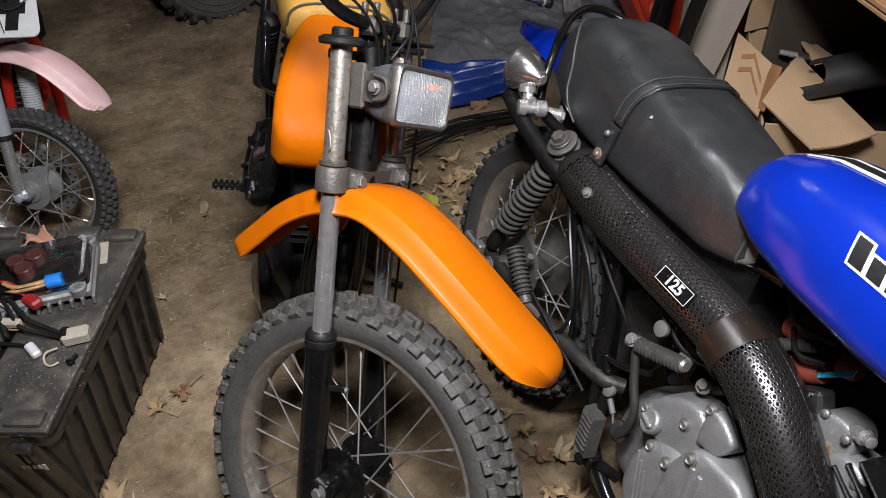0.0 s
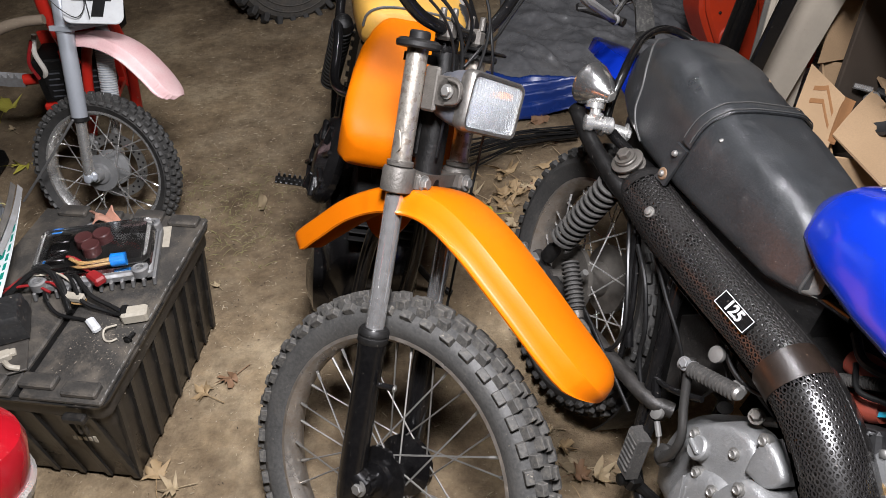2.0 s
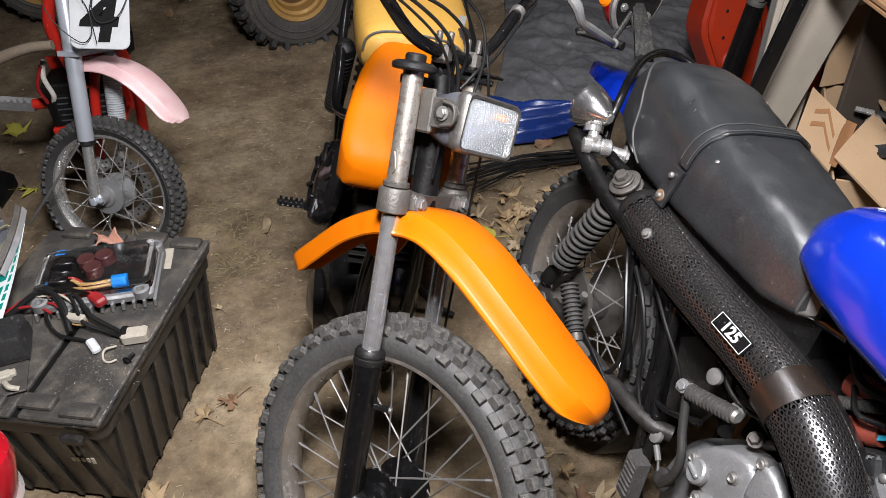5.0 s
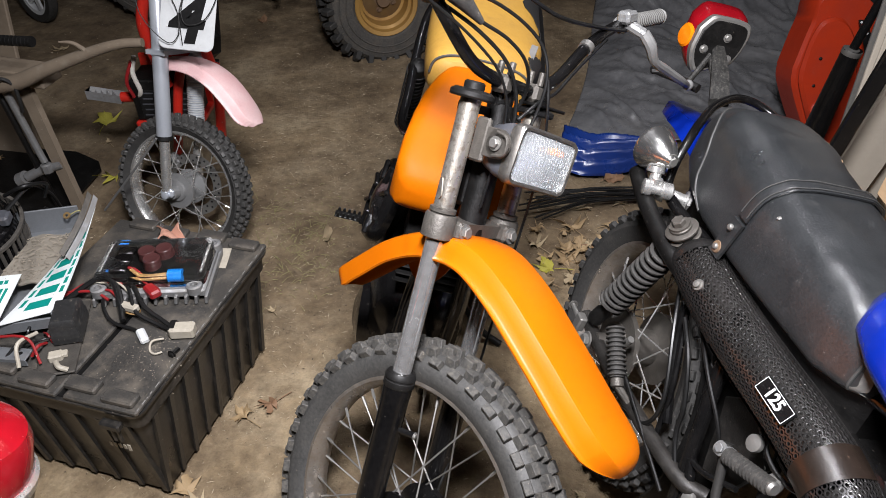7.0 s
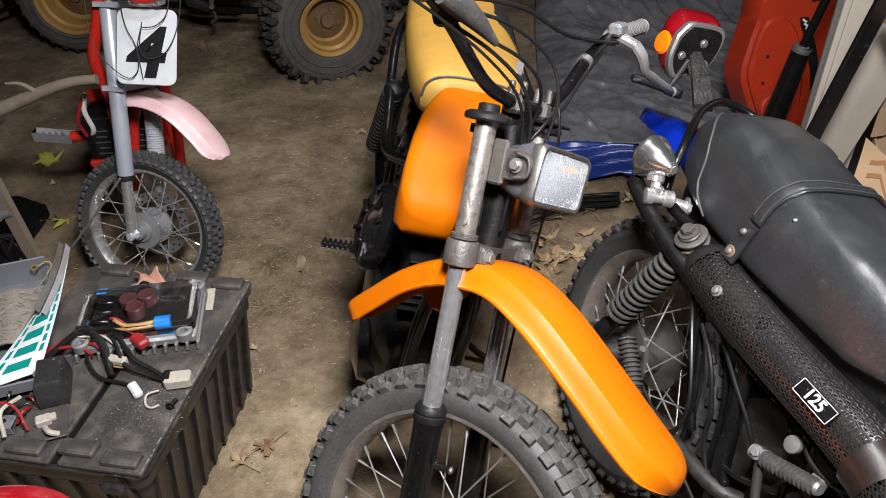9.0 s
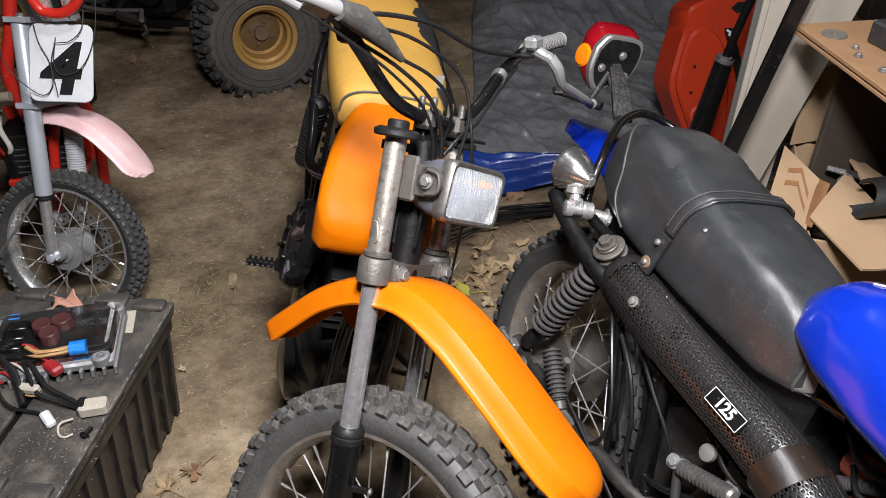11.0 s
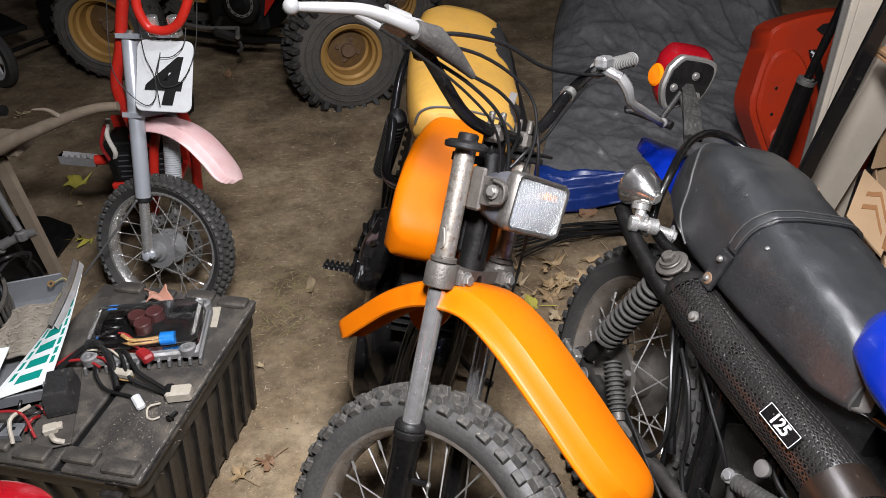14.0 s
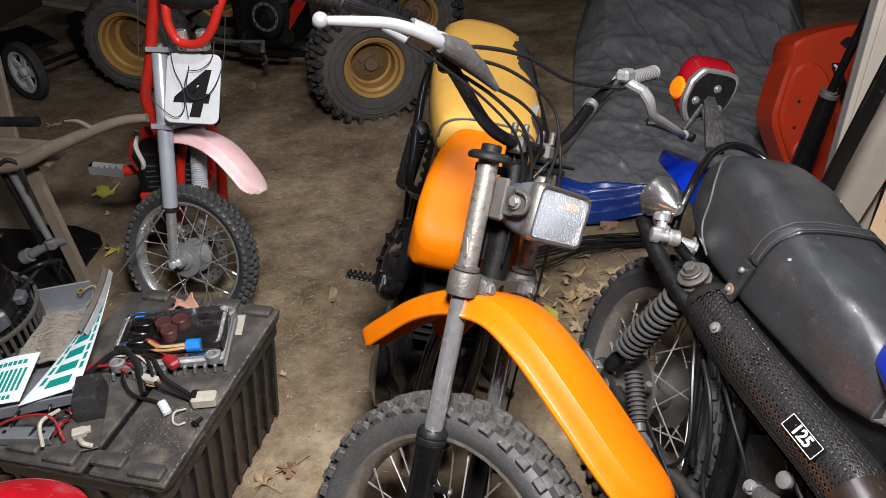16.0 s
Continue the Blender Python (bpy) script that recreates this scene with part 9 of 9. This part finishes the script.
ypack = solid("yellow_box", Shape().box((0.03, 0.26, 0.10), SH @ Matrix.Translation((-0.02, 0.52, 0.06)) @ Matrix.Rotation(radians(-12), 4, "Z"), 0.003), M_YELLOW_STICK, "yellow printed tool package", "package")
for k in range(4):
    part("package_print", Shape().box((0.002, 0.03, 0.045), SH @ Matrix.Translation((-0.0035 + 0.011 * (k - 1.5) * 0.9, 0.46 + 0.042 * k, 0.06)) @ Matrix.Rotation(radians(-12), 4, "Z"), 0.0004), M_INK, ypack, "dark print")
solid("white_bench_edge", Shape().box((0.5, 0.04, 0.03), Matrix.Translation((1.30, 2.62, 0.97)) @ Matrix.Rotation(radians(-6), 4, "Z"), 0.004).box((0.03, 0.03, 0.96), Matrix.Translation((1.45, 2.61, 0.478)), 0.003), M_WHITE, "white board edge over the orange machine", "board")

# ---- boards on the back wall ----
k = 0
for x in np.arange(X0 + 0.1, X1, 0.17):
    b = part("wall_board", Shape().box((0.158, 0.022, ZC - 0.01), Matrix.Translation((x, Y1 - 0.037, ZC / 2)), 0.003), M_BOARD, walls["wall_north"])
for y in np.arange(Y0 + 0.1, Y1 - 0.05, 0.17):
    for wl, x in (("wall_west", X0 + 0.037), ("wall_east", X1 - 0.037)):
        part("wall_board", Shape().box((0.022, 0.158, ZC - 0.01), Matrix.Translation((x, y, ZC / 2)), 0.003), M_BOARD, walls[wl])

# ---- leaves and litter ----
def leaf_outline(kind, r):
    if kind == "maple":
        spec = [(90, 1.0), (78, 0.62), (66, 0.66), (56, 0.42), (40, 0.95), (26, 0.6), (14, 0.55), (4, 0.34), (-14, 0.72), (-34, 0.42), (-70, 0.3), (-90, 0.36), (-110, 0.3), (-146, 0.42), (-166, 0.72), (176, 0.34), (166, 0.55), (154, 0.6), (140, 0.95), (124, 0.42), (114, 0.66), (102, 0.62)]
    else:
        spec = [(90, 1.0), (70, 0.72), (40, 0.46), (0, 0.36), (-40, 0.46), (-70, 0.74), (-90, 1.0), (-110, 0.74), (-140, 0.46), (180, 0.36), (140, 0.46), (110, 0.72)]
    return [(r * q * math.cos(radians(a)), r * q * math.sin(radians(a))) for a, q in spec]


def leaf(x, y, r, turn, kind, mat, label, curl=0.34, z=0.0, seed=0):
    rn = random.Random(seed)
    pts = [(px * k + rn.uniform(-0.08, 0.08) * r, py * k + rn.uniform(-0.08, 0.08) * r) for px, py in leaf_outline(kind, r) for k in (rn.uniform(0.62, 1.12),)]
    up = lambda px, py: curl * (px * px + 0.6 * py * py) / r + 0.30 * r * math.sin(5 * px / r + seed) * curl * 2 + 0.22 * r * curl * math.sin(6 * py / r + 2 * seed)
    m = Matrix.Translation((x, y, hump(x, y) + 0.003 + z)) @ Matrix.Rotation(radians(turn), 4, "Z") @ Matrix.Rotation(radians(rn.uniform(-6, 6)), 4, "X")
    n = len(pts)
    rings = [[(px * k, py * k) for px, py in pts] for k in (1.0, 0.55)]
    vs = [(px, py, up(px, py)) for ring in rings for px, py in ring] + [(0, 0, 0)]
    fs = [(i, (i + 1) % n, n + (i + 1) % n, n + i) for i in range(n)] + [(n + i, n + (i + 1) % n, 2 * n) for i in range(n)]
    s = Shape().add(vs, fs, m)
    o = len(s.v)
    s.add([(px, py, pz - 0.0008) for px, py, pz in vs], [f[::-1] for f in fs], m)
    for i in range(n):
        s.f.append((i, o + i, o + (i + 1) % n, (i + 1) % n))
    s.tube([m @ V(0, -r * 0.3, 0.001), m @ V(r * 0.05, -r * 0.9, 0.004), m @ V(r * 0.12, -r * 1.3, 0.002)], 0.0012, 5, 3)
    return solid("fallen_leaf", s, mat, label, "leaf", "fallen leaves", angle=80)


TAN, PALE, BRN, YEL = (M_LEAF_TAN, "curled dry tan leaf on the dirt"), (M_LEAF_PALE, "dry pale leaf on the dirt"), (M_LEAF_BROWN, "crumpled brown leaf on the dirt"), (M_LEAF_YELLOW, "flat yellow green maple leaf on the dirt")
for i, (x, y, r, turn, kind, (mt, lb)) in enumerate([
    (-0.80, 2.045, 0.052, 20, "oval", PALE), (-0.756, 1.235, 0.052, 60, "maple", TAN), (-0.700, 1.29, 0.050, 140, "maple", BRN), (-2.034, 2.653, 0.085, 10, "maple", YEL),
    (0.033, 2.249, 0.075, 30, "maple", TAN), (0.036, 2.06, 0.08, 200, "maple", TAN), (-0.02, 2.00, 0.06, 90, "maple", YEL), (0.10, 2.15, 0.07, 300, "maple", PALE), (0.07, 2.36, 0.06, 10, "maple", PALE),
    (-0.80, 0.99, 0.05, 15, "maple", TAN), (-0.75, 0.955, 0.045, 100, "maple", PALE), (-0.84, 1.642, 0.028, 40, "maple", PALE), (-1.80, 3.87, 0.06, 70, "maple", BRN), (-0.768, 2.964, 0.05, 0, "maple", PALE),
    (-1.92, 2.487, 0.035, 50, "maple", PALE), (-1.75, 2.25, 0.07, 120, "maple", YEL), (-2.3, 2.25, 0.11, 200, "maple", TAN), (0.28, 0.92, 0.05, 30, "maple", TAN), (0.34, 0.83, 0.055, 250, "maple", BRN), (0.20, 1.05, 0.04, 80, "maple", PALE), (0.15, 1.16, 0.03, 80, "maple", PALE),
    (0.2, 2.42, 0.06, 20, "maple", PALE), (0.35, 2.50, 0.05, 80, "maple", PALE), (0.30, 2.28, 0.05, 180, "maple", TAN), (-0.15, 2.55, 0.03, 30, "maple", PALE), (0.42, 0.78, 0.06, 60, "oval", TAN), (-2.7, 3.3, 0.05, 20, "maple", PALE), (0.12, 1.93, 0.06, 45, "maple", BRN)]):
    leaf(x, y, r, turn, kind, mt, lb, seed=i)

rnd = random.Random(57)
for i in range(26):
    x, y = (rnd.gauss(0.06, 0.07), rnd.gauss(2.12, 0.12)) if i < 18 else (rnd.gauss(0.22, 0.10), rnd.gauss(0.95, 0.10))
    mt, lb = rnd.choice((TAN, PALE, BRN, TAN))
    leaf(x, y, rnd.uniform(0.03, 0.06), rnd.uniform(0, 360), rnd.choice(("maple", "maple", "oval")), mt, lb, rnd.uniform(0.3, 0.55), rnd.uniform(0.0, 0.015), 100 + i)
rnd = random.Random(21)
chaff = Shape()
for k in range(7000):
    x, y = rnd.uniform(-3.2, 0.9), rnd.uniform(0.3, 4.6)
    if rnd.random() < 0.45:
        x, y = rnd.gauss(-0.95, 0.35), rnd.gauss(2.1, 0.7)
    L, w = rnd.choice((rnd.uniform(0.002, 0.006), rnd.uniform(0.002, 0.006), rnd.uniform(0.003, 0.009), rnd.uniform(0.008, 0.024))), rnd.uniform(0.001, 0.0034)
    m = Matrix.Translation((x, y, hump(x, y) - 0.003)) @ Matrix.Rotation(rnd.uniform(0, 6.28), 4, "Z") @ Matrix.Rotation(rnd.uniform(-0.3, 0.3), 4, "Y")
    h = rnd.uniform(0.001, 0.003)
    chaff.add([(-L / 2, 0, 0), (0, -w / 2, 0), (L / 2, 0, 0), (0, w / 2, 0), (0, 0, h)], [(0, 1, 4), (1, 2, 4), (2, 3, 4), (3, 0, 4), (3, 2, 1, 0)], m)
bark = Shape()
for k in range(900):
    x, y = (rnd.uniform(-3.0, 0.9), rnd.uniform(0.4, 4.6)) if k % 2 else (rnd.gauss(-0.9, 0.4), rnd.gauss(2.0, 0.8))
    L, w = rnd.uniform(0.002, 0.010), rnd.uniform(0.001, 0.0032)
    m = Matrix.Translation((x, y, hump(x, y) - 0.003)) @ Matrix.Rotation(rnd.uniform(0, 6.28), 4, "Z")
    bark.add([(-L / 2, 0, 0), (0, -w / 2, 0), (L / 2, 0, 0), (0, w / 2, 0), (0, 0, rnd.uniform(0.001, 0.004))], [(0, 1, 4), (1, 2, 4), (2, 3, 4), (3, 0, 4), (3, 2, 1, 0)], m)
solid("bark_litter", bark, M_BARK, "dark crumbs of bark and soil on the dirt", "litter", kind="stuff")
solid("ground_litter", chaff, M_DEBRIS, "scattered straw bits and wood chips on the dirt", "litter", kind="stuff")
gr = Shape()
for k in range(260):
    x, y = (rnd.gauss(-0.86, 0.07), rnd.gauss(1.95, 0.12)) if k % 3 else (rnd.gauss(-1.0, 0.12), rnd.gauss(2.12, 0.1))
    a, L = rnd.uniform(0, 6.28), rnd.uniform(0.015, 0.05)
    d = V(math.cos(a), math.sin(a), 0)
    z = hump(x, y) - 0.004
    gr.tube([V(x, y, z), V(x, y, z + 0.008) + d * L * 0.5, V(x, y, z + 0.006) + d * L], [0.0011, 0.0004], 4, 2)
solid("grass_tuft", gr, M_GRASS, "thin trampled grass wisps on the dirt", "grass", kind="stuff")
twigs = thing("twig_bundle", (0.05, 2.45, 0.0), "bundle of thin dark twigs lying on the dirt", "twigs")
for k in range(16):
    o = rnd.uniform(-0.06, 0.06)
    part("twig", Shape().tube([(-0.12 + rnd.uniform(-0.05, 0.05), 2.30 + o * 1.5, 0.02 + rnd.uniform(0, 0.03)), (0.08, 2.38 + o, 0.035 + rnd.uniform(0, 0.03)), (0.30, 2.44 + o * 0.6, 0.03 + rnd.uniform(0, 0.03))], 0.0032, 6, 3), M_BLACK_DULL, twigs)

# dry crumbs on the tote's lid
rnd = random.Random(33)
crumbs = Shape()
for k in range(240):
    x, y = (rnd.gauss(-0.845, 0.04), rnd.gauss(1.105, 0.03)) if k % 3 else (rnd.gauss(-0.83, 0.06), rnd.gauss(1.03, 0.05))
    L, w = rnd.choice((0.0018, 0.0025, 0.003, 0.006)) * rnd.uniform(0.7, 1.3), rnd.uniform(0.001, 0.002)
    m = Matrix.Translation((x, y, 0.3692)) @ Matrix.Rotation(rnd.uniform(0, 6.28), 4, "Z")
    crumbs.add([(-L / 2, 0, 0), (0, -w / 2, 0), (L / 2, 0, 0), (0, w / 2, 0), (0, 0, 0.0012)], [(0, 1, 4), (1, 2, 4), (2, 3, 4), (3, 0, 4), (3, 2, 1, 0)], m)
solid("dry_crumbs", crumbs, M_CHAFF, "pale dry crumbs scattered on the tote lid", "litter", kind="stuff")
